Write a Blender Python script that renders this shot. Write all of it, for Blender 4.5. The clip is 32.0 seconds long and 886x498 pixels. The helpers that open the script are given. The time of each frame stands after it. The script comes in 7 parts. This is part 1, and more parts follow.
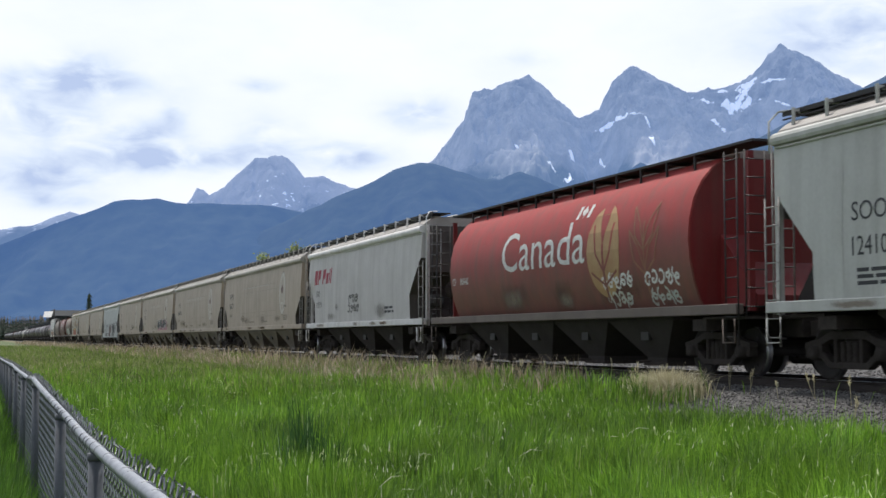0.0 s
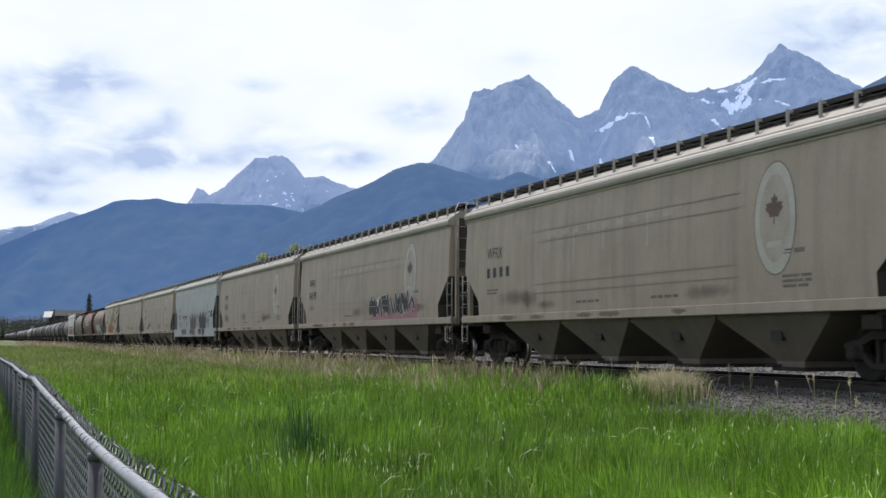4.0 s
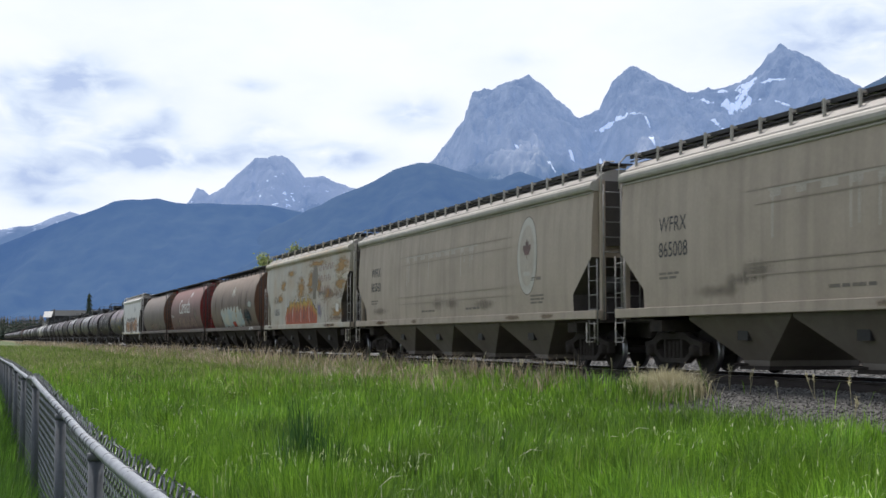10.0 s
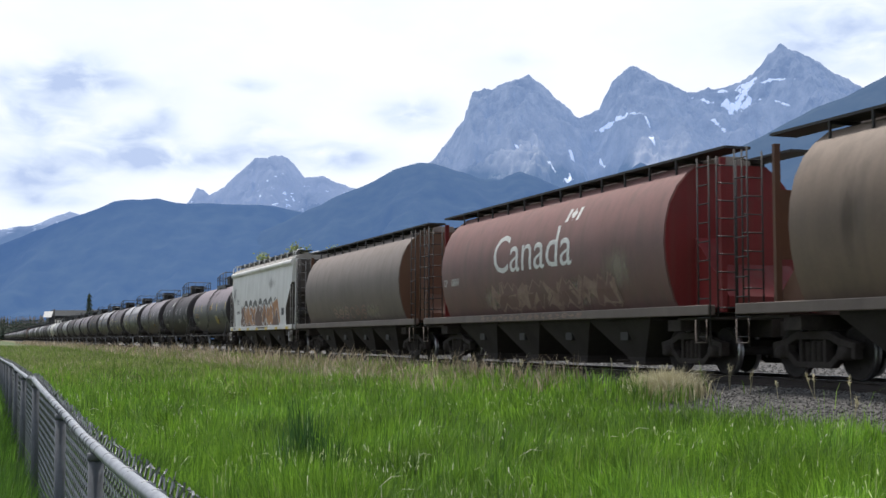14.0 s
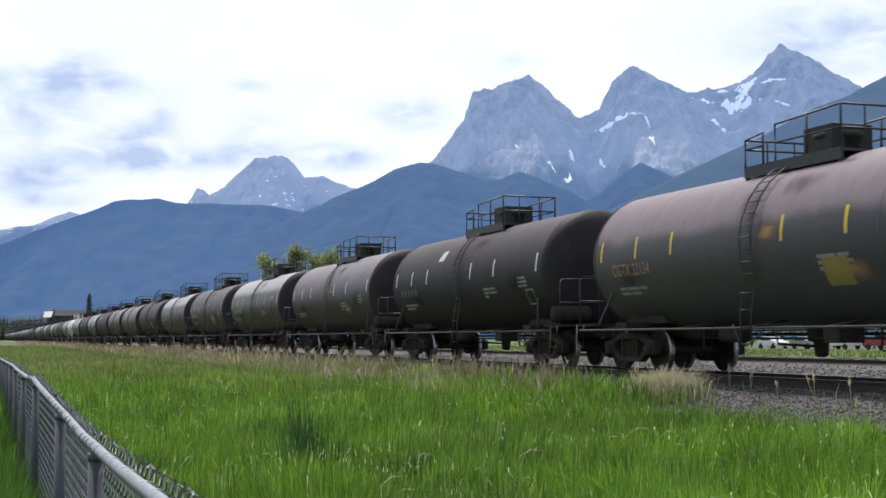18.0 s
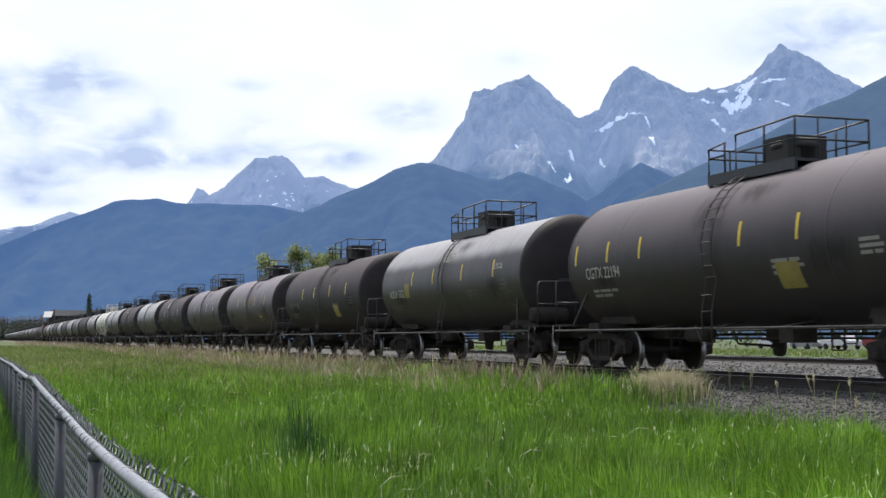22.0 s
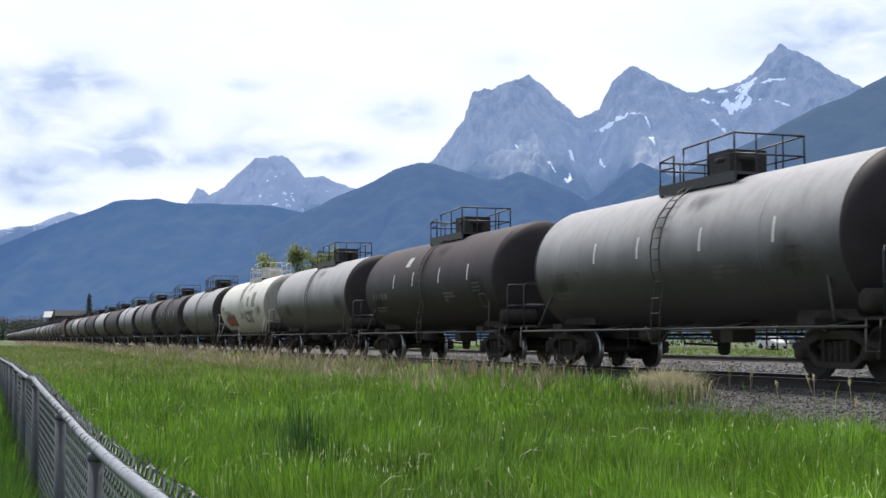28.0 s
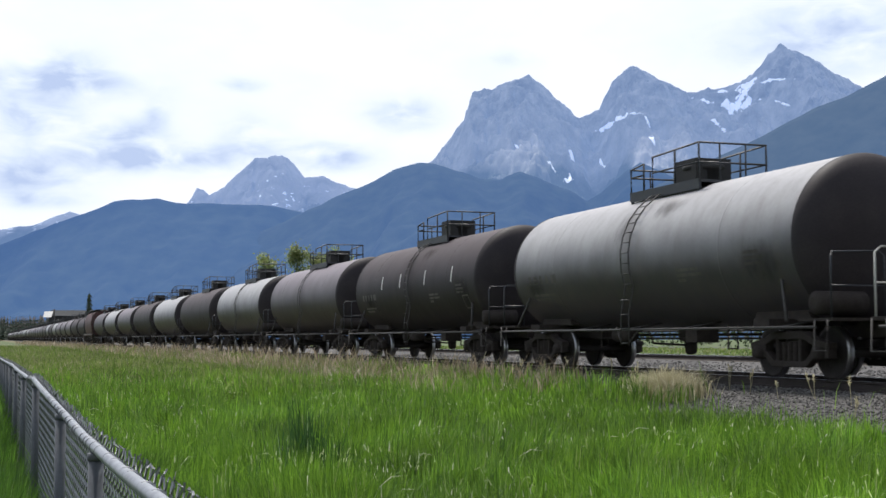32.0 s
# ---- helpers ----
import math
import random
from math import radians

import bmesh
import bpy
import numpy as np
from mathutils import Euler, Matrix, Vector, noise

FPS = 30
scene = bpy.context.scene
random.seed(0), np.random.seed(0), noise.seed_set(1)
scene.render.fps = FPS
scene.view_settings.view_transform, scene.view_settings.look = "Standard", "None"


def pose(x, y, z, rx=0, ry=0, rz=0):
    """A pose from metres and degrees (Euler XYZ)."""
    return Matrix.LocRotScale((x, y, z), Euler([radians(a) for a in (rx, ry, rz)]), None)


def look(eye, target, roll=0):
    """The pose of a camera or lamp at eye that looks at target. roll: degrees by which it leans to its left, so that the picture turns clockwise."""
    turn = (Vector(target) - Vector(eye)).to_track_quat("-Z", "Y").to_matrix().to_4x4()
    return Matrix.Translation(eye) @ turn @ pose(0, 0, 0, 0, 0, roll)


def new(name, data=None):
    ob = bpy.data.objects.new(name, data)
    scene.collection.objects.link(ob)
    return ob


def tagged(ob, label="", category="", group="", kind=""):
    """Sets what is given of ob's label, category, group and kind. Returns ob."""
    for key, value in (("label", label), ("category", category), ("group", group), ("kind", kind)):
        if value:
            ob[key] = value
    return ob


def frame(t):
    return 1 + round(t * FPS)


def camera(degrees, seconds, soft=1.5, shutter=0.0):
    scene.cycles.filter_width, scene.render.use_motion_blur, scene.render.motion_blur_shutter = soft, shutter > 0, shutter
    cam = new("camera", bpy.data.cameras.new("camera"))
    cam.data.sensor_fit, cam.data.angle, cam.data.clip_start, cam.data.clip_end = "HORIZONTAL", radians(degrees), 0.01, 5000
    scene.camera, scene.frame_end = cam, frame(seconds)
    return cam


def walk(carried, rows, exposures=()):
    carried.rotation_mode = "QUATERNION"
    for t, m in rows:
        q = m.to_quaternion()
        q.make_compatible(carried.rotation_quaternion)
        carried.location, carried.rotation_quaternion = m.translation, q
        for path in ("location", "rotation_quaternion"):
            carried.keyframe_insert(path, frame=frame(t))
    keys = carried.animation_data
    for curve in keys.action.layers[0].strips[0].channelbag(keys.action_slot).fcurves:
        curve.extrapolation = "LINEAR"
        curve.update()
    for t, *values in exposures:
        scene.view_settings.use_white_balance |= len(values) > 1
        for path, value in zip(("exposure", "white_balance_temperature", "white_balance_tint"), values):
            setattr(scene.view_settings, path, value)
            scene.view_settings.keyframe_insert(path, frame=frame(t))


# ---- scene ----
# ---- camera: a tripod behind a chain-link fence, looking up the line ----
cam = camera(36.93, 32.0, soft=1.5, shutter=0.1)
EYE = Vector((0, 0, 1.42))
PHI = radians(19.03)
AIM = pose(*EYE, 93.874, 0, 90 - 19.03)
walk(cam, [(0, AIM), (32, AIM)], [(0, 0.02), (12, 0.02), (14, 0.08), (16.6, 0.14), (18, 0.09), (32, 0.08)])
AHEAD = Vector((-math.cos(PHI), math.sin(PHI), 0))
ASIDE = Vector((math.sin(PHI), math.cos(PHI), 0))

# ---- plan: x runs along the line, the train comes from -x ----
SPEED = 15.0          # metres a second
TRACK = 14.27         # centre of the main track
TRACK2 = 28.5         # centre of the siding
RAIL = 0.73           # top of rail
FENCE_Y, FENCE_Z = 0.365, 1.095

# ---- world and sun ----
world = bpy.data.worlds.new("world")
scene.world = world
world.use_nodes = True
wn, wl = world.node_tree.nodes, world.node_tree.links
wn.clear()
SUN_DIR = Vector((-0.42, 0.035, 0.90)).normalized()
sky = wn.new("ShaderNodeTexSky")
sky.sky_type, sky.sun_disc = "NISHITA", False
sky.sun_elevation = math.asin(SUN_DIR.z)
sky.sun_rotation = math.atan2(SUN_DIR.x, SUN_DIR.y)
sky.altitude, sky.dust_density = 1300, 1.5
cloud_mix = wn.new("ShaderNodeMix")
cloud_mix.data_type = "RGBA"
cloud_noise = wn.new("ShaderNodeTexNoise")
cloud_noise.inputs["Scale"].default_value = 2.2
cloud_noise.inputs["Detail"].default_value = 5
cloud_ramp = wn.new("ShaderNodeValToRGB")
cloud_ramp.color_ramp.elements[0].position, cloud_ramp.color_ramp.elements[1].position = 0.35, 0.6
wl.new(cloud_noise.outputs["Fac"], cloud_ramp.inputs["Fac"])
wl.new(cloud_ramp.outputs["Color"], cloud_mix.inputs[0])
wl.new(sky.outputs["Color"], cloud_mix.inputs[6])
cloud_mix.inputs[7].default_value = (8.2, 8.7, 9.9, 1)
wbg = wn.new("ShaderNodeBackground")
wbg.inputs["Strength"].default_value = 0.095
wl.new(cloud_mix.outputs[2], wbg.inputs["Color"])
wout = wn.new("ShaderNodeOutputWorld")
wl.new(wbg.outputs[0], wout.inputs["Surface"])

sun = new("sun", bpy.data.lights.new("sun", "SUN"))
sun.data.energy, sun.data.angle, sun.data.color = 4.4, radians(7.0), (1.0, 0.955, 0.90)
sun.matrix_world = look((0, 0, 0), -SUN_DIR)
scene.view_settings.exposure = 0.0


# ---- materials ----
def base_material(name):
    m = bpy.data.materials.new(name)
    m.use_nodes = True
    nt = m.node_tree
    return m, nt.nodes, nt.links, nt.nodes["Principled BSDF"]


def surface(name, colour, rough=0.6, metal=0.0, second=None, scale=3.0, amount=0.5, grain=40.0, bump=0.0, streak=0.0,
            per_object=0.0, low=0.42, high=0.68, stretch=(1, 1, 1), wear_and_light=None, per_piece=0.0, spec=0.5, fleck=1.0):
    """Colour with patches of a second colour, fine grain, and dirt that ran down the side (streak)."""
    m, n, l, p = base_material(name)
    co = n.new("ShaderNodeTexCoord")
    mp = n.new("ShaderNodeMapping")
    mp.inputs["Scale"].default_value = stretch
    l.new(co.outputs["Object"], mp.inputs["Vector"])
    big = n.new("ShaderNodeTexNoise")
    big.inputs["Scale"].default_value, big.inputs["Detail"].default_value, big.inputs["Roughness"].default_value = scale, 6, 0.62
    ramp = n.new("ShaderNodeValToRGB")
    ramp.color_ramp.elements[0].position, ramp.color_ramp.elements[1].position = low, high
    l.new(mp.outputs[0], big.inputs["Vector"])
    l.new(big.outputs["Fac"], ramp.inputs["Fac"])
    fac = n.new("ShaderNodeMath")
    fac.operation = "MULTIPLY"
    fac.inputs[1].default_value = amount
    l.new(ramp.outputs["Color"], fac.inputs[0])
    mix = n.new("ShaderNodeMix")
    mix.data_type = "RGBA"
    mix.inputs[6].default_value = (*colour, 1)
    mix.inputs[7].default_value = (*(second or [c * 0.6 for c in colour]), 1)
    l.new(fac.outputs[0], mix.inputs[0])
    last = mix.outputs[2]
    if wear_and_light:
        # weathered, chalky paint above an uneven line, old grime below; painted toplight on tanks
        colour2, height, spread, wave = wear_and_light
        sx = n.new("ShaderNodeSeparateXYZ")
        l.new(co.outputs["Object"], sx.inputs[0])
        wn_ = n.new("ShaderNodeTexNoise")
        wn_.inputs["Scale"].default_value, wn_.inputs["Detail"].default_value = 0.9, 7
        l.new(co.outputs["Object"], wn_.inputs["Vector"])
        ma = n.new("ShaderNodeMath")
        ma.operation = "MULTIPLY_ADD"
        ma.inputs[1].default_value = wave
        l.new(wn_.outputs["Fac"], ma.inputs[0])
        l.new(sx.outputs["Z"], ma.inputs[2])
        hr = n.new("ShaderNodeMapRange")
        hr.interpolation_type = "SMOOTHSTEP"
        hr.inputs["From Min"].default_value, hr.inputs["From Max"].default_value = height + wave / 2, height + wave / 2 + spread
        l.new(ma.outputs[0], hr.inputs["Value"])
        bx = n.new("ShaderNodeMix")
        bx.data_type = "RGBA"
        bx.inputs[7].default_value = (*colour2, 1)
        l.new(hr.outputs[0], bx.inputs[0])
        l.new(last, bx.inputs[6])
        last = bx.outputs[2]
    fine = n.new("ShaderNodeTexNoise")
    fine.inputs["Scale"].default_value, fine.inputs["Detail"].default_value = grain, 4
    l.new(co.outputs["Object"], fine.inputs["Vector"])
    gm = n.new("ShaderNodeMapRange")
    gm.inputs["From Min"].default_value, gm.inputs["From Max"].default_value = 0.25, 0.75
    gm.inputs["To Min"].default_value, gm.inputs["To Max"].default_value = 1 - 0.18 * fleck, 1 + 0.15 * fleck
    l.new(fine.outputs["Fac"], gm.inputs["Value"])
    if streak:
        sm = n.new("ShaderNodeMapping")
        sm.inputs["Scale"].default_value = (2.2, 2.2, 0.16)
        l.new(co.outputs["Object"], sm.inputs["Vector"])
        sn = n.new("ShaderNodeTexNoise")
        sn.inputs["Scale"].default_value, sn.inputs["Detail"].default_value = 1.6, 7
        l.new(sm.outputs[0], sn.inputs["Vector"])
        sr = n.new("ShaderNodeMapRange")
        sr.inputs["From Min"].default_value, sr.inputs["From Max"].default_value = 0.42, 0.75
        sr.inputs["To Min"].default_value, sr.inputs["To Max"].default_value = 0, streak
        l.new(sn.outputs["Fac"], sr.inputs["Value"])
        dm = n.new("ShaderNodeMix")
        dm.data_type = "RGBA"
        dm.inputs[7].default_value = (0.11, 0.085, 0.065, 1)
        l.new(sr.outputs[0], dm.inputs[0])
        l.new(last, dm.inputs[6])
        last = dm.outputs[2]
    mul = n.new("ShaderNodeMix")
    mul.data_type, mul.blend_type = "RGBA", "MULTIPLY"
    mul.inputs[0].default_value = 1
    l.new(last, mul.inputs[6])
    l.new(gm.outputs[0], mul.inputs[7])
    last = mul.outputs[2]
    if per_object:
        oi = n.new("ShaderNodeObjectInfo")
        om = n.new("ShaderNodeMapRange")
        om.inputs["To Min"].default_value, om.inputs["To Max"].default_value = 1 - per_object, 1 + per_object
        l.new(oi.outputs["Random"], om.inputs["Value"])
        m2 = n.new("ShaderNodeMix")
        m2.data_type, m2.blend_type = "RGBA", "MULTIPLY"
        m2.inputs[0].default_value = 1
        l.new(last, m2.inputs[6])
        l.new(om.outputs[0], m2.inputs[7])
        last = m2.outputs[2]
    if per_piece:
        gi = n.new("ShaderNodeNewGeometry")
        pm = n.new("ShaderNodeMapRange")
        pm.inputs["To Min"].default_value, pm.inputs["To Max"].default_value = 1 - per_piece, 1 + per_piece
        l.new(gi.outputs["Random Per Island"], pm.inputs["Value"])
        m3 = n.new("ShaderNodeMix")
        m3.data_type, m3.blend_type = "RGBA", "MULTIPLY"
        m3.inputs[0].default_value = 1
        l.new(last, m3.inputs[6])
        l.new(pm.outputs[0], m3.inputs[7])
        last = m3.outputs[2]
    l.new(last, p.inputs["Base Color"])
    rm = n.new("ShaderNodeMapRange")
    rm.inputs["To Min"].default_value, rm.inputs["To Max"].default_value = rough - 0.08, min(1, rough + 0.12)
    l.new(big.outputs["Fac"], rm.inputs["Value"])
    l.new(rm.outputs[0], p.inputs["Roughness"])
    p.inputs["Metallic"].default_value = metal
    p.inputs["Specular IOR Level"].default_value = spec
    if bump:
        b = n.new("ShaderNodeBump")
        b.inputs["Strength"].default_value, b.inputs["Distance"].default_value = bump, 0.03
        l.new(fine.outputs["Fac"], b.inputs["Height"])
        l.new(b.outputs[0], p.inputs["Normal"])
    return m


def stain(name, colour, strength=0.9, grain=3.0, streaky=(1, 1, 1), edge=0.55):
    """Thin paint, rust or dirt that frays out towards the edge of its patch."""
    m, n, l, p = base_material(name)
    co = n.new("ShaderNodeTexCoord")
    mid = n.new("ShaderNodeMapping")
    mid.inputs["Location"].default_value, mid.inputs["Scale"].default_value = (-1, 0, -1), (2, 0, 2)
    l.new(co.outputs["Generated"], mid.inputs["Vector"])
    far = n.new("ShaderNodeVectorMath")
    far.operation = "LENGTH"
    l.new(mid.outputs[0], far.inputs[0])
    mp = n.new("ShaderNodeMapping")
    mp.inputs["Scale"].default_value = streaky
    l.new(co.outputs["Object"], mp.inputs["Vector"])
    tn = n.new("ShaderNodeTexNoise")
    tn.inputs["Scale"].default_value, tn.inputs["Detail"].default_value, tn.inputs["Roughness"].default_value = grain, 7, 0.65
    l.new(mp.outputs[0], tn.inputs["Vector"])
    ad = n.new("ShaderNodeMath")
    ad.operation = "MULTIPLY_ADD"
    ad.inputs[1].default_value = 1.5
    l.new(tn.outputs["Fac"], ad.inputs[0])
    l.new(far.outputs["Value"], ad.inputs[2])
    mr = n.new("ShaderNodeMapRange")
    mr.interpolation_type = "SMOOTHSTEP"
    mr.inputs["From Min"].default_value, mr.inputs["From Max"].default_value = 1.62, 1.62 - edge
    mr.inputs["To Min"].default_value, mr.inputs["To Max"].default_value = 0.0, strength
    l.new(ad.outputs[0], mr.inputs["Value"])
    p.inputs["Base Color"].default_value = (*colour, 1)
    p.inputs["Roughness"].default_value, p.inputs["Specular IOR Level"].default_value = 0.8, 0.1
    l.new(mr.outputs[0], p.inputs["Alpha"])
    return m


def blades(name, dark, light, dry, dry_amount, contrast=0.0):
    """Leaf colours that change from blade to blade, and in wide patches."""
    m, n, l, p = base_material(name)
    geo = n.new("ShaderNodeNewGeometry")
    ramp = n.new("ShaderNodeValToRGB")
    e = ramp.color_ramp.elements
    e[0].position, e[0].color = 0.0, (*dark, 1)
    e[1].position, e[1].color = 1.0 - dry_amount, (*light, 1)
    x = e.new(min(0.995, 1.0 - dry_amount * 0.4))
    x.color = (*dry, 1)
    l.new(geo.outputs["Random Per Island"], ramp.inputs["Fac"])
    tn = n.new("ShaderNodeTexNoise")
    tn.inputs["Scale"].default_value, tn.inputs["Detail"].default_value = 0.35, 4
    l.new(geo.outputs["Position"], tn.inputs["Vector"])
    mr = n.new("ShaderNodeMapRange")
    mr.inputs["From Min"].default_value, mr.inputs["From Max"].default_value = 0.3, 0.7
    mr.inputs["To Min"].default_value, mr.inputs["To Max"].default_value = 0.60, 1.36
    l.new(tn.outputs["Fac"], mr.inputs["Value"])
    mul = n.new("ShaderNodeMix")
    mul.data_type, mul.blend_type = "RGBA", "MULTIPLY"
    mul.inputs[0].default_value = 1
    l.new(ramp.outputs["Color"], mul.inputs[6])
    l.new(mr.outputs[0], mul.inputs[7])
    # tufts: light and dark clumps a hand or two across
    tuft = n.new("ShaderNodeTexNoise")
    tuft.inputs["Scale"].default_value, tuft.inputs["Detail"].default_value = 2.4, 3
    l.new(geo.outputs["Position"], tuft.inputs["Vector"])
    tm = n.new("ShaderNodeMapRange")
    tm.inputs["From Min"].default_value, tm.inputs["From Max"].default_value = 0.33, 0.67
    tm.inputs["To Min"].default_value, tm.inputs["To Max"].default_value = 1 - contrast, 1 + contrast
    l.new(tuft.outputs["Fac"], tm.inputs["Value"])
    both = n.new("ShaderNodeMix")
    both.data_type, both.blend_type = "RGBA", "MULTIPLY"
    both.inputs[0].default_value = 1
    l.new(mul.outputs[2], both.inputs[6])
    l.new(tm.outputs[0], both.inputs[7])
    mul = both
    l.new(mul.outputs[2], p.inputs["Base Color"])
    p.inputs["Roughness"].default_value = 0.5
    tr = n.new("ShaderNodeBsdfTranslucent")
    l.new(mul.outputs[2], tr.inputs["Color"])
    ms = n.new("ShaderNodeMixShader")
    ms.inputs[0].default_value = 0.45
    l.new(p.outputs[0], ms.inputs[1])
    l.new(tr.outputs[0], ms.inputs[2])
    l.new(ms.outputs[0], n["Material Output"].inputs["Surface"])
    return m


def far_slope(name, colour, second, scale, air, air_strength, rock=None, rock_scale=0.004, snow=0.0, line=0.0, width=90.0, drift=(1, 1, 0.7), drift_scale=0.017, fields=()):
    """A far hillside: woods or rock by height, snow in its gullies, and haze as its own blue glow."""
    m, n, l, p = base_material(name)
    geo = n.new("ShaderNodeNewGeometry")
    tn = n.new("ShaderNodeTexNoise")
    tn.inputs["Scale"].default_value, tn.inputs["Detail"].default_value, tn.inputs["Roughness"].default_value = scale, 8, 0.65
    l.new(geo.outputs["Position"], tn.inputs["Vector"])
    r = n.new("ShaderNodeValToRGB")
    r.color_ramp.elements[0].position, r.color_ramp.elements[1].position = 0.36, 0.66
    r.color_ramp.elements[0].color, r.color_ramp.elements[1].color = (*colour, 1), (*second, 1)
    l.new(tn.outputs["Fac"], r.inputs["Fac"])
    last = r.outputs["Color"]
    if rock:
        rn = n.new("ShaderNodeTexNoise")
        rn.inputs["Scale"].default_value, rn.inputs["Detail"].default_value, rn.inputs["Roughness"].default_value = rock_scale, 9, 0.7
        mp = n.new("ShaderNodeMapping")
        mp.inputs["Scale"].default_value = (1, 1, 0.7)
        mp.inputs["Rotation"].default_value = (0.3, 0.25, 0)
        l.new(geo.outputs["Position"], mp.inputs["Vector"])
        l.new(mp.outputs[0], rn.inputs["Vector"])
        rr = n.new("ShaderNodeValToRGB")
        rr.color_ramp.elements[0].position, rr.color_ramp.elements[1].position = 0.32, 0.68
        rr.color_ramp.elements[0].color, rr.color_ramp.elements[1].color = (*rock[0], 1), (*rock[1], 1)
        l.new(rn.outputs["Fac"], rr.inputs["Fac"])
        sep = n.new("ShaderNodeSeparateXYZ")
        l.new(geo.outputs["Position"], sep.inputs[0])
        ln = n.new("ShaderNodeTexNoise")
        ln.inputs["Scale"].default_value, ln.inputs["Detail"].default_value = 0.0045, 6
        l.new(geo.outputs["Position"], ln.inputs["Vector"])
        hm = n.new("ShaderNodeMath")
        hm.operation = "MULTIPLY_ADD"
        hm.inputs[1].default_value = 420.0
        l.new(ln.outputs["Fac"], hm.inputs[0])
        l.new(sep.outputs["Z"], hm.inputs[2])
        sc = n.new("ShaderNodeMapRange")
        sc.inputs["From Min"].default_value, sc.inputs["From Max"].default_value = line + 560, line + 240
        sc.inputs["To Min"].default_value, sc.inputs["To Max"].default_value = 0.0, 0.6
        l.new(hm.outputs[0], sc.inputs["Value"])
        sx_ = n.new("ShaderNodeMix")
        sx_.data_type = "RGBA"
        sx_.inputs[7].default_value = (0.275, 0.27, 0.265, 1)
        l.new(sc.outputs[0], sx_.inputs[0])
        l.new(rr.outputs["Color"], sx_.inputs[6])
        lm = n.new("ShaderNodeMapRange")
        lm.inputs["From Min"].default_value, lm.inputs["From Max"].default_value = line + 210, line + 210 + width
        l.new(hm.outputs[0], lm.inputs["Value"])
        mx = n.new("ShaderNodeMix")
        mx.data_type = "RGBA"
        l.new(lm.outputs[0], mx.inputs[0])
        l.new(last, mx.inputs[6])
        l.new(sx_.outputs[2], mx.inputs[7])
        last = mx.outputs[2]
        if snow:
            sn = n.new("ShaderNodeTexNoise")
            sn.inputs["Scale"].default_value, sn.inputs["Detail"].default_value, sn.inputs["Distortion"].default_value = drift_scale, 7, 0.5
            sp = n.new("ShaderNodeMapping")
            sp.inputs["Scale"].default_value = drift
            sp.inputs["Rotation"].default_value = (0.1, 0.25, 0.4)
            l.new(geo.outputs["Position"], sp.inputs["Vector"])
            l.new(sp.outputs[0], sn.inputs["Vector"])
            s2 = n.new("ShaderNodeMath")
            s2.operation = "MULTIPLY"
            if fields:
                # old snow in known hollows, ledges and chutes: place across, height, half length, half width, tilt
                across = n.new("ShaderNodeVectorMath")
                across.operation = "DOT_PRODUCT"
                across.inputs[1].default_value = ASIDE
                l.new(geo.outputs["Position"], across.inputs[0])
                flat = n.new("ShaderNodeCombineXYZ")
                l.new(across.outputs["Value"], flat.inputs[0])
                l.new(sep.outputs["Z"], flat.inputs[1])
                most = None
                for fu, fz, fl, fw, tilt in fields:
                    fm = n.new("ShaderNodeMapping")
                    fm.vector_type = "TEXTURE"
                    fm.inputs["Location"].default_value = (fu, fz + EYE.z, 0)
                    fm.inputs["Rotation"].default_value = (0, 0, radians(tilt))
                    fm.inputs["Scale"].default_value = (fl, fw, 1)
                    l.new(flat.outputs[0], fm.inputs["Vector"])
                    ln_ = n.new("ShaderNodeVectorMath")
                    ln_.operation = "LENGTH"
                    l.new(fm.outputs[0], ln_.inputs[0])
                    if most is None:
                        most = ln_.outputs["Value"]
                    else:
                        mn = n.new("ShaderNodeMath")
                        mn.operation = "MINIMUM"
                        l.new(most, mn.inputs[0])
                        l.new(ln_.outputs["Value"], mn.inputs[1])
                        most = mn.outputs[0]
                ad = n.new("ShaderNodeMath")
                ad.operation = "MULTIPLY_ADD"
                ad.inputs[1].default_value = 4.6
                l.new(sn.outputs["Fac"], ad.inputs[0])
                l.new(most, ad.inputs[2])
                sm = n.new("ShaderNodeMapRange")
                sm.inputs["From Min"].default_value, sm.inputs["From Max"].default_value = 3.30, 3.08
                l.new(ad.outputs[0], sm.inputs["Value"])
                l.new(sm.outputs[0], s2.inputs[0])
                s2.inputs[1].default_value = 1.0
            else:
                wide = n.new("ShaderNodeTexNoise")
                wide.inputs["Scale"].default_value, wide.inputs["Detail"].default_value = 0.0022, 3
                l.new(geo.outputs["Position"], wide.inputs["Vector"])
                ad = n.new("ShaderNodeMath")
                ad.operation = "MULTIPLY_ADD"
                ad.inputs[1].default_value = 0.6
                l.new(wide.outputs["Fac"], ad.inputs[0])
                l.new(sn.outputs["Fac"], ad.inputs[2])
                sm = n.new("ShaderNodeMapRange")
                sm.inputs["From Min"].default_value, sm.inputs["From Max"].default_value = 1.06 - snow, 1.08 - snow
                l.new(ad.outputs[0], sm.inputs["Value"])
                l.new(sm.outputs[0], s2.inputs[0])
                l.new(lm.outputs[0], s2.inputs[1])
            my = n.new("ShaderNodeMix")
            my.data_type = "RGBA"
            my.inputs[7].default_value = (0.85, 0.87, 0.9, 1)
            l.new(s2.outputs[0], my.inputs[0])
            l.new(last, my.inputs[6])
            last = my.outputs[2]
    l.new(last, p.inputs["Base Color"])
    p.inputs["Roughness"].default_value = 0.95
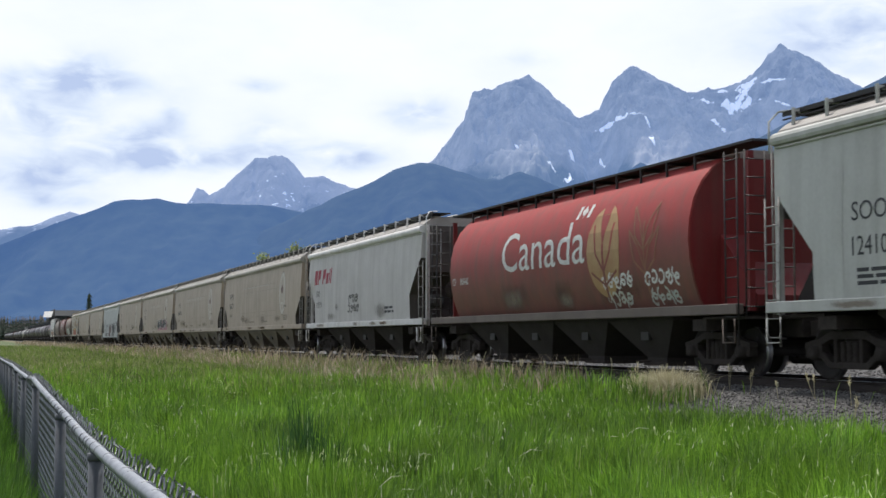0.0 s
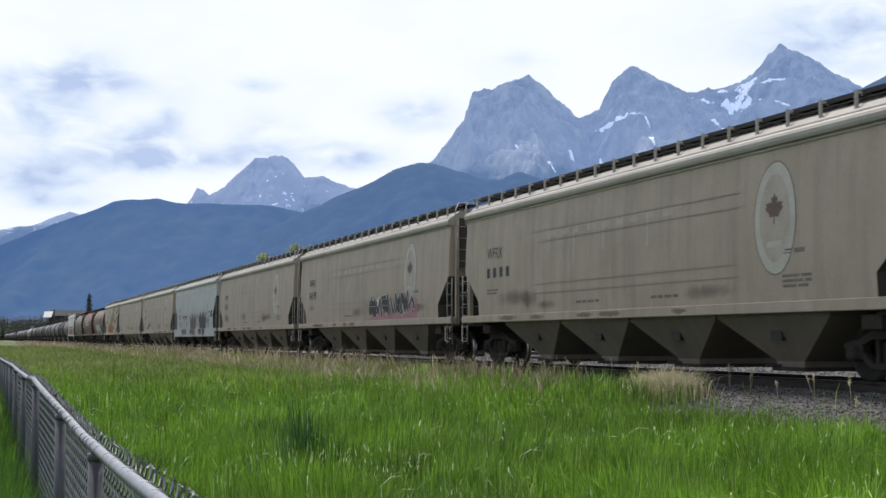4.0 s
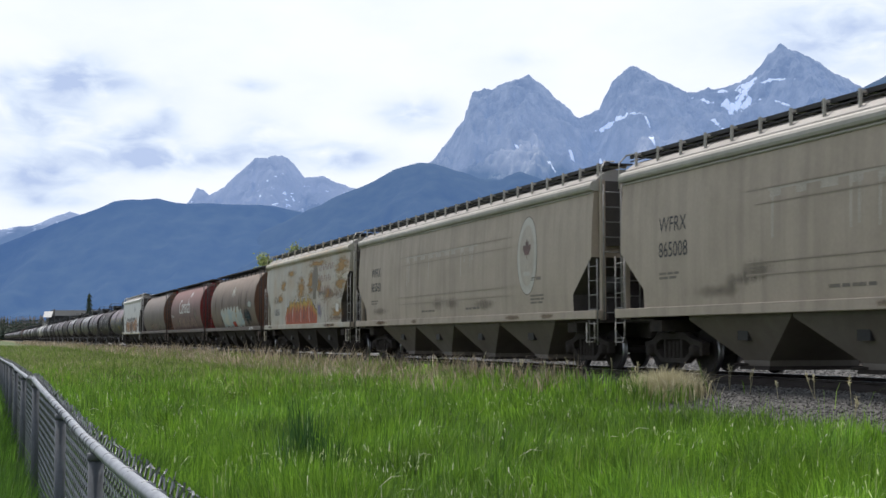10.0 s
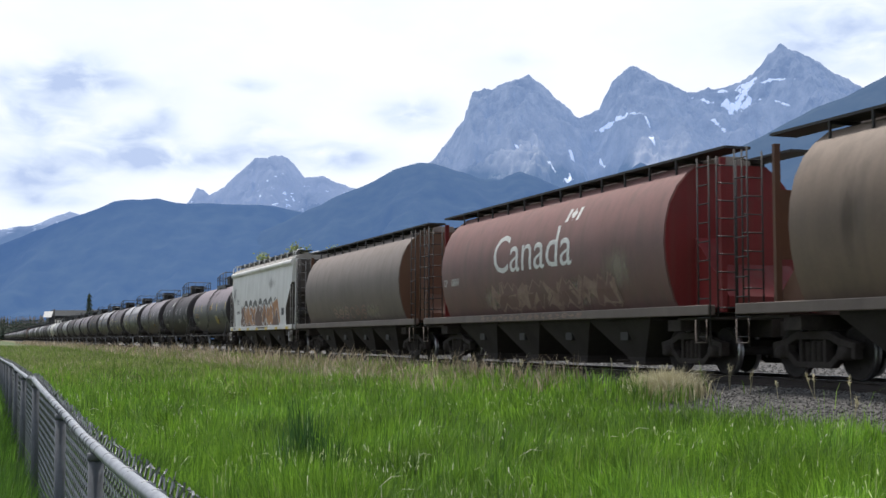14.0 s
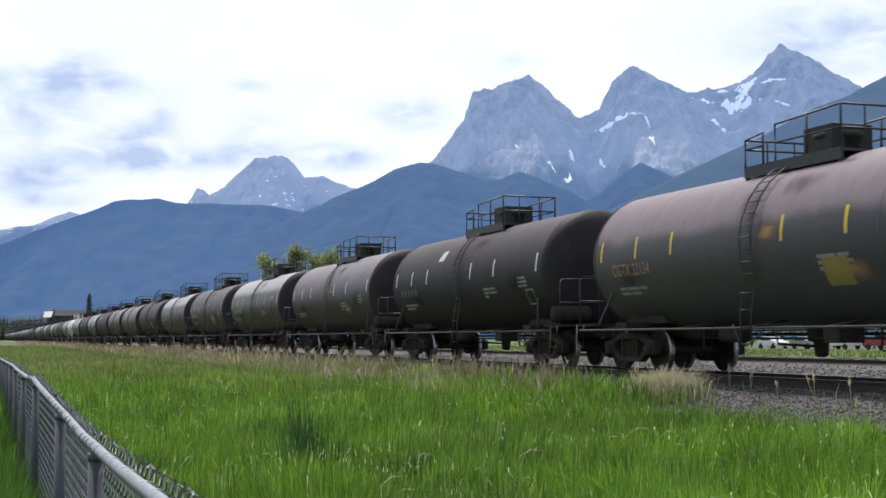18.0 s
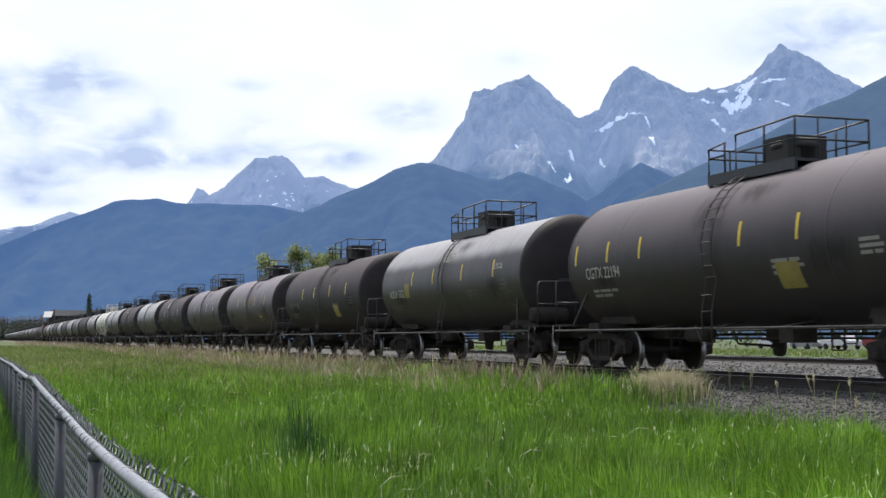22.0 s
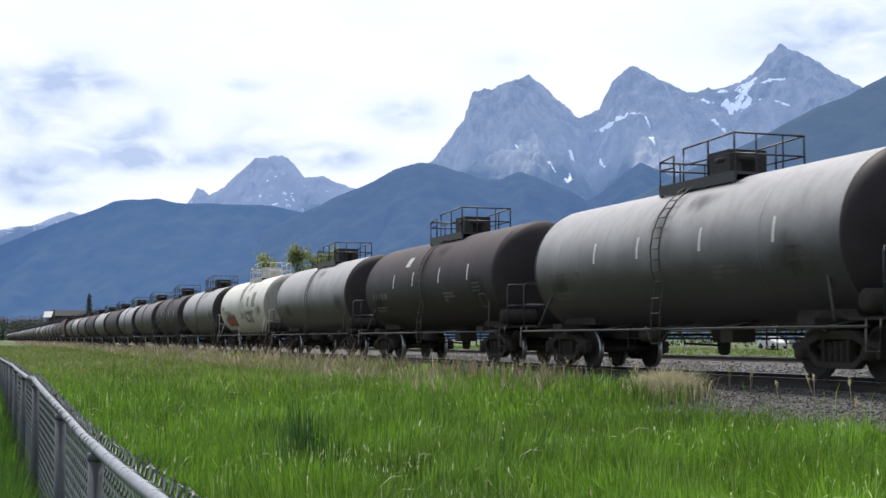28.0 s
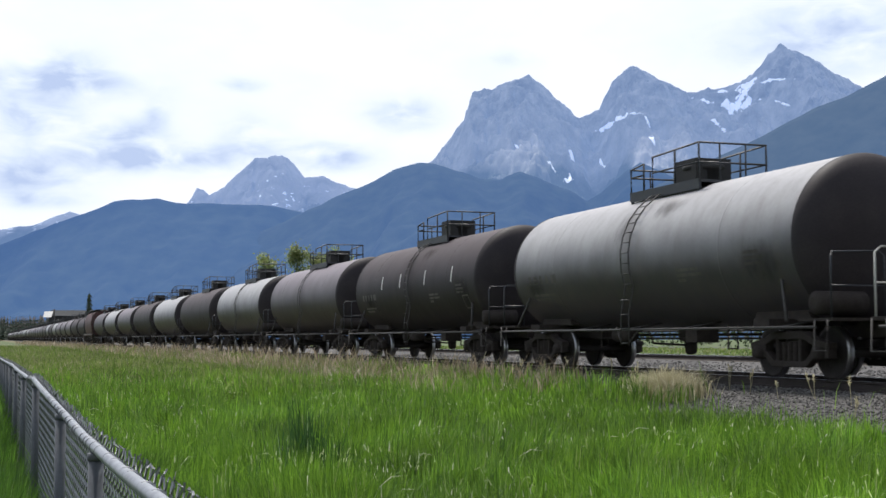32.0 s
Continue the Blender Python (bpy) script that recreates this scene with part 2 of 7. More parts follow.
    p.inputs["Specular IOR Level"].default_value = 0.05
    # haze painted in: the slope itself glows with the blue of the air
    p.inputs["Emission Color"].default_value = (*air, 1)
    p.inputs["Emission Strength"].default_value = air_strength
    return m


M = {}
M["soil"] = surface("field_soil", (0.050, 0.085, 0.018), 0.9, second=(0.10, 0.11, 0.035), scale=0.25, amount=0.8, grain=6, bump=0.4)
M["bank"] = surface("dry_bank_soil", (0.15, 0.125, 0.07), 0.95, second=(0.10, 0.11, 0.04), scale=0.6, amount=0.8, grain=8, bump=0.4)
M["ballast"] = surface("crushed_stone", (0.085, 0.08, 0.076), 0.9, second=(0.045, 0.042, 0.04), scale=1.2, amount=0.7, grain=14, bump=1.0)
M["stone"] = surface("ballast_stone", (0.105, 0.102, 0.097), 0.85, second=(0.055, 0.053, 0.05), scale=9, amount=0.8, grain=50, per_piece=0.85)
M["rail_side"] = surface("rusty_rail", (0.034, 0.026, 0.023), 0.8, metal=0.1, second=(0.022, 0.017, 0.015), scale=4, grain=60)
M["rail_top"] = surface("polished_rail", (0.55, 0.55, 0.56), 0.28, metal=1.0, scale=8, amount=0.3)
M["tie"] = surface("creosoted_wood", (0.075, 0.058, 0.046), 0.85, second=(0.13, 0.11, 0.09), scale=3, grain=30, bump=0.5, per_object=0.25)
M["galv"] = surface("galvanised_steel", (0.27, 0.285, 0.31), 0.42, metal=0.45, second=(0.13, 0.14, 0.16), scale=14, amount=0.6, grain=90)
M["wire"] = surface("galvanised_wire", (0.22, 0.23, 0.245), 0.55, metal=0.3, second=(0.09, 0.09, 0.095), scale=9, amount=0.6)
M["grass"] = blades("grass_blades", (0.050, 0.128, 0.012), (0.235, 0.415, 0.046), (0.40, 0.45, 0.19), 0.02, 0.30)
# meadow blades again in a darker, shaded colour, for grass round the fence
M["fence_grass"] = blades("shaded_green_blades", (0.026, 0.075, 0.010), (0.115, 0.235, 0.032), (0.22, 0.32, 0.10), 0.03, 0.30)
M["bank_grass"] = blades("brown_bank_grass", (0.19, 0.165, 0.09), (0.37, 0.30, 0.215), (0.48, 0.41, 0.33), 0.3, 0.25)
M["dark_grass"] = blades("dark_tuft_blades", (0.020, 0.060, 0.016), (0.070, 0.155, 0.040), (0.30, 0.40, 0.22), 0.05)
M["seed"] = blades("pale_seed_heads", (0.34, 0.42, 0.18), (0.58, 0.64, 0.36), (0.75, 0.75, 0.60), 0.25)
M["far_grass"] = blades("distant_meadow_blades", (0.085, 0.140, 0.026), (0.235, 0.310, 0.075), (0.38, 0.34, 0.20), 0.14, 0.2)
M["dry_grass"] = blades("dry_grass_heads", (0.17, 0.16, 0.08), (0.36, 0.32, 0.21), (0.52, 0.47, 0.34), 0.3)
M["straw"] = blades("pale_straw", (0.34, 0.31, 0.18), (0.60, 0.55, 0.36), (0.72, 0.68, 0.50), 0.25)
M["black"] = surface("black_steel", (0.018, 0.017, 0.017), 0.6, metal=0.1, second=(0.035, 0.03, 0.026), scale=3, amount=0.7)
M["truck"] = surface("grimy_cast_steel", (0.040, 0.034, 0.031), 0.9, second=(0.070, 0.058, 0.050), scale=5, amount=0.7, grain=70, bump=0.3, spec=0.15)
M["frame_dust"] = surface("dusty_side_frame", (0.048, 0.041, 0.037), 0.9, second=(0.030, 0.025, 0.023), scale=5, amount=0.7, grain=60, bump=0.3, spec=0.15)
M["wheel"] = surface("wheel_steel", (0.036, 0.031, 0.029), 0.75, metal=0.1, second=(0.018, 0.016, 0.015), scale=7, spec=0.2)
M["tread"] = surface("bright_wheel_tread", (0.36, 0.36, 0.37), 0.35, metal=1.0, scale=9, amount=0.3)
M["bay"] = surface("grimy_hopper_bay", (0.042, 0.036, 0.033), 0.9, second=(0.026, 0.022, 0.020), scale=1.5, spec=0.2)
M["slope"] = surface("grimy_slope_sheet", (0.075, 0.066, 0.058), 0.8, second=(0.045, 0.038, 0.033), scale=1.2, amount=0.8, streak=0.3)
# post steel darker than the rail, shade put into its colour
M["post"] = surface("dull_post_steel", (0.10, 0.108, 0.12), 0.6, metal=0.2, second=(0.06, 0.065, 0.07), scale=9)
M["railing"] = surface("dark_painted_railing", (0.018, 0.022, 0.03), 0.5, second=(0.05, 0.045, 0.04), scale=6)
M["pale_metal"] = surface("pale_painted_steel", (0.55, 0.55, 0.52), 0.5, second=(0.35, 0.32, 0.28), scale=5, streak=0.3)
M["white"] = surface("white_lettering", (0.72, 0.71, 0.68), 0.6, second=(0.5, 0.48, 0.45), scale=6, amount=0.6)
M["ink"] = surface("black_lettering", (0.035, 0.035, 0.04), 0.6, scale=6)
M["yellow"] = surface("yellow_reflector", (0.75, 0.52, 0.03), 0.45, second=(0.45, 0.33, 0.06), scale=6, amount=0.5)
M["dull_yellow"] = surface("faded_yellow_panel", (0.30, 0.24, 0.06), 0.6, second=(0.16, 0.13, 0.05), scale=4)
M["head"] = surface("grimy_black_end", (0.028, 0.0235, 0.026), 0.6, second=(0.045, 0.038, 0.039), scale=1.5, amount=0.7, grain=30, spec=0.2)
M["rung"] = surface("weathered_ladder_steel", (0.26, 0.25, 0.235), 0.6, second=(0.13, 0.115, 0.10), scale=5, amount=0.8)
M["air_tank"] = surface("dusty_reservoir", (0.06, 0.056, 0.054), 0.6, second=(0.03, 0.027, 0.025), scale=5)


# ---- mesh helpers ----
def part(name, bm, material, parent, label=""):
    """Links a bmesh as one mesh object under a thing or a part."""
    me = bpy.data.meshes.new(name)
    bm.to_mesh(me)
    bm.free()
    me.materials.append(material)
    ob = new(name, me)
    ob.parent = parent
    if label:
        tagged(ob, label)
    return ob


def again(ob, m, parent=None):
    """The same mesh once more, as an object of its own."""
    o = new(ob.name.split(".")[0], ob.data)
    o.parent = parent or ob.parent
    o.matrix_local = m
    return o


def box(bm, x0, x1, y0, y1, z0, z1):
    v = [bm.verts.new(p) for p in ((x0, y0, z0), (x1, y0, z0), (x1, y1, z0), (x0, y1, z0), (x0, y0, z1), (x1, y0, z1), (x1, y1, z1), (x0, y1, z1))]
    for f in ((3, 2, 1, 0), (4, 5, 6, 7), (0, 1, 5, 4), (1, 2, 6, 5), (2, 3, 7, 6), (3, 0, 4, 7)):
        bm.faces.new([v[i] for i in f])
    return bm


def tube(bm, points, r, n=6, closed_ends=True):
    """A round bar through the points."""
    points = [Vector(p) for p in points]
    rings = []
    for i, p in enumerate(points):
        a = points[max(0, i - 1)]
        b = points[min(len(points) - 1, i + 1)]
        d = (b - a).normalized()
        up = Vector((0, 0, 1)) if abs(d.z) < 0.9 else Vector((1, 0, 0))
        s = d.cross(up).normalized()
        u = s.cross(d)
        rings.append([bm.verts.new(p + r * (math.cos(2 * math.pi * k / n) * s + math.sin(2 * math.pi * k / n) * u)) for k in range(n)])
    for a, b in zip(rings, rings[1:]):
        for k in range(n):
            f = bm.faces.new((a[k], a[(k + 1) % n], b[(k + 1) % n], b[k]))
            f.smooth = n > 4
    if closed_ends:
        bm.faces.new(rings[0][::-1])
        bm.faces.new(rings[-1])
    return bm


def plate(bm, outline, axis, a, b):
    """A polygon of two coordinates, made solid from a to b along the third axis."""
    def at(p, w):
        q = list(p)
        q.insert("xyz".index(axis), w)
        return q
    lo = [bm.verts.new(at(p, a)) for p in outline]
    hi = [bm.verts.new(at(p, b)) for p in outline]
    bm.faces.new(lo)
    bm.faces.new(hi[::-1])
    n = len(outline)
    for i in range(n):
        bm.faces.new((lo[i], hi[i], hi[(i + 1) % n], lo[(i + 1) % n]))
    bmesh.ops.recalc_face_normals(bm, faces=bm.faces[:])
    return bm


def lathe(bm, profile, axis="x", n=24, centre=(0, 0, 0), smooth=True):
    """A body of revolution: profile rows of (place along the axis, radius)."""
    c = Vector(centre)
    rings = []
    for w, r in profile:
        ring = []
        for k in range(n):
            ca, sa = r * math.cos(2 * math.pi * k / n), r * math.sin(2 * math.pi * k / n)
            ring.append(bm.verts.new(c + (Vector((w, ca, sa)) if axis == "x" else Vector((sa, w, ca)) if axis == "y" else Vector((ca, sa, w)))))
        rings.append(ring)
    for a, b in zip(rings, rings[1:]):
        for k in range(n):
            f = bm.faces.new((a[k], a[(k + 1) % n], b[(k + 1) % n], b[k]))
            f.smooth = smooth
    bmesh.ops.recalc_face_normals(bm, faces=bm.faces[:])
    for ring, d in ((rings[0], -1), (rings[-1], 1)):
        f = bm.faces.new([bm.verts.new(v.co) for v in ring])
        f.normal_update()
        if (f.normal["xyz".index(axis)] > 0) != ((profile[-1][0] - profile[0][0]) * d > 0):
            f.normal_flip()
    return bm


def fresh():
    return bmesh.new()


def mesh_of(name, verts, faces, material, smooth=False):
    me = bpy.data.meshes.new(name)
    me.from_pydata(verts, [], faces)
    me.materials.append(material)
    if smooth:
        me.polygons.foreach_set("use_smooth", [True] * len(me.polygons))
    me.update()
    return me


def thing(name, m, label, category, group=""):
    ob = new(name)
    ob.empty_display_size = 0.2
    ob.matrix_basis = m
    return tagged(ob, label, category, group)


# ---- ground ----
def build_ground():
    bm = fresh()
    rows = [-2600, -400, -120, -30, -8, 2, 8, 10.4, 11.3, 12.35, 12.9, 15.64, 16.2, 17.2, 26.2, 27.1, 29.9, 31.0, 33.0, 60, 140, 400, 1200, 5000]
    top = {10.4: 0.0, 11.3: 0.18, 12.35: 0.42, 12.9: 0.545, 15.64: 0.545, 16.2: 0.43, 17.2: 0.40, 26.2: 0.42, 27.1: 0.545, 29.9: 0.545, 31.0: 0.42, 33.0: 0.30, 60: 0.25, 140: 0.2}
    cols = [-5000, -2500, -1200, -600, -300, -150] + list(range(-100, 21, 5)) + [60, 200, 800, 2500]
    grid = [[bm.verts.new((x, y, top.get(y, 0.0))) for y in rows] for x in cols]
    for a, b in zip(grid, grid[1:]):
        for j in range(len(rows) - 1):
            f = bm.faces.new((a[j], b[j], b[j + 1], a[j + 1]))
            mid = (rows[j] + rows[j + 1]) / 2
            f.material_index = 0 if not 10.6 < mid < 32 else 1 if mid > 12.4 or a[0].co.x > -30 else 2
    ob = part("ground", bm, M["soil"], None)
    ob.data.materials.append(M["ballast"])
    ob.data.materials.append(M["bank"])
    tagged(ob, "level green field with a crushed stone railway bed across it", "ground", kind="structure")


def build_track(y0, name, label, near):
    root = thing(name, pose(0, y0, 0), label, "railway track")
    tagged(root, kind="structure")
    prof = [(-0.075, RAIL - 0.17), (0.075, RAIL - 0.17), (0.075, RAIL - 0.155), (0.012, RAIL - 0.13), (0.012, RAIL - 0.045), (0.036, RAIL - 0.035), (0.036, RAIL - 0.004),
            (-0.036, RAIL - 0.004), (-0.036, RAIL - 0.035), (-0.012, RAIL - 0.045), (-0.012, RAIL - 0.13), (-0.075, RAIL - 0.155)]
    for side in (-0.7535, 0.7535):
        bm = fresh()
        plate(bm, [(side + a, b) for a, b in prof], "x", -1500, 560)
        rail = part("rail", bm, M["rail_side"], root, "rust-brown steel rail")
        bm = fresh()
        plate(bm, [(side - 0.03, RAIL - 0.006), (side + 0.03, RAIL - 0.006), (side + 0.022, RAIL), (side - 0.022, RAIL)], "x", -1500, 560)
        part("railhead", bm, M["rail_top"], rail, "bright worn railhead")
    rnd = random.Random(int(y0))
    bm = fresh()
    box(bm, -0.115, 0.115, -1.3, 1.3, RAIL - 0.36, RAIL - 0.172)
    bmesh.ops.bevel(bm, geom=bm.edges[:], offset=0.012, segments=1, affect="EDGES")
    first = part("tie", bm, M["tie"], root)
    first.location = (-10, 0, 0)
    for i in range(1, near):
        again(first, pose(-10 - 0.5 * i + rnd.uniform(-0.02, 0.02), rnd.uniform(-0.06, 0.06), rnd.uniform(-0.01, 0.0), 0, 0, rnd.uniform(-1, 1)), root)
    bm = fresh()
    for i in range(near, near + 500):
        x = -10 - 0.5 * i
        box(bm, x - 0.115, x + 0.115, -1.3, 1.3, RAIL - 0.36, RAIL - 0.175)
    tagged(part("far_ties", bm, M["tie"], root), kind="stuff")
    return root


def build_ballast():
    rng = np.random.default_rng(5)
    octa = np.array([(1, 0, 0), (-1, 0, 0), (0, 1, 0), (0, -1, 0), (0, 0, 1), (0, 0, -1)], float)
    tri = np.array([(0, 2, 4), (2, 1, 4), (1, 3, 4), (3, 0, 4), (2, 0, 5), (1, 2, 5), (3, 1, 5), (0, 3, 5)])
    for name, y0, y1, n, x0, x1 in (("ballast_shoulder", 10.7, 13.4, 24000, -42, -13), ("ballast_between_tracks", 15.2, 27.0, 10000, -80, -20)):
        x = rng.uniform(x0, x1, n)
        y = rng.uniform(y0, y1, n)
        ys = [10.4, 11.3, 12.35, 12.9, 15.64, 16.2, 17.2, 26.2, 27.1]
        z = np.interp(y, ys, [0, 0.18, 0.42, 0.545, 0.545, 0.43, 0.40, 0.42, 0.545])
        r = rng.uniform(0.012, 0.034, n) * (1.0 if y0 < 14 else 1.8)
        jit = rng.uniform(0.55, 1.3, (n, 6, 1)) * octa[None]
        ang = rng.uniform(0, 6.28, n)
        ca, sa = np.cos(ang)[:, None], np.sin(ang)[:, None]
        vx = jit[..., 0] * ca - jit[..., 1] * sa
        vy = jit[..., 0] * sa + jit[..., 1] * ca
        v = np.stack([vx, vy, jit[..., 2] * 0.75], -1) * r[:, None, None] + np.stack([x, y, z + r * 0.3], -1)[:, None, :]
        f = (tri[None] + 6 * np.arange(n)[:, None, None]).reshape(-1, 3)
        tagged(new(name, mesh_of(name, v.reshape(-1, 3).tolist(), f.tolist(), M["stone"])), "loose grey crushed stones of the railway bed", "ballast", kind="stuff")


def build_grass():
    """Blades over the field in front of the line, thinner with distance."""
    rng = np.random.default_rng(3)

    def blade_field(name, label, material, x, y, z, h, w, lean, head=0.0, swept=None):
        n = len(x)
        ang = rng.uniform(0, 2 * np.pi, n) if swept is None else swept + rng.normal(0, 0.8, n)
        turn = rng.uniform(0, 2 * np.pi, n)
        dx, dy = np.cos(ang) * lean * h, np.sin(ang) * lean * h
        sx, sy = np.cos(turn) * w, np.sin(turn) * w
        P = np.zeros((n, 5, 3))
        P[:, 0] = np.stack([x - sx, y - sy, z - 0.02], -1)
        P[:, 1] = np.stack([x + sx, y + sy, z - 0.02], -1)
        mid = 0.55
        k = 0.8 if not head else 0.5
        P[:, 2] = np.stack([x + dx * mid * mid + sx * k, y + dy * mid * mid + sy * k, z + h * mid], -1)
        P[:, 3] = np.stack([x + dx * mid * mid - sx * k, y + dy * mid * mid - sy * k, z + h * mid], -1)
        P[:, 4] = np.stack([x + dx, y + dy, z + h * (1 - 0.35 * lean)], -1)
        me = bpy.data.meshes.new(name)
        me.vertices.add(5 * n)
        me.vertices.foreach_set("co", P.reshape(-1))
        base = 5 * np.arange(n)[:, None]
        loops = np.concatenate([base + np.array([[0, 1, 2, 3]]), base + np.array([[3, 2, 4]])], 1).reshape(-1)
        me.loops.add(7 * n)
        me.loops.foreach_set("vertex_index", loops)
        me.polygons.add(2 * n)
        starts = (7 * np.arange(n)[:, None] + np.array([[0, 4]])).reshape(-1)
        me.polygons.foreach_set("loop_start", starts)
        me.polygons.foreach_set("loop_total", np.tile([4, 3], n))
        me.materials.append(material)
        me.update()
        me.validate()
        tagged(new(name, me), label, "grass", kind="stuff")

    # places by depth before the camera, so that the density falls off evenly
    def scatter(n, near, far, lo, hi, power=1.0):
        u = rng.uniform(0, 1, n)
        depth = near * (far / near) ** (u ** power)
        side = rng.uniform(-0.37, 0.37, n) * depth
        x = depth * AHEAD.x + side * ASIDE.x
        y = depth * AHEAD.y + side * ASIDE.y
        keep = (y > lo) & (y < hi)
        return x[keep], y[keep], depth[keep]

    x, y, d = scatter(600000, 4.2, 200.0, -9.0, 12.5)
    patch = np.array([noise.noise((a * 0.22, b * 0.22, 0)) for a, b in zip(x, y)])
    clear = np.abs(y - FENCE_Y) > 0.06
    x, y, d, patch = x[clear], y[clear], d[clear], patch[clear]
    bare = np.clip((x + 24) / 4, 0, 1)
    thin = rng.uniform(0, 1, len(x)) > bare * np.clip((y - 9.5) / 1.1, 0, 0.997) + (1 - bare) * np.clip((y - 11.6) / 0.8, 0, 0.8)
    x, y, d, patch = x[thin], y[thin], d[thin], patch[thin]
    tuft = np.array([noise.noise((a * 1.5, b * 1.5, 9)) for a, b in zip(x, y)])
    sweep = np.array([noise.noise((a * 0.5, b * 0.5, 17)) for a, b in zip(x, y)]) * 9.0
    # gaps between the tufts
    thick = rng.uniform(0, 1, len(x)) < np.where(d < 34, np.clip(0.72 + 1.1 * tuft, 0.30, 1), 1)
    x, y, d, patch, tuft, sweep = x[thick], y[thick], d[thick], patch[thick], tuft[thick], sweep[thick]
    h = (0.40 + 0.12 * patch + 0.20 * tuft + rng.normal(0, 0.09, len(x))).clip(0.10, 0.85)
    z = np.interp(y, [10.4, 11.3, 12.35], [0, 0.18, 0.42])
    lean = 0.05 + 0.75 * rng.uniform(0, 1, len(x)) ** 2
    far = rng.uniform(0, 1, len(x)) < np.clip((d - 24) / 30, 0, 1)
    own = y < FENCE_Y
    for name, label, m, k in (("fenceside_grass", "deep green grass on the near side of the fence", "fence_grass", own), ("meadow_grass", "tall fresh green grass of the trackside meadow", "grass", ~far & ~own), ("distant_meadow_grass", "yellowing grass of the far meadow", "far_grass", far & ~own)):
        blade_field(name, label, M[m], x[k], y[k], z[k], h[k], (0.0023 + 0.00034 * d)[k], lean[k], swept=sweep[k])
    # the same meadow behind and beside the tripod
    n = 75000
    x, y = rng.uniform(-26, 24, n), rng.uniform(-14, 10.2, n)
    ahead, aside = x * AHEAD.x + y * AHEAD.y, x * ASIDE.x + y * ASIDE.y
    keep = ~((ahead > 4.0) & (np.abs(aside) < 0.365 * ahead)) & (np.hypot(x, y) > 0.7) & (np.abs(y - FENCE_Y) > 0.06)
    x, y = x[keep], y[keep]
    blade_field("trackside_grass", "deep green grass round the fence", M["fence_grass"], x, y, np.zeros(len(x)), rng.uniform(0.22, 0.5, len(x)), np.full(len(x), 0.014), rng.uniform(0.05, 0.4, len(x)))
    # tan seed heads along the foot of the bank
    x, y, d = scatter(300000, 14.0, 420.0, 9.0, 12.8)
    clump = np.array([noise.noise((a * 0.35, b * 0.6, 7)) for a, b in zip(x, y)])
    keep = rng.uniform(-0.5, 0.5, len(x)) < 0.8 * clump + np.clip((-x - 22) / 14, 0, 1) * 0.55 - 0.42 - np.abs(y - 11.4) * 0.10 - np.clip((x + 26) / 3, 0, 1)
    x, y, d = x[keep], y[keep], d[keep]
    h = 0.30 + (0.55 + 0.25 * np.clip((d - 30) / 30, 0, 1)) * rng.uniform(0, 1, len(x)) ** 1.4
    z = np.interp(y, [10.4, 11.3, 12.35], [0, 0.18, 0.42])
    blade_field("dry_bank_grass", "dry brownish seed-headed grass along the railway bank", M["bank_grass"], x, y, z, h, 0.0025 + 0.00022 * d, rng.uniform(0.15, 0.9, len(x)))
    # one pale tuft on the shoulder
    n = 3600
    x = rng.normal(-22.1, 0.5, n)
    y = rng.normal(12.0, 0.16, n)
    z = np.interp(y, [10.4, 11.3, 12.35], [0, 0.18, 0.42])
    blade_field("pale_grass_tuft", "pale dry grass tuft on the stone shoulder", M["straw"], x, y, z, rng.uniform(0.2, 0.66, n), np.full(n, 0.0055), rng.uniform(0.2, 0.9, n))
    # pale heads scattered thinly over the far meadow
    x, y, d = scatter(60000, 20.0, 240.0, 0.6, 10.5)
    keep = rng.uniform(0, 1, len(x)) < np.clip((d - 22) / 90, 0, 0.5)
    x, y, d = x[keep], y[keep], d[keep]
    blade_field("meadow_seed_heads", "pale ripe seed heads over the distant meadow", M["dry_grass"], x, y, np.zeros(len(x)), rng.uniform(0.35, 0.6, len(x)), 0.002 + 0.00022 * d, rng.uniform(0.1, 0.5, len(x)))
    # pale seed specks on thin stalks in loose clusters over the near meadow
    x, y, d = scatter(26000, 6.0, 34.0, 0.6, 10.4)
    group = np.array([noise.noise((a * 0.55, b * 0.55, 3)) for a, b in zip(x, y)])
    keep = rng.uniform(0, 1, len(x)) < np.clip(-0.02 + 0.5 * group, 0.002, 0.30)
    x, y, d = x[keep], y[keep], d[keep]
    h = rng.uniform(0.36, 0.56, len(x))
    none = np.zeros(len(x))
    blade_field("seed_stalks", "thin green stalks under the seed heads", M["grass"], x, y, none, h + 0.02, np.full(len(x), 0.002), none)
    blade_field("seed_specks", "small pale seed heads in the near meadow", M["seed"], x, y, h, rng.uniform(0.015, 0.05, len(x)), 0.0022 + 0.00017 * d, rng.uniform(0.3, 2.2, len(x)), 1.0)
    # ripe stalks that arch over, in loose groups
    x, y, d = scatter(7000, 6.5, 34.0, 0.8, 10.4)
    group = np.array([noise.noise((a * 0.6, b * 0.6, 23)) for a, b in zip(x, y)])
    keep = rng.uniform(0, 1, len(x)) < np.clip(-0.04 + 0.55 * group, 0.008, 0.22)
    x, y, d = x[keep], y[keep], d[keep]
    n = len(x)
    h, ang, w = rng.uniform(0.30, 0.54, n), rng.uniform(0, 2 * np.pi, n), 0.0010 + 0.00008 * d
    reach, droop = rng.uniform(0.10, 0.34, n), rng.uniform(0.0, 0.22, n)
    P = np.zeros((n, 12, 3))
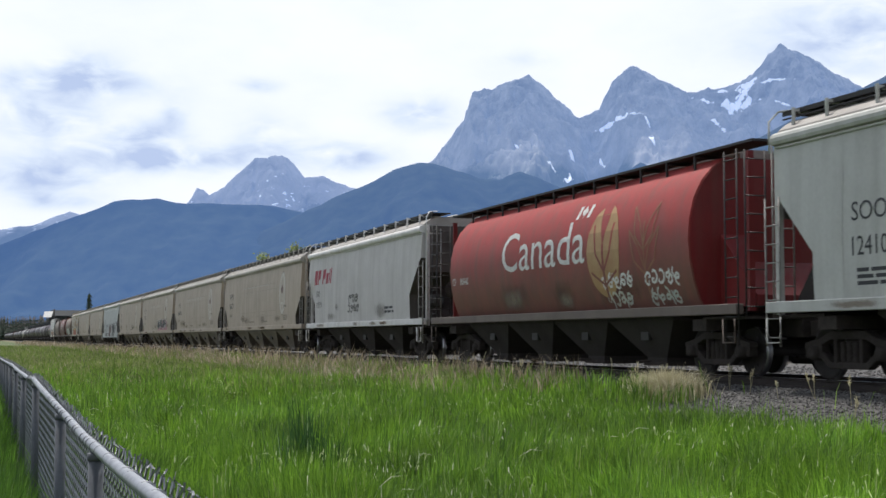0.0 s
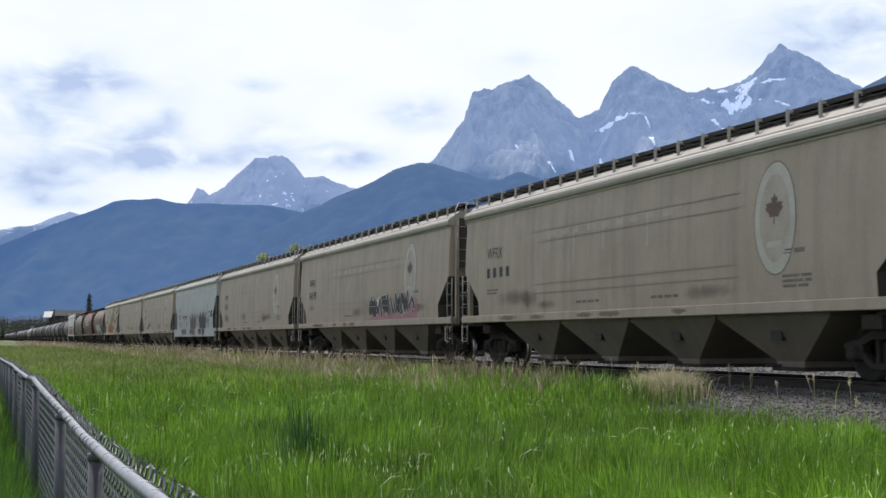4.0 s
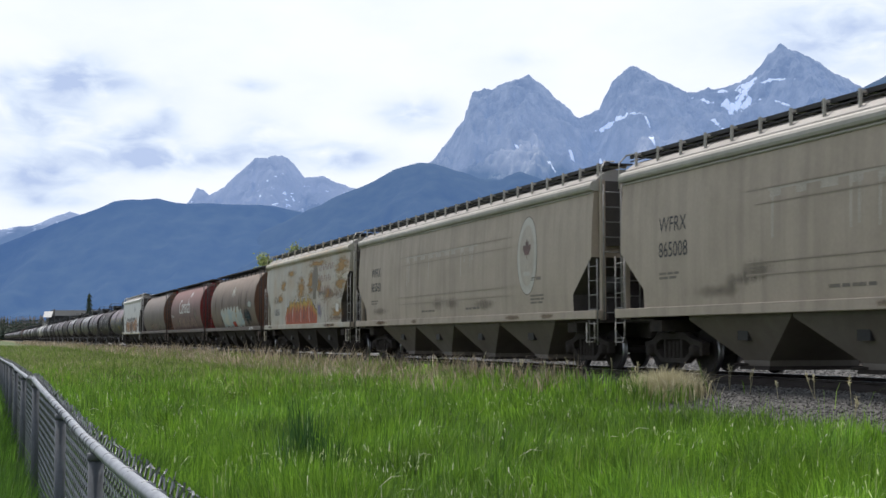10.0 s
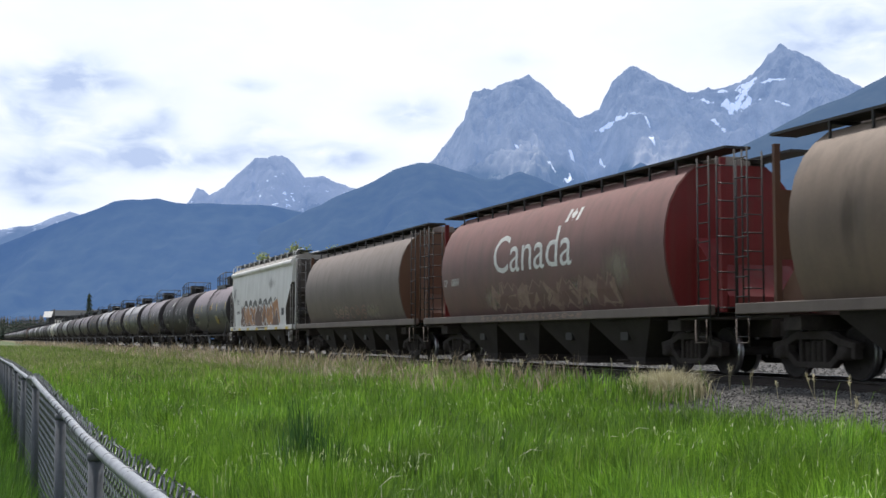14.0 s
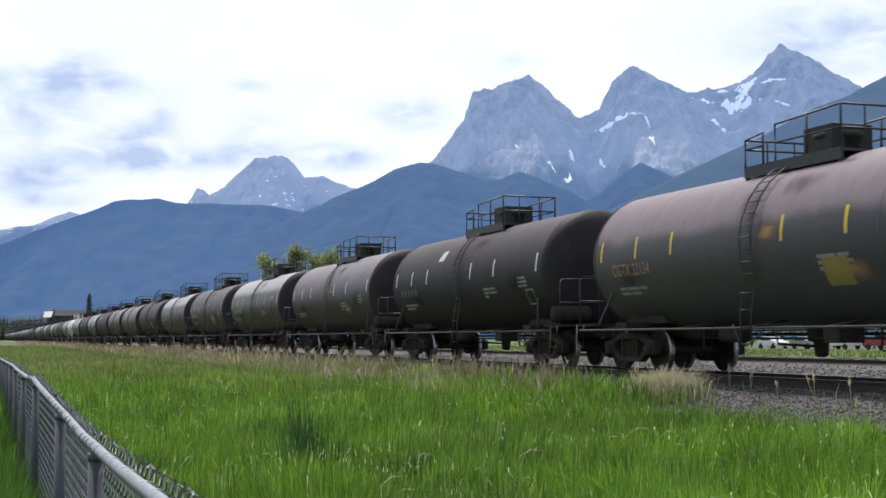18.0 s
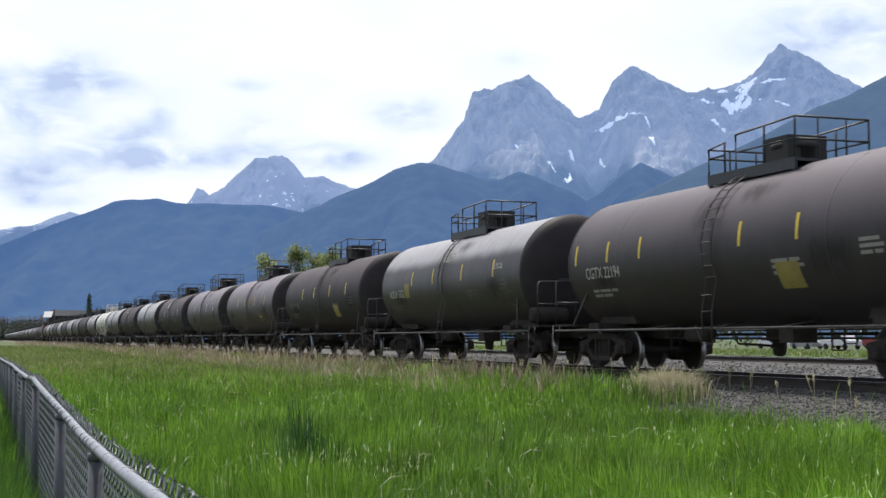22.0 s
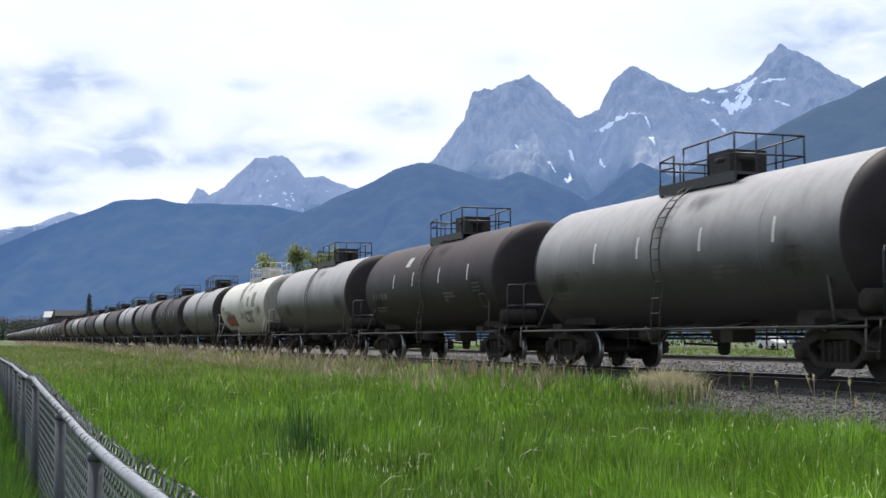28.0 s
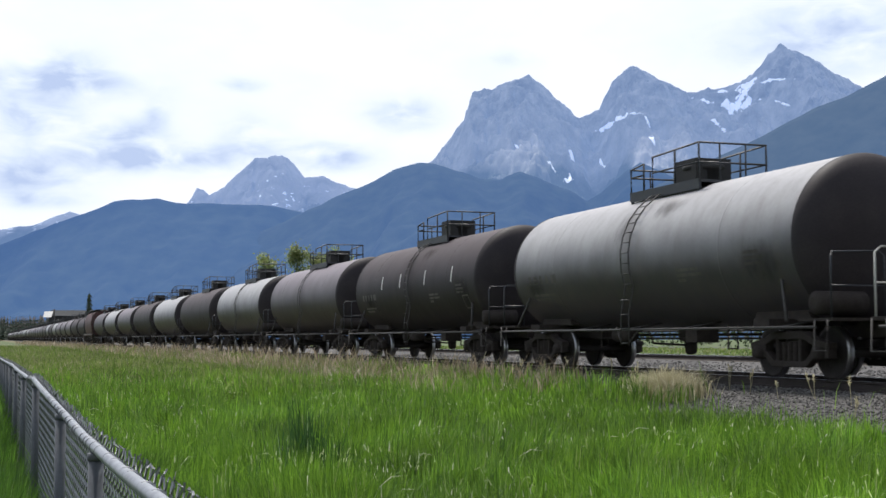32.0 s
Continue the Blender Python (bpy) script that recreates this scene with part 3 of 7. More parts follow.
    for k in range(6):
        f = k / 5
        px, py = x + np.cos(ang) * reach * f ** 2.2, y + np.sin(ang) * reach * f ** 2.2
        pz = h * np.sin(f * 1.75) / math.sin(1.55) - droop * max(0.0, f - 0.6) ** 1.3
        for q, s in enumerate((-1, 1)):
            ww = w * s * (1.5 if k == 4 else 0.4 if k == 5 else 1.0)
            P[:, 2 * k + q] = np.stack([px - np.sin(ang) * ww, py + np.cos(ang) * ww, pz + ww * 0.5], -1)
    f0 = np.array([(2 * k, 2 * k + 1, 2 * k + 3, 2 * k + 2) for k in range(5)])
    faces = (f0[None] + 12 * np.arange(n)[:, None, None]).reshape(-1, 4)
    tagged(new("arching_stalks", mesh_of("arching_stalks", P.reshape(-1, 3).tolist(), faces.tolist(), M["seed"])), "thin pale ripe grass stalks that arch over the meadow", "grass", kind="stuff")
    # a dark coarse tuft in the near meadow, and a few thinner ones
    for u, v, n, r, top in ((-1.12, 11.0, 300, 0.21, 1.22), (-0.75, 10.6, 190, 0.28, 0.66), (-1.45, 10.4, 200, 0.2, 0.6), (0.7, 14.0, 160, 0.25, 0.6), (3.0, 11.5, 120, 0.25, 0.6), (-2.2, 16.0, 220, 0.35, 0.62)):
        cx, cy = AHEAD.x * v + ASIDE.x * u, AHEAD.y * v + ASIDE.y * u
        x, y = rng.normal(cx, r, n), rng.normal(cy, r, n)
        fall = np.exp(-((x - cx) ** 2 + (y - cy) ** 2) / (2 * r * r))
        blade_field("coarse_grass_tuft", "dark bluish tuft of coarse grass in the meadow", M["dark_grass"], x, y, np.zeros(n), top * (0.45 + 0.55 * fall) * rng.uniform(0.6, 1.0, n) ** 0.7, np.full(n, 0.0055), 0.02 + 0.25 * rng.uniform(0, 1, n) ** 2)
    # verge beyond the siding
    n = 16000
    x = rng.uniform(-190, -30, n)
    y = rng.uniform(31, 80, n)
    blade_field("far_verge_grass", "green grass verge beyond the siding", M["far_grass"], x, y, np.full(n, 0.27), rng.uniform(0.1, 0.3, n), np.full(n, 0.05), rng.uniform(0.2, 0.6, n))


# ---- weeds on the stones ----
def build_weeds():
    rnd = random.Random(15)
    for x, y, h in ((-16.9, 12.3, 0.42), (-15.6, 12.45, 0.40), (-15.9, 11.6, 0.35), (-21.0, 12.7, 0.5), (-24.2, 12.5, 0.5), (-19.0, 12.4, 0.35), (-27.5, 12.6, 0.55), (-33.5, 12.6, 0.6), (-22.6, 12.4, 0.4), (-30.2, 12.4, 0.5), (-23.4, 12.6, 0.45), (-25.6, 12.6, 0.5), (-20.1, 12.55, 0.4), (-18.1, 12.5, 0.45), (-28.8, 12.5, 0.5)):
        z = float(np.interp(y, [10.4, 11.3, 12.35, 12.9], [0, 0.18, 0.42, 0.545]))
        weed = thing("weed", pose(x, y, z - 0.01, 0, 0, rnd.uniform(0, 360)), "pale dry weed stalk standing in the stones", "weed", "weeds on the stones")
        for k in range(rnd.choice((1, 2, 2))):
            a, lean = rnd.uniform(0, 6.28), rnd.uniform(0.1, 0.45)
            hh = h * rnd.uniform(0.75, 1.05)
            tip = Vector((math.cos(a) * lean * hh, math.sin(a) * lean * hh, hh))
            bm = fresh()
            tube(bm, [(0, 0, 0), tuple(tip * 0.5 + Vector((0.01, 0, 0))), tuple(tip)], 0.005, 5)
            stalk = part("stalk", bm, M["straw"], weed)
            bm = fresh()
            for q in range(14):
                c = tip * (0.72 + 0.3 * q / 13)
                d = Vector((rnd.gauss(0, 1), rnd.gauss(0, 1), 1.2)).normalized() * 0.05
                e = Vector((rnd.gauss(0, 1), rnd.gauss(0, 1), 0)).normalized() * 0.010
                bm.faces.new([bm.verts.new(p) for p in (c - e, c + e, c + d + e * 0.5, c + d - e * 0.5)])
            tagged(part("seed_head", bm, M["straw"], stalk), kind="stuff")


# ---- fence ----
def fence_top(x):
    """The rail follows the uneven ground a little."""
    return FENCE_Z + float(np.interp(-x, [0, 2.7, 3.85, 5.3, 7.4, 10.8, 12.2, 19.8, 35, 60], [0, 0, -0.019, -0.031, -0.008, 0.036, 0.0, -0.02, -0.14, -0.16]))


def build_fence():
    root = thing("chain_link_fence", pose(0, FENCE_Y, 0), "galvanised chain-link fence with a round top rail beside the meadow", "fence")
    rnd = random.Random(4)
    bm = fresh()
    tube(bm, [(1.5 - 0.4 * i, 0.004 * math.sin(i * 0.4), fence_top(1.5 - 0.4 * i) - 0.018) for i in range(150)], 0.0185, 12)
    part("top_rail", bm, M["galv"], root)
    bm = fresh()
    tube(bm, [(0, 0, 0), (0, 0, FENCE_Z - 0.055)], 0.026, 12)
    tube(bm, [(0, 0, FENCE_Z - 0.06), (0, 0, FENCE_Z - 0.035)], 0.029, 12)
    post = part("post", bm, M["post"], root)
    post.location = (-4.65, 0, -0.025)
    for px in (-6.85, -10.2, -13.4, -16.6, -19.8, -23, -26.2, -29.4, -33, -36, -39, -42, -45, -48, -51, -54, -57, 0.6):
        again(post, pose(px, 0, fence_top(px) - FENCE_Z), root)
    # wire ties round the rail
    bm = fresh()
    lathe(bm, [(-0.004, 0.0185), (-0.002, 0.0212), (0.002, 0.0212), (0.004, 0.0185)], "x", 12)
    tie = part("wire_tie", bm, M["wire"], root)
    tie.location = (-1.2, 0, fence_top(-1.2) - 0.018)
    x = -1.36
    while x > -12:
        again(tie, pose(x, 0, fence_top(x) - 0.018, 0, rnd.uniform(-7, 7), rnd.uniform(-7, 7)), root)
        x -= rnd.choice((0.12, 0.2, 0.33))

    # woven wire: zig-zag pickets that hang on the meadow side, their ends twisted at the top
    def mesh_wires(x0, x1, step, r, n):
        bm = fresh()
        x, i = x0, 0
        while x > x1:
            top = fence_top(x) + 0.004
            pts, side, zz = [], i % 2, 0.06
            while zz < top - step:
                off = step / 2 * (1 if side else -1)
                pts.append((x + off * 0.97, 0.030 + 0.004 * (1 if side else -1), zz))
                zz += step
                side = 1 - side
            pts.append((x + step * 0.3 * (1 if side else -1), 0.036, top - step * 0.4))
            pts.append((x - step * 0.2 * (1 if side else -1), 0.040 + rnd.uniform(-0.004, 0.006), top + rnd.uniform(-0.004, 0.010)))
            pts.append((x + rnd.uniform(-0.014, 0.014), 0.040 + rnd.uniform(-0.008, 0.012), top + rnd.uniform(0.008, 0.022)))
            tube(bm, pts, r, n, False)
            x -= step
            i += 1
        return bm
    part("wire_mesh", mesh_wires(0.2, -14.0, 0.05, 0.0026, 4), M["wire"], root, "woven diamond wire mesh with twisted top ends")
    part("wire_mesh", mesh_wires(-14.0, -40.0, 0.06, 0.0034, 3), M["wire"], root, "woven diamond wire mesh with twisted top ends")


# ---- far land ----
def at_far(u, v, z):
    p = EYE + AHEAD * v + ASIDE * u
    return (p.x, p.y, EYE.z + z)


def mountain(name, label, material, v0, crest, nu, nv, depth, rough, seed, kv=0.6):
    """A massif: a crest line with spurs and gullies that run down to the valley, worn by fractal noise."""
    us, hs = [c[0] for c in crest], [c[1] for c in crest]
    u0, u1, back = us[0], us[-1], 160
    verts, faces = [], []
    for j in range(nv + 1):
        v = v0 - depth + (depth + back) * j / nv
        down = max(0.0, v0 - v)
        for i in range(nu + 1):
            u = u0 + (u1 - u0) * i / nu
            w = noise.fractal((u * 0.003 + seed, v * 0.003, 1), 1.0, 2.0, 4) * min(1.0, down / 200)
            spur = noise.ridged_multi_fractal((u * 0.0042 + seed + 0.15 * w, down * 0.0007, seed), 1.0, 2.0, 4, 1.0, 2.0)
            z = float(np.interp(u + 60 * w, us, hs))
            z -= down * kv * (1.22 - 0.22 * min(1.8, spur)) if v < v0 else (v - v0) * 1.2
            fine = noise.fractal((u * 0.014, v * 0.014, seed), 0.9, 2.0, 5)
            jag = noise.ridged_multi_fractal((u * 0.02 + seed, v * 0.012, 3), 0.9, 2.2, 4, 1.0, 2.0) - 1.0
            worn = 0.42 + 0.58 * min(1.0, down / 90)
            z += rough * (fine * (7 + 21 * min(1.0, down / 150)) + (jag * (19 if rough > 0.8 else 15) * worn if rough > 0.6 else 0))
            if rough > 0.6:
                # steep chutes down the face, and ledges of the tilted beds across it
                chute = noise.ridged_multi_fractal((u * 0.011 + 0.9 * w + seed, down * 0.0012, 7), 0.8, 2.1, 4, 1.0, 2.0) - 1.0
                z -= 40 * rough * max(0.0, chute) * min(1.0, down / 120)
                bed = (z + 0.22 * u + 30 * w) / 46.0
                z += 10 * rough * (bed - math.floor(bed)) * min(1.0, down / 60)
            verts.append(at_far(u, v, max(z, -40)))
    w = nu + 1
    for j in range(nv):
        for i in range(nu):
            a = j * w + i
            faces.append((a, a + 1, a + w + 1, a + w))
    ob = new(name, mesh_of(name, verts, faces, material, True))
    return tagged(ob, label, "mountain", kind="structure")


SNOW = ((903, 714, 40, 17, 20), (878, 720, 14, 22, 40), (958, 800, 34, 12, 50), (932, 758, 32, 8, 60), (890, 784, 18, 7, 0), (1023, 797, 34, 4, -10), (1016, 704, 17, 4.5, -40),
        (822, 746, 20, 9, -20), (511, 648, 26, 8, 5), (556, 658, 15, 5, 0), (592, 628, 19, 6, -70), (581, 552, 20, 6, -78), (206, 544, 17, 4.5, -55), (303, 465, 24, 6, -60), (347, 440, 22, 8, 60), (375, 540, 18, 4, -80), (462, 512, 20, 4, -80), (816, 642, 24, 6, -65))


def build_mountains():
    wood = ((0.010, 0.017, 0.011), (0.022, 0.032, 0.020))
    rockc = ((0.085, 0.087, 0.094), (0.32, 0.318, 0.318))
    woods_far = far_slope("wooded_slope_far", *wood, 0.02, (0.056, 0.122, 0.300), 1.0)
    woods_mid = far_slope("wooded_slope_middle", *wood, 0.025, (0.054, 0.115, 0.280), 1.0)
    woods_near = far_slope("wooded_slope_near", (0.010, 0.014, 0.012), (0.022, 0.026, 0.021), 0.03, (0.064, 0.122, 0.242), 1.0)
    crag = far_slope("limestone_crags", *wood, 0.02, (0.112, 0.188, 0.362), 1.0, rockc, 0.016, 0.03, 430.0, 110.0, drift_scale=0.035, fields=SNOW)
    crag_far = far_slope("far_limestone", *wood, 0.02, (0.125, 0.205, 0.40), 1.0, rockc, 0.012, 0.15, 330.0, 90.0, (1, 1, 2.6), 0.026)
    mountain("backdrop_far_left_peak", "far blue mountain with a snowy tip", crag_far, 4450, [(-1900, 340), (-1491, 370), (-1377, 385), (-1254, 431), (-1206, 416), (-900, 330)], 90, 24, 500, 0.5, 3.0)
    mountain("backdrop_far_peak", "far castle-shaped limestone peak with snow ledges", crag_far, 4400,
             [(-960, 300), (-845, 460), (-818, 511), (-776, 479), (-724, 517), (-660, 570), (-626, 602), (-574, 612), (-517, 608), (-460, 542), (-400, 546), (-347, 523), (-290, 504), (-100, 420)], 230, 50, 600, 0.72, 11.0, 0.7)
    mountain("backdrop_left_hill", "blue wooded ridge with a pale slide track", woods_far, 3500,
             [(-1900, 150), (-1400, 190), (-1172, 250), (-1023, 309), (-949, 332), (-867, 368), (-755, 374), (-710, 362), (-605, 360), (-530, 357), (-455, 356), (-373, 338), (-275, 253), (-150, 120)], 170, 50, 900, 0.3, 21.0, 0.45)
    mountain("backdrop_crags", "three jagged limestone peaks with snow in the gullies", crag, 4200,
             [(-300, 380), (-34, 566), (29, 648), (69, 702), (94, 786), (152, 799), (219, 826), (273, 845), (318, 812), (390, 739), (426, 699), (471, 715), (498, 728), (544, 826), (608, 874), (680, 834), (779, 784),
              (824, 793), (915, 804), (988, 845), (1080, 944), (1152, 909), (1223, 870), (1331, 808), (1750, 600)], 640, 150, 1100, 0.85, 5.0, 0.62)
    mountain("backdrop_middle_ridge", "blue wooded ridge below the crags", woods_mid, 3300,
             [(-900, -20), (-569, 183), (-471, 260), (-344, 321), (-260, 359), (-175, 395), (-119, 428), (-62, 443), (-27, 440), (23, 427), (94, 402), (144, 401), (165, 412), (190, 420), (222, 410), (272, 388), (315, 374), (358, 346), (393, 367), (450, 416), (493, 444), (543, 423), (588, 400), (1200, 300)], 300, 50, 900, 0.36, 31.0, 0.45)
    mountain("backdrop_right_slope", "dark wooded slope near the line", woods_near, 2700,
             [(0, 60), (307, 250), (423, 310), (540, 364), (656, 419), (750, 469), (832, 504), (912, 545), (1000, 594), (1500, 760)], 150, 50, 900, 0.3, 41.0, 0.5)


# ---- far land, sky ----
def build_sky():
    """A sheet of drifting cloud, far behind everything."""
    m, n, l, p = base_material("drifting_cloud")
    n.remove(p)
    co = n.new("ShaderNodeTexCoord")

    def node(kind, **values):
        k = n.new(kind)
        for key, value in values.items():
            k.inputs[key].default_value = value
        return k

    def calc(op, a, b=None, c=None):
        k = n.new("ShaderNodeMath")
        k.operation = op
        for i, w in enumerate((a, b, c)):
            if w is None:
                continue
            if isinstance(w, (int, float)):
                k.inputs[i].default_value = w
            else:
                l.new(w, k.inputs[i])
        return k.outputs[0]

    # u: degrees across, e: degrees of height, on the sheet itself
    sep = n.new("ShaderNodeSeparateXYZ")
    l.new(co.outputs["Object"], sep.inputs[0])
    u = calc("MULTIPLY", calc("ARCTAN2", sep.outputs["X"], sep.outputs["Y"]), 57.2958)
    e = calc("MULTIPLY", calc("ARCSINE", calc("DIVIDE", sep.outputs["Z"], 4930.0)), 57.2958)
    xy = n.new("ShaderNodeCombineXYZ")
    l.new(u, xy.inputs[0])
    l.new(calc("MULTIPLY", e, 2.1), xy.inputs[1])
    soft = node("ShaderNodeTexNoise", Scale=0.5, Detail=7, Roughness=0.5, Distortion=0.4)
    l.new(xy.outputs[0], soft.inputs["Vector"])
    total = None
    banks = ((-15.9, 10.6, 2.6, 0.55, 0.95), (-15.2, 11.3, 1.2, 0.6, 0.5), (-16.8, 9.1, 1.9, 0.75, 0.75), (-12.9, 8.6, 1.4, 0.5, 0.7), (-12.1, 7.6, 3.8, 0.5, 0.95), (-16.8, 6.7, 2.0, 0.55, 0.8),
             (-11.6, 9.4, 0.5, 0.5, 0.5), (-8.0, 10.8, 0.8, 0.25, 0.5), (-1.0, 9.7, 1.3, 0.6, 0.65), (-7.4, 8.5, 1.2, 0.8, 0.5), (-4.2, 7.8, 1.6, 0.55, 0.7), (-16.2, 5.7, 1.6, 0.3, 0.5), (17.0, 12.6, 3.0, 1.5, 0.7), (3.5, 12.0, 1.2, 0.3, 0.25))
    for bu, be, wu, we, amount in banks:
        a = calc("DIVIDE", calc("SUBTRACT", u, bu), wu)
        b = calc("DIVIDE", calc("SUBTRACT", e, be), we)
        r = calc("ADD", calc("MULTIPLY", a, a), calc("MULTIPLY", b, b))
        g = calc("MULTIPLY", calc("EXPONENT", calc("MULTIPLY", r, -0.8)), amount)
        total = g if total is None else calc("ADD", total, g)
    cover = calc("MULTIPLY", total, calc("MAXIMUM", calc("SUBTRACT", calc("MULTIPLY", soft.outputs["Fac"], 3.4), 0.85), 0.0))
    wide = node("ShaderNodeTexNoise", Scale=0.12, Detail=5, Roughness=0.55)
    l.new(xy.outputs[0], wide.inputs["Vector"])
    veil = calc("MULTIPLY", calc("SUBTRACT", wide.outputs["Fac"], 0.42), 0.6)
    cover = calc("ADD", cover, calc("MAXIMUM", veil, 0.0))
    ramp = n.new("ShaderNodeValToRGB")
    el = ramp.color_ramp.elements
    el[0].position, el[0].color = 0.0, (0.965, 1.01, 1.10, 1)
    el[1].position, el[1].color = 1.0, (0.50, 0.61, 0.86, 1)
    mid = el.new(0.45)
    mid.color = (0.74, 0.84, 1.0, 1)
    l.new(cover, ramp.inputs["Fac"])
    em = n.new("ShaderNodeEmission")
    em.inputs["Strength"].default_value = 1.0
    l.new(ramp.outputs["Color"], em.inputs["Color"])
    l.new(em.outputs[0], n["Material Output"].inputs["Surface"])
    verts, faces = [], []
    nu, ne, r = 40, 14, 4930.0
    for j in range(ne + 1):
        el_ = radians(-1.5 + 28 * j / ne)
        for i in range(nu + 1):
            az = radians(-34 + 68 * i / nu)
            verts.append((r * math.cos(el_) * math.sin(az), r * math.cos(el_) * math.cos(az), r * math.sin(el_)))
    for j in range(ne):
        for i in range(nu):
            a = j * (nu + 1) + i
            faces.append((a, a + nu + 1, a + nu + 2, a + 1))
    ob = new("backdrop_sky", mesh_of("backdrop_sky", verts, faces, m, True))
    ob.matrix_basis = pose(*EYE, 0, 0, 90 - 19.03)
    return tagged(ob, "bright overcast sky with grey drifting cloud banks", "sky", kind="structure")


def conifer(bm_trunk, bm_crown, x, y, z, h, w, rnd, tiers=9, per=9, blunt=0.8):
    tube(bm_trunk, [(x, y, z), (x, y, z + h * 0.5), (x, y, z + h * 0.97)], 0.02 * h * 0.6, 5)
    for k in range(tiers):
        f = k / (tiers - 1)
        zz = z + h * (0.10 + 0.86 * f)
        r = w * (1 - f) ** blunt * rnd.uniform(0.75, 1.15) + 0.03 * w
        for q in range(per):
            a = 2 * math.pi * (q + rnd.random()) / per
            rr = r * rnd.uniform(0.65, 1.15)
            tip = bm_crown.verts.new((x + rr * math.cos(a), y + rr * math.sin(a), zz - h * 0.05 * rnd.uniform(0.4, 1.6)))
            b = a + 0.5
            l0 = bm_crown.verts.new((x + 0.25 * rr * math.cos(a - 0.9), y + 0.25 * rr * math.sin(a - 0.9), zz + h * 0.035))
            l1 = bm_crown.verts.new((x + 0.25 * rr * math.cos(a + 0.9), y + 0.25 * rr * math.sin(a + 0.9), zz + h * 0.02))
            up = bm_crown.verts.new((x, y, zz + h * 0.075))
            bm_crown.faces.new((tip, l0, up))
            bm_crown.faces.new((tip, up, l1))
            bm_crown.faces.new((tip, l1, l0))


def build_far_things():
    needles = surface("spruce_needles", (0.028, 0.045, 0.028), 0.8, second=(0.055, 0.075, 0.04), scale=0.6, amount=0.8, grain=2)
    bark = surface("grey_bark", (0.16, 0.14, 0.12), 0.9, second=(0.08, 0.07, 0.06), scale=2, grain=8, bump=0.4)
    rnd = random.Random(8)
    # the wood where the line runs out of sight: one belt of spruces
    bt, bc = fresh(), fresh()
    for i in range(950):
        v = rnd.uniform(900, 1300)
        u = v * rnd.uniform(-0.42, -0.285)
        p = at_far(u, v, 0)
        conifer(bt, bc, p[0], p[1], -0.2, rnd.uniform(11, 19.5) * v / 1000, rnd.uniform(3.6, 6.0), rnd, 7, 7)
    wood = thing("far_spruce_wood", pose(0, 0, 0), "dark spruce wood at the end of the line", "trees")
    tagged(wood, kind="stuff")
    part("trunks", bt, bark, wood)
    part("crowns", bc, needles, wood)
    # a single spruce that stands over the train
    for u, v, h, w in ((-0.2665, 420, 15.9, 1.5),):
        p = at_far(u * v, v, 0)
        tree = thing("spruce", pose(p[0], p[1], 0.1), "tall narrow dark spruce behind the railway", "tree")
        bt, bc = fresh(), fresh()
        conifer(bt, bc, 0, 0, 0, h, w, rnd, 22, 12, 0.16)
        part("trunk", bt, bark, tree)
        part("crown", bc, needles, tree)
    # aspens behind the siding
    leaf = blades("aspen_leaves", (0.17, 0.22, 0.08), (0.34, 0.40, 0.16), (0.40, 0.40, 0.18), 0.15)
    for k, (u, v, h, w) in enumerate(((-0.132, 150, 11.2, 0.75), (-0.1105, 150, 12.4, 0.95), (-0.096, 156, 11.3, 1.1), (-0.085, 152, 11.4, 1.3), (-0.075, 158, 10.8, 1.1))):
        p = at_far(u * v, v, 0)
        tree = thing("aspen", pose(p[0], p[1], 0.2), "slender light green aspen in thin leaf behind the siding", "tree", "aspens behind the siding")
        r = random.Random(20 + k)
        bm = fresh()
        tube(bm, [(0, 0, 0), (0.1, 0.05, h * 0.35), (-0.05, 0.1, h * 0.7), (0.05, 0, h * 0.96)], 0.09, 6)
        limbs = []
        for q in range(16):
            zz = h * r.uniform(0.3, 0.9)
            a = r.uniform(0, 6.28)
            ln = w * r.uniform(0.6, 1.25) * (1.1 - 0.75 * zz / h) * 1.6
            end = (ln * math.cos(a), ln * math.sin(a), zz + ln * r.uniform(0.7, 1.5))
            tube(bm, [(0, 0, zz), (end[0] * 0.5, end[1] * 0.5, zz + (end[2] - zz) * 0.6), end], 0.02, 4)
            limbs.append(((0, 0, zz), end))
        part("trunk", bm, bark, tree)
        verts, faces = [], []
        for q in range(5200):
            a, b = r.choice(limbs)
            f = r.uniform(0.25, 1.1)
            c = Vector(a).lerp(Vector(b), f) + Vector((r.gauss(0, 0.34), r.gauss(0, 0.34), r.gauss(0, 0.4)))
            s = r.uniform(0.07, 0.16)
            d1 = Vector((r.gauss(0, 1), r.gauss(0, 1), r.gauss(0, 1))).normalized() * s
            d2 = Vector((r.gauss(0, 1), r.gauss(0, 1), r.gauss(0, 1))).normalized() * s
            i = len(verts)
            verts += [tuple(c - d1), tuple(c + d2), tuple(c + d1), tuple(c - d2)]
            faces.append((i, i + 1, i + 2, i + 3))
        crown = new("crown", mesh_of("crown", verts, faces, leaf))
        crown.parent = tree
    # long low shed beyond the line, with a white board on a dark pole
    wall = surface("weathered_boards", (0.034, 0.036, 0.038), 0.9, second=(0.024, 0.025, 0.026), scale=0.5, amount=0.7, grain=5)
    roofm = surface("dull_metal_roof", (0.034, 0.038, 0.041), 0.95, second=(0.026, 0.029, 0.031), scale=0.3, amount=0.6, grain=3)
    v = 520
    p = at_far(-0.268 * v, v, 0)
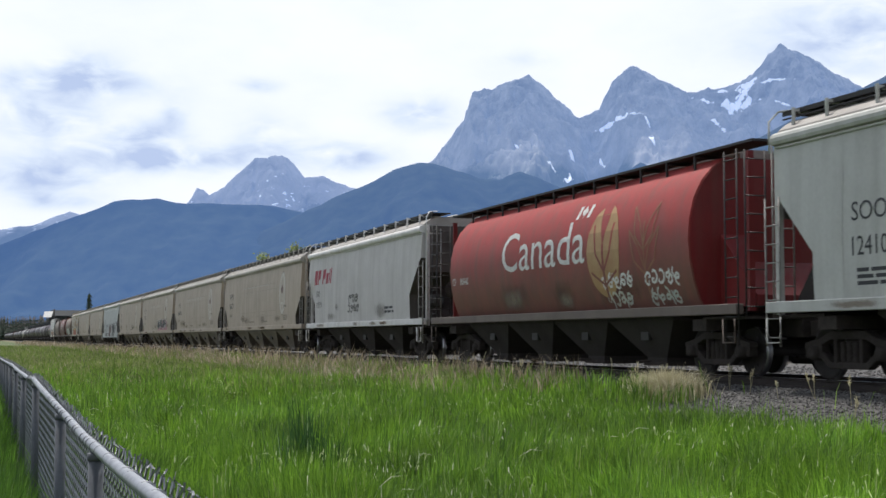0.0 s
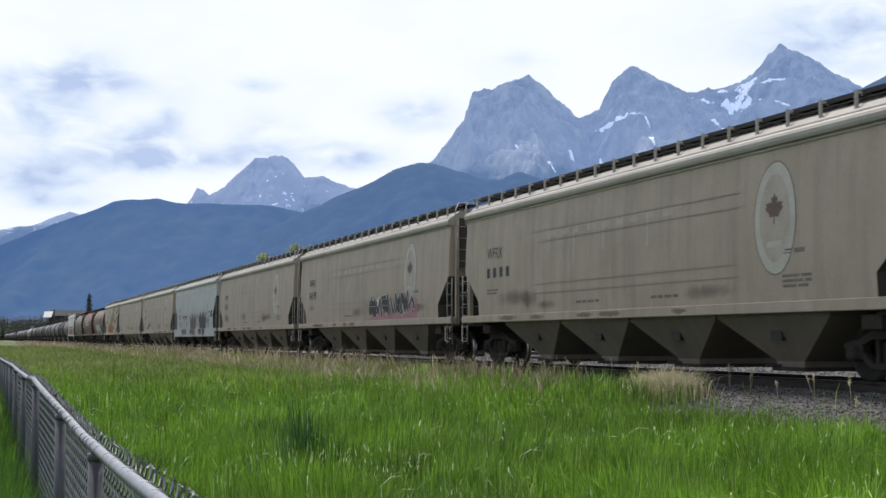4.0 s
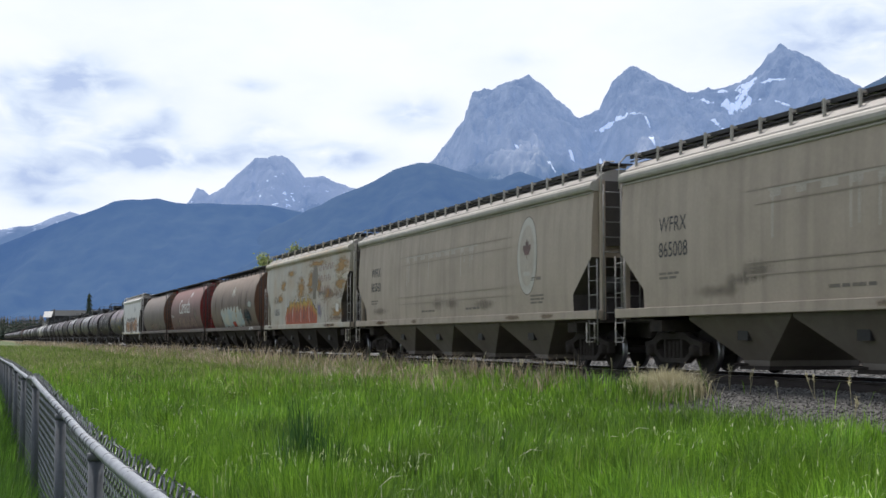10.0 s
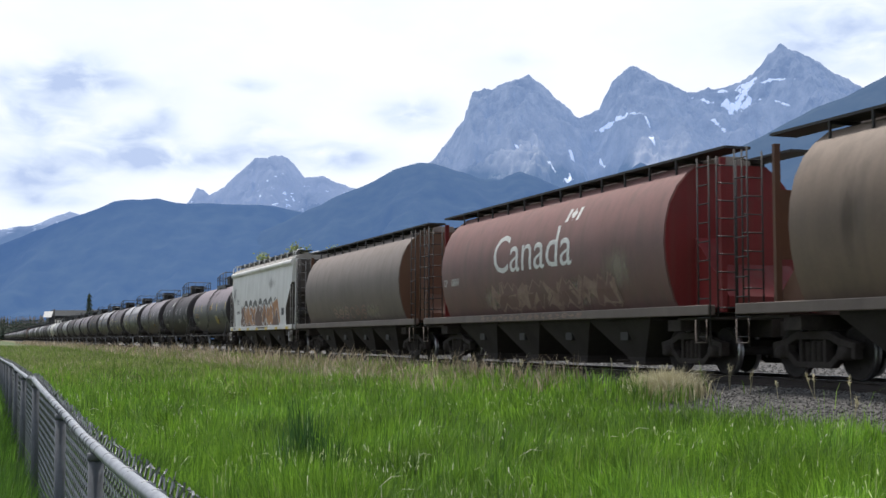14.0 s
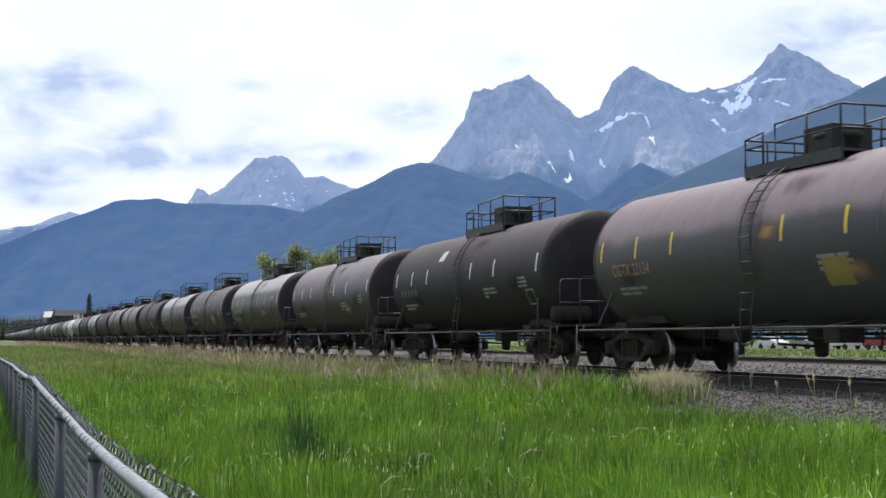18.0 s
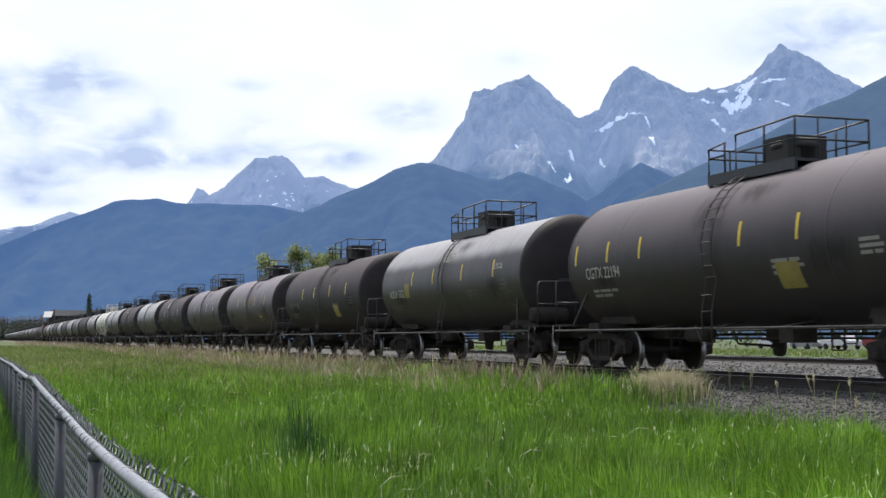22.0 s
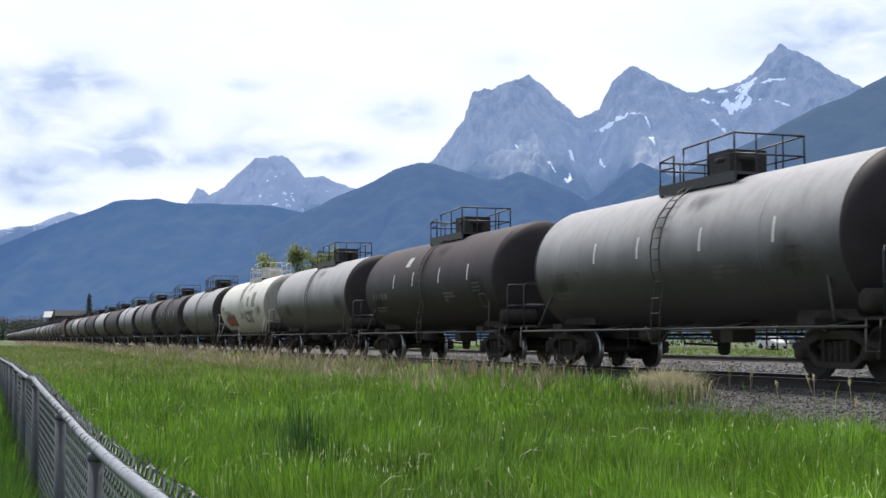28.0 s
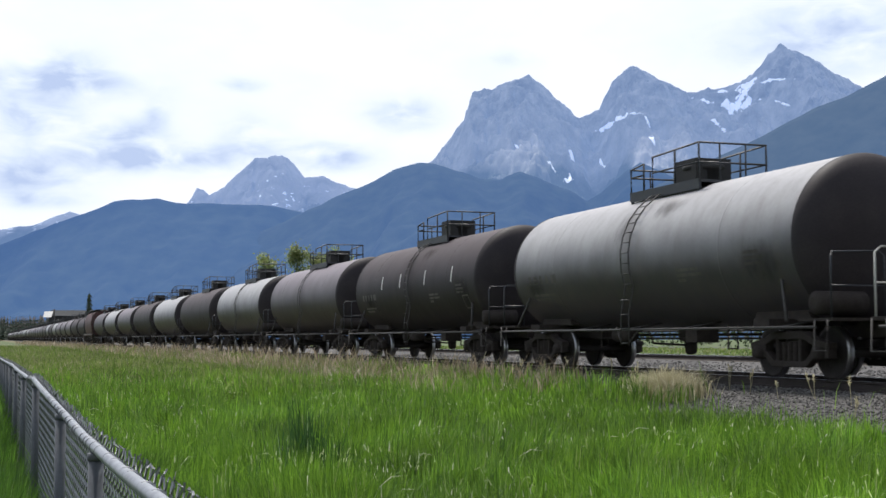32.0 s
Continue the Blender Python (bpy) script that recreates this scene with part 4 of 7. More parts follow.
    shed = thing("long_shed", pose(p[0], p[1], 0, 0, 0, 90 - 19), "long low weathered shed with a dull metal roof beyond the line", "shed")
    bm = fresh()
    plate(bm, [(-5, 0), (5, 0), (5, 10.2), (0, 12.2), (-5, 10.2)], "x", -13.5, 12.0)
    part("wall", bm, wall, shed)
    bm = fresh()
    plate(bm, [(-5.6, 10.1), (0, 12.35), (5.6, 10.1), (5.6, 10.35), (0, 12.6), (-5.6, 10.35)], "x", -14.1, 12.6)
    part("roof", bm, roofm, shed)
    for i in range(5):
        bm = fresh()
        box(bm, -7 + i * 3.4, -5.4 + i * 3.4, -5.08, -4.9, 7.4, 9.2)
        part("window", bm, M["black"], shed)
    v = 430
    p = at_far(-0.2972 * v, v, 0)
    sign = thing("track_sign", pose(p[0], p[1], 0, 0, 0, 71), "white board on a dark pole beside the line", "sign")
    bm = fresh()
    plate(bm, [(-0.95, 8.4), (-0.87, 8.35), (0.95, 10.25), (0.87, 10.3)], "x", -1.45, 1.25)
    part("board", bm, M["white"], sign)
    bm = fresh()
    tube(bm, [(1.9, 0, 0), (1.9, 0, 11.0)], 0.3, 8)
    box(bm, -1.4, 1.9, -0.04, 0.04, 8.7, 8.95)
    part("pole", bm, M["black"], sign)


def build_vehicles():
    """Parked cars on the far side of the verge, seen below the tank cars."""
    glass = surface("dark_car_glass", (0.02, 0.025, 0.03), 0.1, scale=2)
    rubber = surface("tyre_rubber", (0.025, 0.025, 0.026), 0.85, scale=5)
    paints = {"white": surface("white_car_paint", (0.75, 0.75, 0.75), 0.3, second=(0.66, 0.66, 0.66), scale=2),
              "red": surface("red_car_paint", (0.28, 0.03, 0.035), 0.35, scale=2),
              "grey": surface("grey_car_paint", (0.30, 0.31, 0.32), 0.35, scale=2)}
    bm = fresh()
    box(bm, -190, 20, 84, 97, 0.205, 0.235)
    tagged(part("parking_lane", bm, surface("worn_asphalt", (0.055, 0.054, 0.052), 0.9, second=(0.08, 0.078, 0.072), scale=0.5, grain=8), None), "strip of worn asphalt beyond the verge", "road", kind="structure")
    rnd = random.Random(6)
    verts, faces = [], []
    for i in range(5200):
        x = rnd.uniform(-260, 20)
        h = 2.6 + 1.0 * noise.noise((x * 0.13, 0, 4))
        c = Vector((x, rnd.uniform(103, 107), 0.2 + h * rnd.random() ** 0.7))
        a = Vector((rnd.gauss(0, 1), rnd.gauss(0, 1), rnd.gauss(0, 1))).normalized() * rnd.uniform(0.15, 0.35)
        b = Vector((rnd.gauss(0, 1), rnd.gauss(0, 1), rnd.gauss(0, 1))).normalized() * rnd.uniform(0.15, 0.35)
        k = len(verts)
        verts += [tuple(c - a), tuple(c + b), tuple(c + a), tuple(c - b)]
        faces.append((k, k + 1, k + 2, k + 3))
    tagged(new("far_hedge", mesh_of("far_hedge", verts, faces, blades("hedge_leaves", (0.02, 0.035, 0.014), (0.05, 0.07, 0.028), (0.08, 0.085, 0.05), 0.1))), "dark hedge of shrubs behind the parked cars", "hedge", kind="stuff")
    rows = ((-138, "white", 0), (-131, "grey", 0), (-124.5, "white", 1), (-117, "red", 1), (-110.5, "white", 0), (-103, "red", 2), (-95.5, "white", 1), (-88, "white", 0), (-81, "grey", 0), (-74, "white", 2), (-66.5, "red", 0), (-60, "white", 0))
    for x, colour, style in rows:
        kind = ("parked_car", "pickup_truck", "box_van")[style]
        car = thing(kind, pose(x, 89.5 + (style == 2), 0.235), colour + " " + ("saloon car", "pickup truck", "van with a high body")[style] + " parked beyond the grass verge", "car" if style == 0 else "truck" if style == 1 else "van", "parked vehicles")
        bm = fresh()
        if style == 0:
            out = [(-2.2, 0.3), (2.2, 0.3), (2.25, 0.7), (1.9, 0.92), (1.0, 0.98), (0.45, 1.42), (-0.9, 1.46), (-1.6, 1.02), (-2.2, 0.95)]
            win = [(-1.35, 1.0), (0.85, 1.0), (0.4, 1.36), (-0.85, 1.39)]
        elif style == 1:
            out = [(-2.7, 0.45), (2.7, 0.45), (2.75, 1.0), (1.5, 1.12), (1.0, 1.8), (-0.5, 1.85), (-0.75, 1.15), (-2.75, 1.15)]
            win = [(-0.5, 1.2), (1.3, 1.2), (0.95, 1.7), (-0.4, 1.74)]
        else:
            out = [(-2.9, 0.4), (2.9, 0.4), (2.9, 1.1), (2.3, 1.3), (1.7, 2.1), (1.5, 2.3), (-2.9, 2.3)]
            win = [(1.2, 1.3), (2.15, 1.3), (1.62, 2.05), (1.2, 2.05)]
        plate(bm, out, "y", -0.88, 0.88)
        bmesh.ops.bevel(bm, geom=bm.edges[:], offset=0.07, segments=2, affect="EDGES")
        part("body", bm, paints[colour], car)
        bm = fresh()
        plate(bm, win, "y", -0.9, 0.9)
        part("side_glass", bm, glass, car)
        half = 1.35 if style == 0 else 1.75
        for wx in (-half, half):
            for wy in (-0.8, 0.8):
                bm = fresh()
                lathe(bm, [(-0.1, 0.2), (-0.1, 0.33), (-0.06, 0.36), (0.06, 0.36), (0.1, 0.33), (0.1, 0.2)], "y", 14)
                w = part("wheel", bm, rubber, car)
                w.location = (wx, wy, 0.36)


# ---- lettering and painted marks ----
def text_outline(text, size):
    """The built-in font as flat corners and faces, its lower left corner at 0, 0, and its width."""
    cu = bpy.data.curves.new("words", "FONT")
    cu.body, cu.size, cu.resolution_u = text, size / 0.7, 3
    ob = bpy.data.objects.new("words", cu)
    me = bpy.data.meshes.new_from_object(ob)
    bm = fresh()
    bm.from_mesh(me)
    bpy.data.objects.remove(ob)
    bpy.data.curves.remove(cu)
    bpy.data.meshes.remove(me)
    x0 = min((v.co.x for v in bm.verts), default=0)
    for v in bm.verts:
        v.co.x -= x0
    return bm, max((v.co.x for v in bm.verts), default=0)


def lay_on(bm, x, z, section, off, step=0.12):
    """Lays flat faces (their x along the car, their y upward) on the side that faces the meadow."""
    lo = min(v.co.y for v in bm.verts)
    hi = max(v.co.y for v in bm.verts)
    k = lo + step
    while k < hi:
        bmesh.ops.bisect_plane(bm, geom=bm.verts[:] + bm.edges[:] + bm.faces[:], plane_co=(0, k, 0), plane_no=(0, 1, 0))
        k += step
    for v in bm.verts:
        px, pz = v.co.x + x, v.co.y + z
        v.co = (px, -(section(pz) + off), pz)
    bmesh.ops.recalc_face_normals(bm, faces=bm.faces[:])
    for f in bm.faces:
        if f.normal.y > 0:
            f.normal_flip()
    return bm


def words(parent, text, x, z, size, section, material, off=0.006, stretch=1.0, label=""):
    bm, w = text_outline(text, size)
    for v in bm.verts:
        v.co.x *= stretch
    return part("lettering", lay_on(bm, x, z, section, off), material, parent, label)


def polygon(points):
    bm = fresh()
    f = bm.faces.new([bm.verts.new((a, b, 0)) for a, b in points])
    bmesh.ops.triangulate(bm, faces=[f])
    return bm


def mark(parent, name, points, section, material, off=0.005, label="", step=0.12):
    return part(name, lay_on(polygon(points), 0, 0, section, off, step), material, parent, label)


def bars(parent, x, z, widths, size, section, material, off=0.005):
    """Writing too small to read: one plain bar a row."""
    for row, ws in enumerate(widths):
        spots, at = [], x
        for w in ws:
            spots.append((at, z - row * size * 1.7, w, size))
            at += w + size * 0.9
        part("small_print", lay_on(boxes_of(spots), 0, 0, section, off, 0.1), material, parent, "row of small stencilled print" if row == 0 else "")


def boxes_of(points):
    """Rectangles (x, z, width, height) as one set of flat faces."""
    bm = fresh()
    for x, z, w, h in points:
        bm.faces.new([bm.verts.new(q) for q in ((x, z, 0), (x + w, z, 0), (x + w, z + h, 0), (x, z + h, 0))])
    return bm


def oval(cx, cz, a, b, n=28):
    return [(cx + a * math.cos(2 * math.pi * k / n), cz + b * math.sin(2 * math.pi * k / n)) for k in range(n)]


def leaf_shape(cx, cz, s):
    half = [(0, 1.0), (0.16, 0.68), (0.36, 0.78), (0.30, 0.32), (0.52, 0.52), (0.60, 0.38), (0.92, 0.42), (0.80, 0.18), (0.95, 0.06), (0.48, -0.34), (0.52, -0.50), (0.06, -0.44), (0.06, -0.9)]
    pts = half + [(-a, b) for a, b in half[::-1] if a]
    return [(cx + a * s, cz + b * s) for a, b in pts]


def zigzag(rnd):
    """An abstract up-and-down brush line inside a unit box."""
    n = rnd.choice((3, 4, 4, 5))
    high = rnd.random() < 0.5
    line = []
    for i in range(n):
        b = rnd.uniform(0.72, 1.0) if high else rnd.uniform(0.0, 0.26)
        line.append((-0.44 + 0.88 * i / (n - 1) + rnd.uniform(-0.14, 0.14), b))
        if rnd.random() < 0.45:
            line.append((line[-1][0] + rnd.uniform(-0.2, 0.3), b + (-0.30 if high else 0.30) * rnd.uniform(0.6, 1.2)))
        high = not high
    return line


def brush(points, t):
    """The outline of a thick brush stroke along a line, a little narrower at its ends."""
    left, right = [], []
    n = len(points)
    for i, (a, b) in enumerate(points):
        p, q = points[max(0, i - 1)], points[min(n - 1, i + 1)]
        dx, dz = q[0] - p[0], q[1] - p[1]
        ln = math.hypot(dx, dz) or 1.0
        k = t * (0.72 if i in (0, n - 1) else 1.0)
        if i == 0:
            a, b = a - dx / ln * t * 0.5, b - dz / ln * t * 0.5
        if i == n - 1:
            a, b = a + dx / ln * t * 0.5, b + dz / ln * t * 0.5
        left.append((a - dz / ln * k, b + dx / ln * k))
        right.append((a + dz / ln * k, b - dx / ln * k))
    return left + right[::-1]


def spray_paint(parent, x0, x1, z0, z1, section, tones, outline, seed, letters=7, jag=0.25, edge=None, cloud=True, fat=0.17, ground=None):
    """A graffiti piece: a lumpy cloud behind, then interlocked fat brush strokes, each with an edge, a fill and a second tone."""
    rnd = random.Random(seed)
    w = (x1 - x0) / letters
    tall = z1 - z0
    if cloud:
        n = letters * 8
        top = []
        for k in range(n + 1):
            lump = abs(math.sin(k * math.pi / 7.3 + seed)) ** 0.6
            top.append((x0 - 0.15 + (x1 - x0 + 0.3) * k / n, z1 + 0.10 - jag * (1 - lump) - 0.10 * rnd.random() - 0.35 * tall * max(0.0, abs(k / n - 0.5) * 2 - 0.8) * 3))
        low = [(x0 - 0.08 + (x1 - x0 + 0.16) * k / n, z0 + rnd.random() * 0.10) for k in range(n, -1, -1)]
        mark(parent, "graffiti", top + low, section, outline, 0.005, "sprayed graffiti cloud")
        if ground:
            # the body of the piece: a pale edge, and a first colour inside it
            for grow, m, off in ((0.82, edge, 0.0062), (0.76, ground, 0.0074)):
                mark(parent, "graffiti", [(a, z0 + grow * (b - z0) - 0.02) for a, b in top[2:-2]] + [(a, b + 0.02) for a, b in low[2:-2]], section, m, off, "filled body of the graffiti")
    for k in range(letters):
        cx = x0 + w * (k + 0.5)
        lean = rnd.uniform(-0.22, 0.22) * w
        size = rnd.uniform(0.82, 1.02)
        t = min(fat * w, 0.16 * tall + 0.04) * rnd.uniform(0.75, 1.0)
        for q, stroke in enumerate([zigzag(rnd) for i in range(rnd.choice((1, 2, 2)))]):
            line = []
            for a, b in stroke:
                b = min(1.0, max(0.0, b + rnd.uniform(-0.07, 0.07))) * size
                line.append((cx + lean * (b - 0.5) + a * w * 1.12 + rnd.uniform(-0.05, 0.05) * w, z0 + t * 1.2 + (tall - 2.2 * t) * b))
            off = 0.008 + 0.006 * (k % 2) + 0.0012 * q
            fill = tones[k % len(tones)]
            mark(parent, "graffiti", brush(line, t * 1.32), section, edge or outline, off, "outlined graffiti stroke" if q == 0 else "")
            mark(parent, "graffiti", brush(line, t * 0.98), section, fill, off + 0.0022, "sprayed graffiti stroke" if q == 0 else "")
            if len(tones) > 1 and len(line) > 2:
                mark(parent, "graffiti", brush(line[:2] if rnd.random() < 0.5 else line[-2:], t * 0.62), section, tones[(k + 1) % len(tones)], off + 0.0042)
            if edge and rnd.random() < 0.7:
                mark(parent, "graffiti", brush([(a + t * 1.25, b - t * 0.3) for a, b in line[:2]], t * 0.16), section, outline, off + 0.0032)


def scrawl(parent, x0, x1, z0, z1, section, material, seed, letters=5, t=0.017, label="thin sprayed scrawl"):
    """A row of looping pen strokes, one bent line a letter."""
    rnd = random.Random(seed)
    w, tall = (x1 - x0) / letters, z1 - z0
    for k in range(letters):
        cx = x0 + w * (k + 0.5)
        line, a = [], rnd.uniform(0, 6.28)
        turn = rnd.choice((-1, 1)) * rnd.uniform(0.75, 1.15)
        up = rnd.random() < 0.5
        n = rnd.choice((9, 11, 13))
        for q in range(n):
            a += turn
            f = q / (n - 1)
            line.append((cx + w * (0.34 * math.cos(a) + 0.34 * (f - 0.5)), z0 + tall * (0.22 + 0.56 * (f if up else 1 - f)) + tall * 0.24 * math.sin(a)))
        mark(parent, "graffiti", brush(line, t), section, material, 0.0075 + 0.0012 * (k % 3), label if k == 0 else "", 0.3)


def patches(parent, spots, section, material, name, label, off=0.004):
    """Stained places (x, z, width, height), each a patch of its own."""
    for i, (x, z, w, h) in enumerate(spots):
        part(name, lay_on(boxes_of([(x, z, w, h)]), 0, 0, section, off + 0.0006 * (i % 4), 0.06), material, parent, label if i == 0 else "")


# ---- running gear ----
GEAR = {}


def gear_mesh(name, bm, material):
    me = bpy.data.meshes.new(name)
    bm.to_mesh(me)
    bm.free()
    me.materials.append(material)
    GEAR[name] = me
    return me


def bogie(parent, x):
    """A two-axle freight truck."""
    if "bogie" not in GEAR:
        bm = fresh()
        box(bm, -0.2, 0.2, -1.0, 1.0, 0.42, 0.68)
        box(bm, -0.16, 0.16, -0.25, 0.25, 0.68, 0.82)
        bmesh.ops.bevel(bm, geom=bm.edges[:], offset=0.02, segments=1, affect="EDGES")
        gear_mesh("bogie", bm, M["truck"])
        bm = fresh()
        plate(bm, [(-1.18, 0.62), (-0.75, 0.70), (-0.45, 0.82), (0.45, 0.82), (0.75, 0.70), (1.18, 0.62), (1.18, 0.52), (0.75, 0.57), (0.45, 0.68), (-0.45, 0.68), (-0.75, 0.57), (-1.18, 0.52)], "y", -0.09, 0.09)
        plate(bm, [(-0.98, 0.52), (-0.5, 0.20), (0.5, 0.20), (0.98, 0.52), (0.80, 0.55), (0.45, 0.31), (-0.45, 0.31), (-0.80, 0.55)], "y", -0.08, 0.08)
        for sx in (-1, 1):
            a, b = sorted((sx * 0.29, sx * 0.38))
            box(bm, a, b, -0.085, 0.085, 0.28, 0.72)
            for c in (0.70, 1.06):
                a, b = sorted((sx * c, sx * (c + 0.10)))
                box(bm, a, b, -0.088, 0.088, 0.36, 0.60)
        bmesh.ops.bevel(bm, geom=bm.edges[:], offset=0.012, segments=1, affect="EDGES")
        for sx in (-0.889, 0.889):
            lathe(bm, [(-0.17, 0.06), (-0.16, 0.11), (-0.06, 0.13), (0.06, 0.13)], "y", 12, (sx, 0, 0.457))
        for sx in (-0.16, 0.0, 0.16):
            lathe(bm, [(0.31, 0.05), (0.35, 0.065), (0.39, 0.05), (0.43, 0.065), (0.47, 0.05), (0.51, 0.065), (0.55, 0.05), (0.60, 0.065), (0.64, 0.05)], "z", 8, (sx, -0.03, 0))
        gear_mesh("sideframe", bm, M["frame_dust"])
        bm = fresh()
        for s in (-1, 1):
            lathe(bm, [(s * 0.72, 0.10), (s * 0.71, 0.36), (s * 0.70, 0.40), (s * 0.70, 0.455), (s * 0.82, 0.450), (s * 0.82, 0.40), (s * 0.79, 0.37), (s * 0.78, 0.12)], "y", 28)
        lathe(bm, [(-0.98, 0.07), (-0.7, 0.085), (0.7, 0.085), (0.98, 0.07)], "y", 10)
        for s in (-1, 1):
            for k in range(5):
                a = 2 * math.pi * k / 5
                lathe(bm, [(s * 0.79, 0.03), (s * 0.80, 0.025)], "y", 8, (0.25 * math.cos(a), 0, 0.25 * math.sin(a)))
        me = gear_mesh("wheelset", bm, M["wheel"])
        me.materials.append(M["tread"])
        for f in me.polygons:
            c = f.center
            r = math.hypot(c.x, c.z)
            if r > 0.44 and abs(f.normal.y) < 0.5:
                f.material_index = 1
    b = new("bogie", GEAR["bogie"])
    b.parent, b.location = parent, (x, 0, 0)
    for s in (-1, 1):
        f = new("sideframe", GEAR["sideframe"])
        f.parent, f.matrix_local = b, pose(0, s * 1.0, 0, 0, 0, 0 if s < 0 else 180)
        w = new("wheelset", GEAR["wheelset"])
        w.parent, w.location = b, (s * 0.889, 0, 0.457)
        WHEELS[s].append(w)
    return b


WHEELS = {-1: [], 1: []}
TRAIN = []


def coupler(parent, x, s):
    if "coupler" not in GEAR:
        bm = fresh()
        box(bm, -0.55, 0.18, -0.07, 0.07, 0.80, 0.95)
        plate(bm, [(0.1, -0.16), (0.34, -0.13), (0.40, 0.02), (0.30, 0.06), (0.26, -0.02), (0.2, 0.0), (0.2, 0.14), (0.08, 0.16)], "z", 0.74, 1.02)
        bmesh.ops.bevel(bm, geom=bm.edges[:], offset=0.015, segments=1, affect="EDGES")
        tube(bm, [(0.05, 0.3, 0.85), (0.25, 0.34, 0.6), (0.38, 0.3, 0.45)], 0.03, 6)
        ob = part("coupler", bm, M["truck"], parent)
        GEAR["coupler"] = ob.data
    else:
        ob = new("coupler", GEAR["coupler"])
        ob.parent = parent
    ob.matrix_local = pose(x, 0, 0, 0, 0, 0 if s > 0 else 180)


def ladder(parent, material, x, y, z0, z1, width, rungs, facing="y", name="ladder", r=0.017):
    """Two stiles and their rungs; the rungs run along the car, or across it."""
    bm = fresh()
    for k in (0, 1):
        a = (x + k * width, y, z0) if facing == "y" else (x, y + k * width, z0)
        b = (x + k * width, y, z1) if facing == "y" else (x, y + k * width, z1)
        tube(bm, [a, b], r * 1.35, 5)
    for i in range(rungs):
        z = z0 + (z1 - z0) * (i + 0.5) / rungs
        a = (x, y, z)
        b = (x + width, y, z) if facing == "y" else (x, y + width, z)
        tube(bm, [a, b], r, 5)
    return part(name, bm, material, parent)


# ---- covered hoppers ----
def piecewise(rows):
    zs, ys = [r[0] for r in rows], [r[1] for r in rows]
    return lambda z: float(np.interp(z, zs, ys))


FLAT = lambda z: 1.574 - 0.029 * (z - 2.3) ** 2
FLOW = lambda z: 1.562 - 0.026 * (z - 2.3) ** 2
ROUND = piecewise([(1.22, 1.22), (1.45, 1.36), (1.8, 1.48), (2.2, 1.56), (2.6, 1.59), (3.0, 1.56), (3.4, 1.46), (3.75, 1.28), (4.0, 1.05), (4.2, 0.78)])


def hopper_shell(section, zs, half, cut, cutz, zlow):
    """The tank of a hopper: full length above, drawn in along the slope sheets below."""
    bm = fresh()
    corners = ((-1, -1), (1, -1), (1, 1), (-1, 1))
    rows = []
    for z in zs:
        x = half - cut * min(1.0, max(0.0, (cutz - z) / (cutz - zlow)))
        rows.append([(sx * x, sy * section(z), z) for sx, sy in corners])
    for k in range(4):
        strips = [(bm.verts.new(r[k]), bm.verts.new(r[(k + 1) % 4])) for r in rows]
        for (a, b), (c, d) in zip(strips, strips[1:]):
            bm.faces.new((a, b, d, c))
    bm.faces.new([bm.verts.new(p) for p in rows[0][::-1]])
    bm.faces.new([bm.verts.new(p) for p in rows[-1]])
    for f in bm.faces:
        f.normal_update()
        f.smooth = abs(f.normal.y) > 0.15 and abs(f.normal.x) < 0.3
    return bm


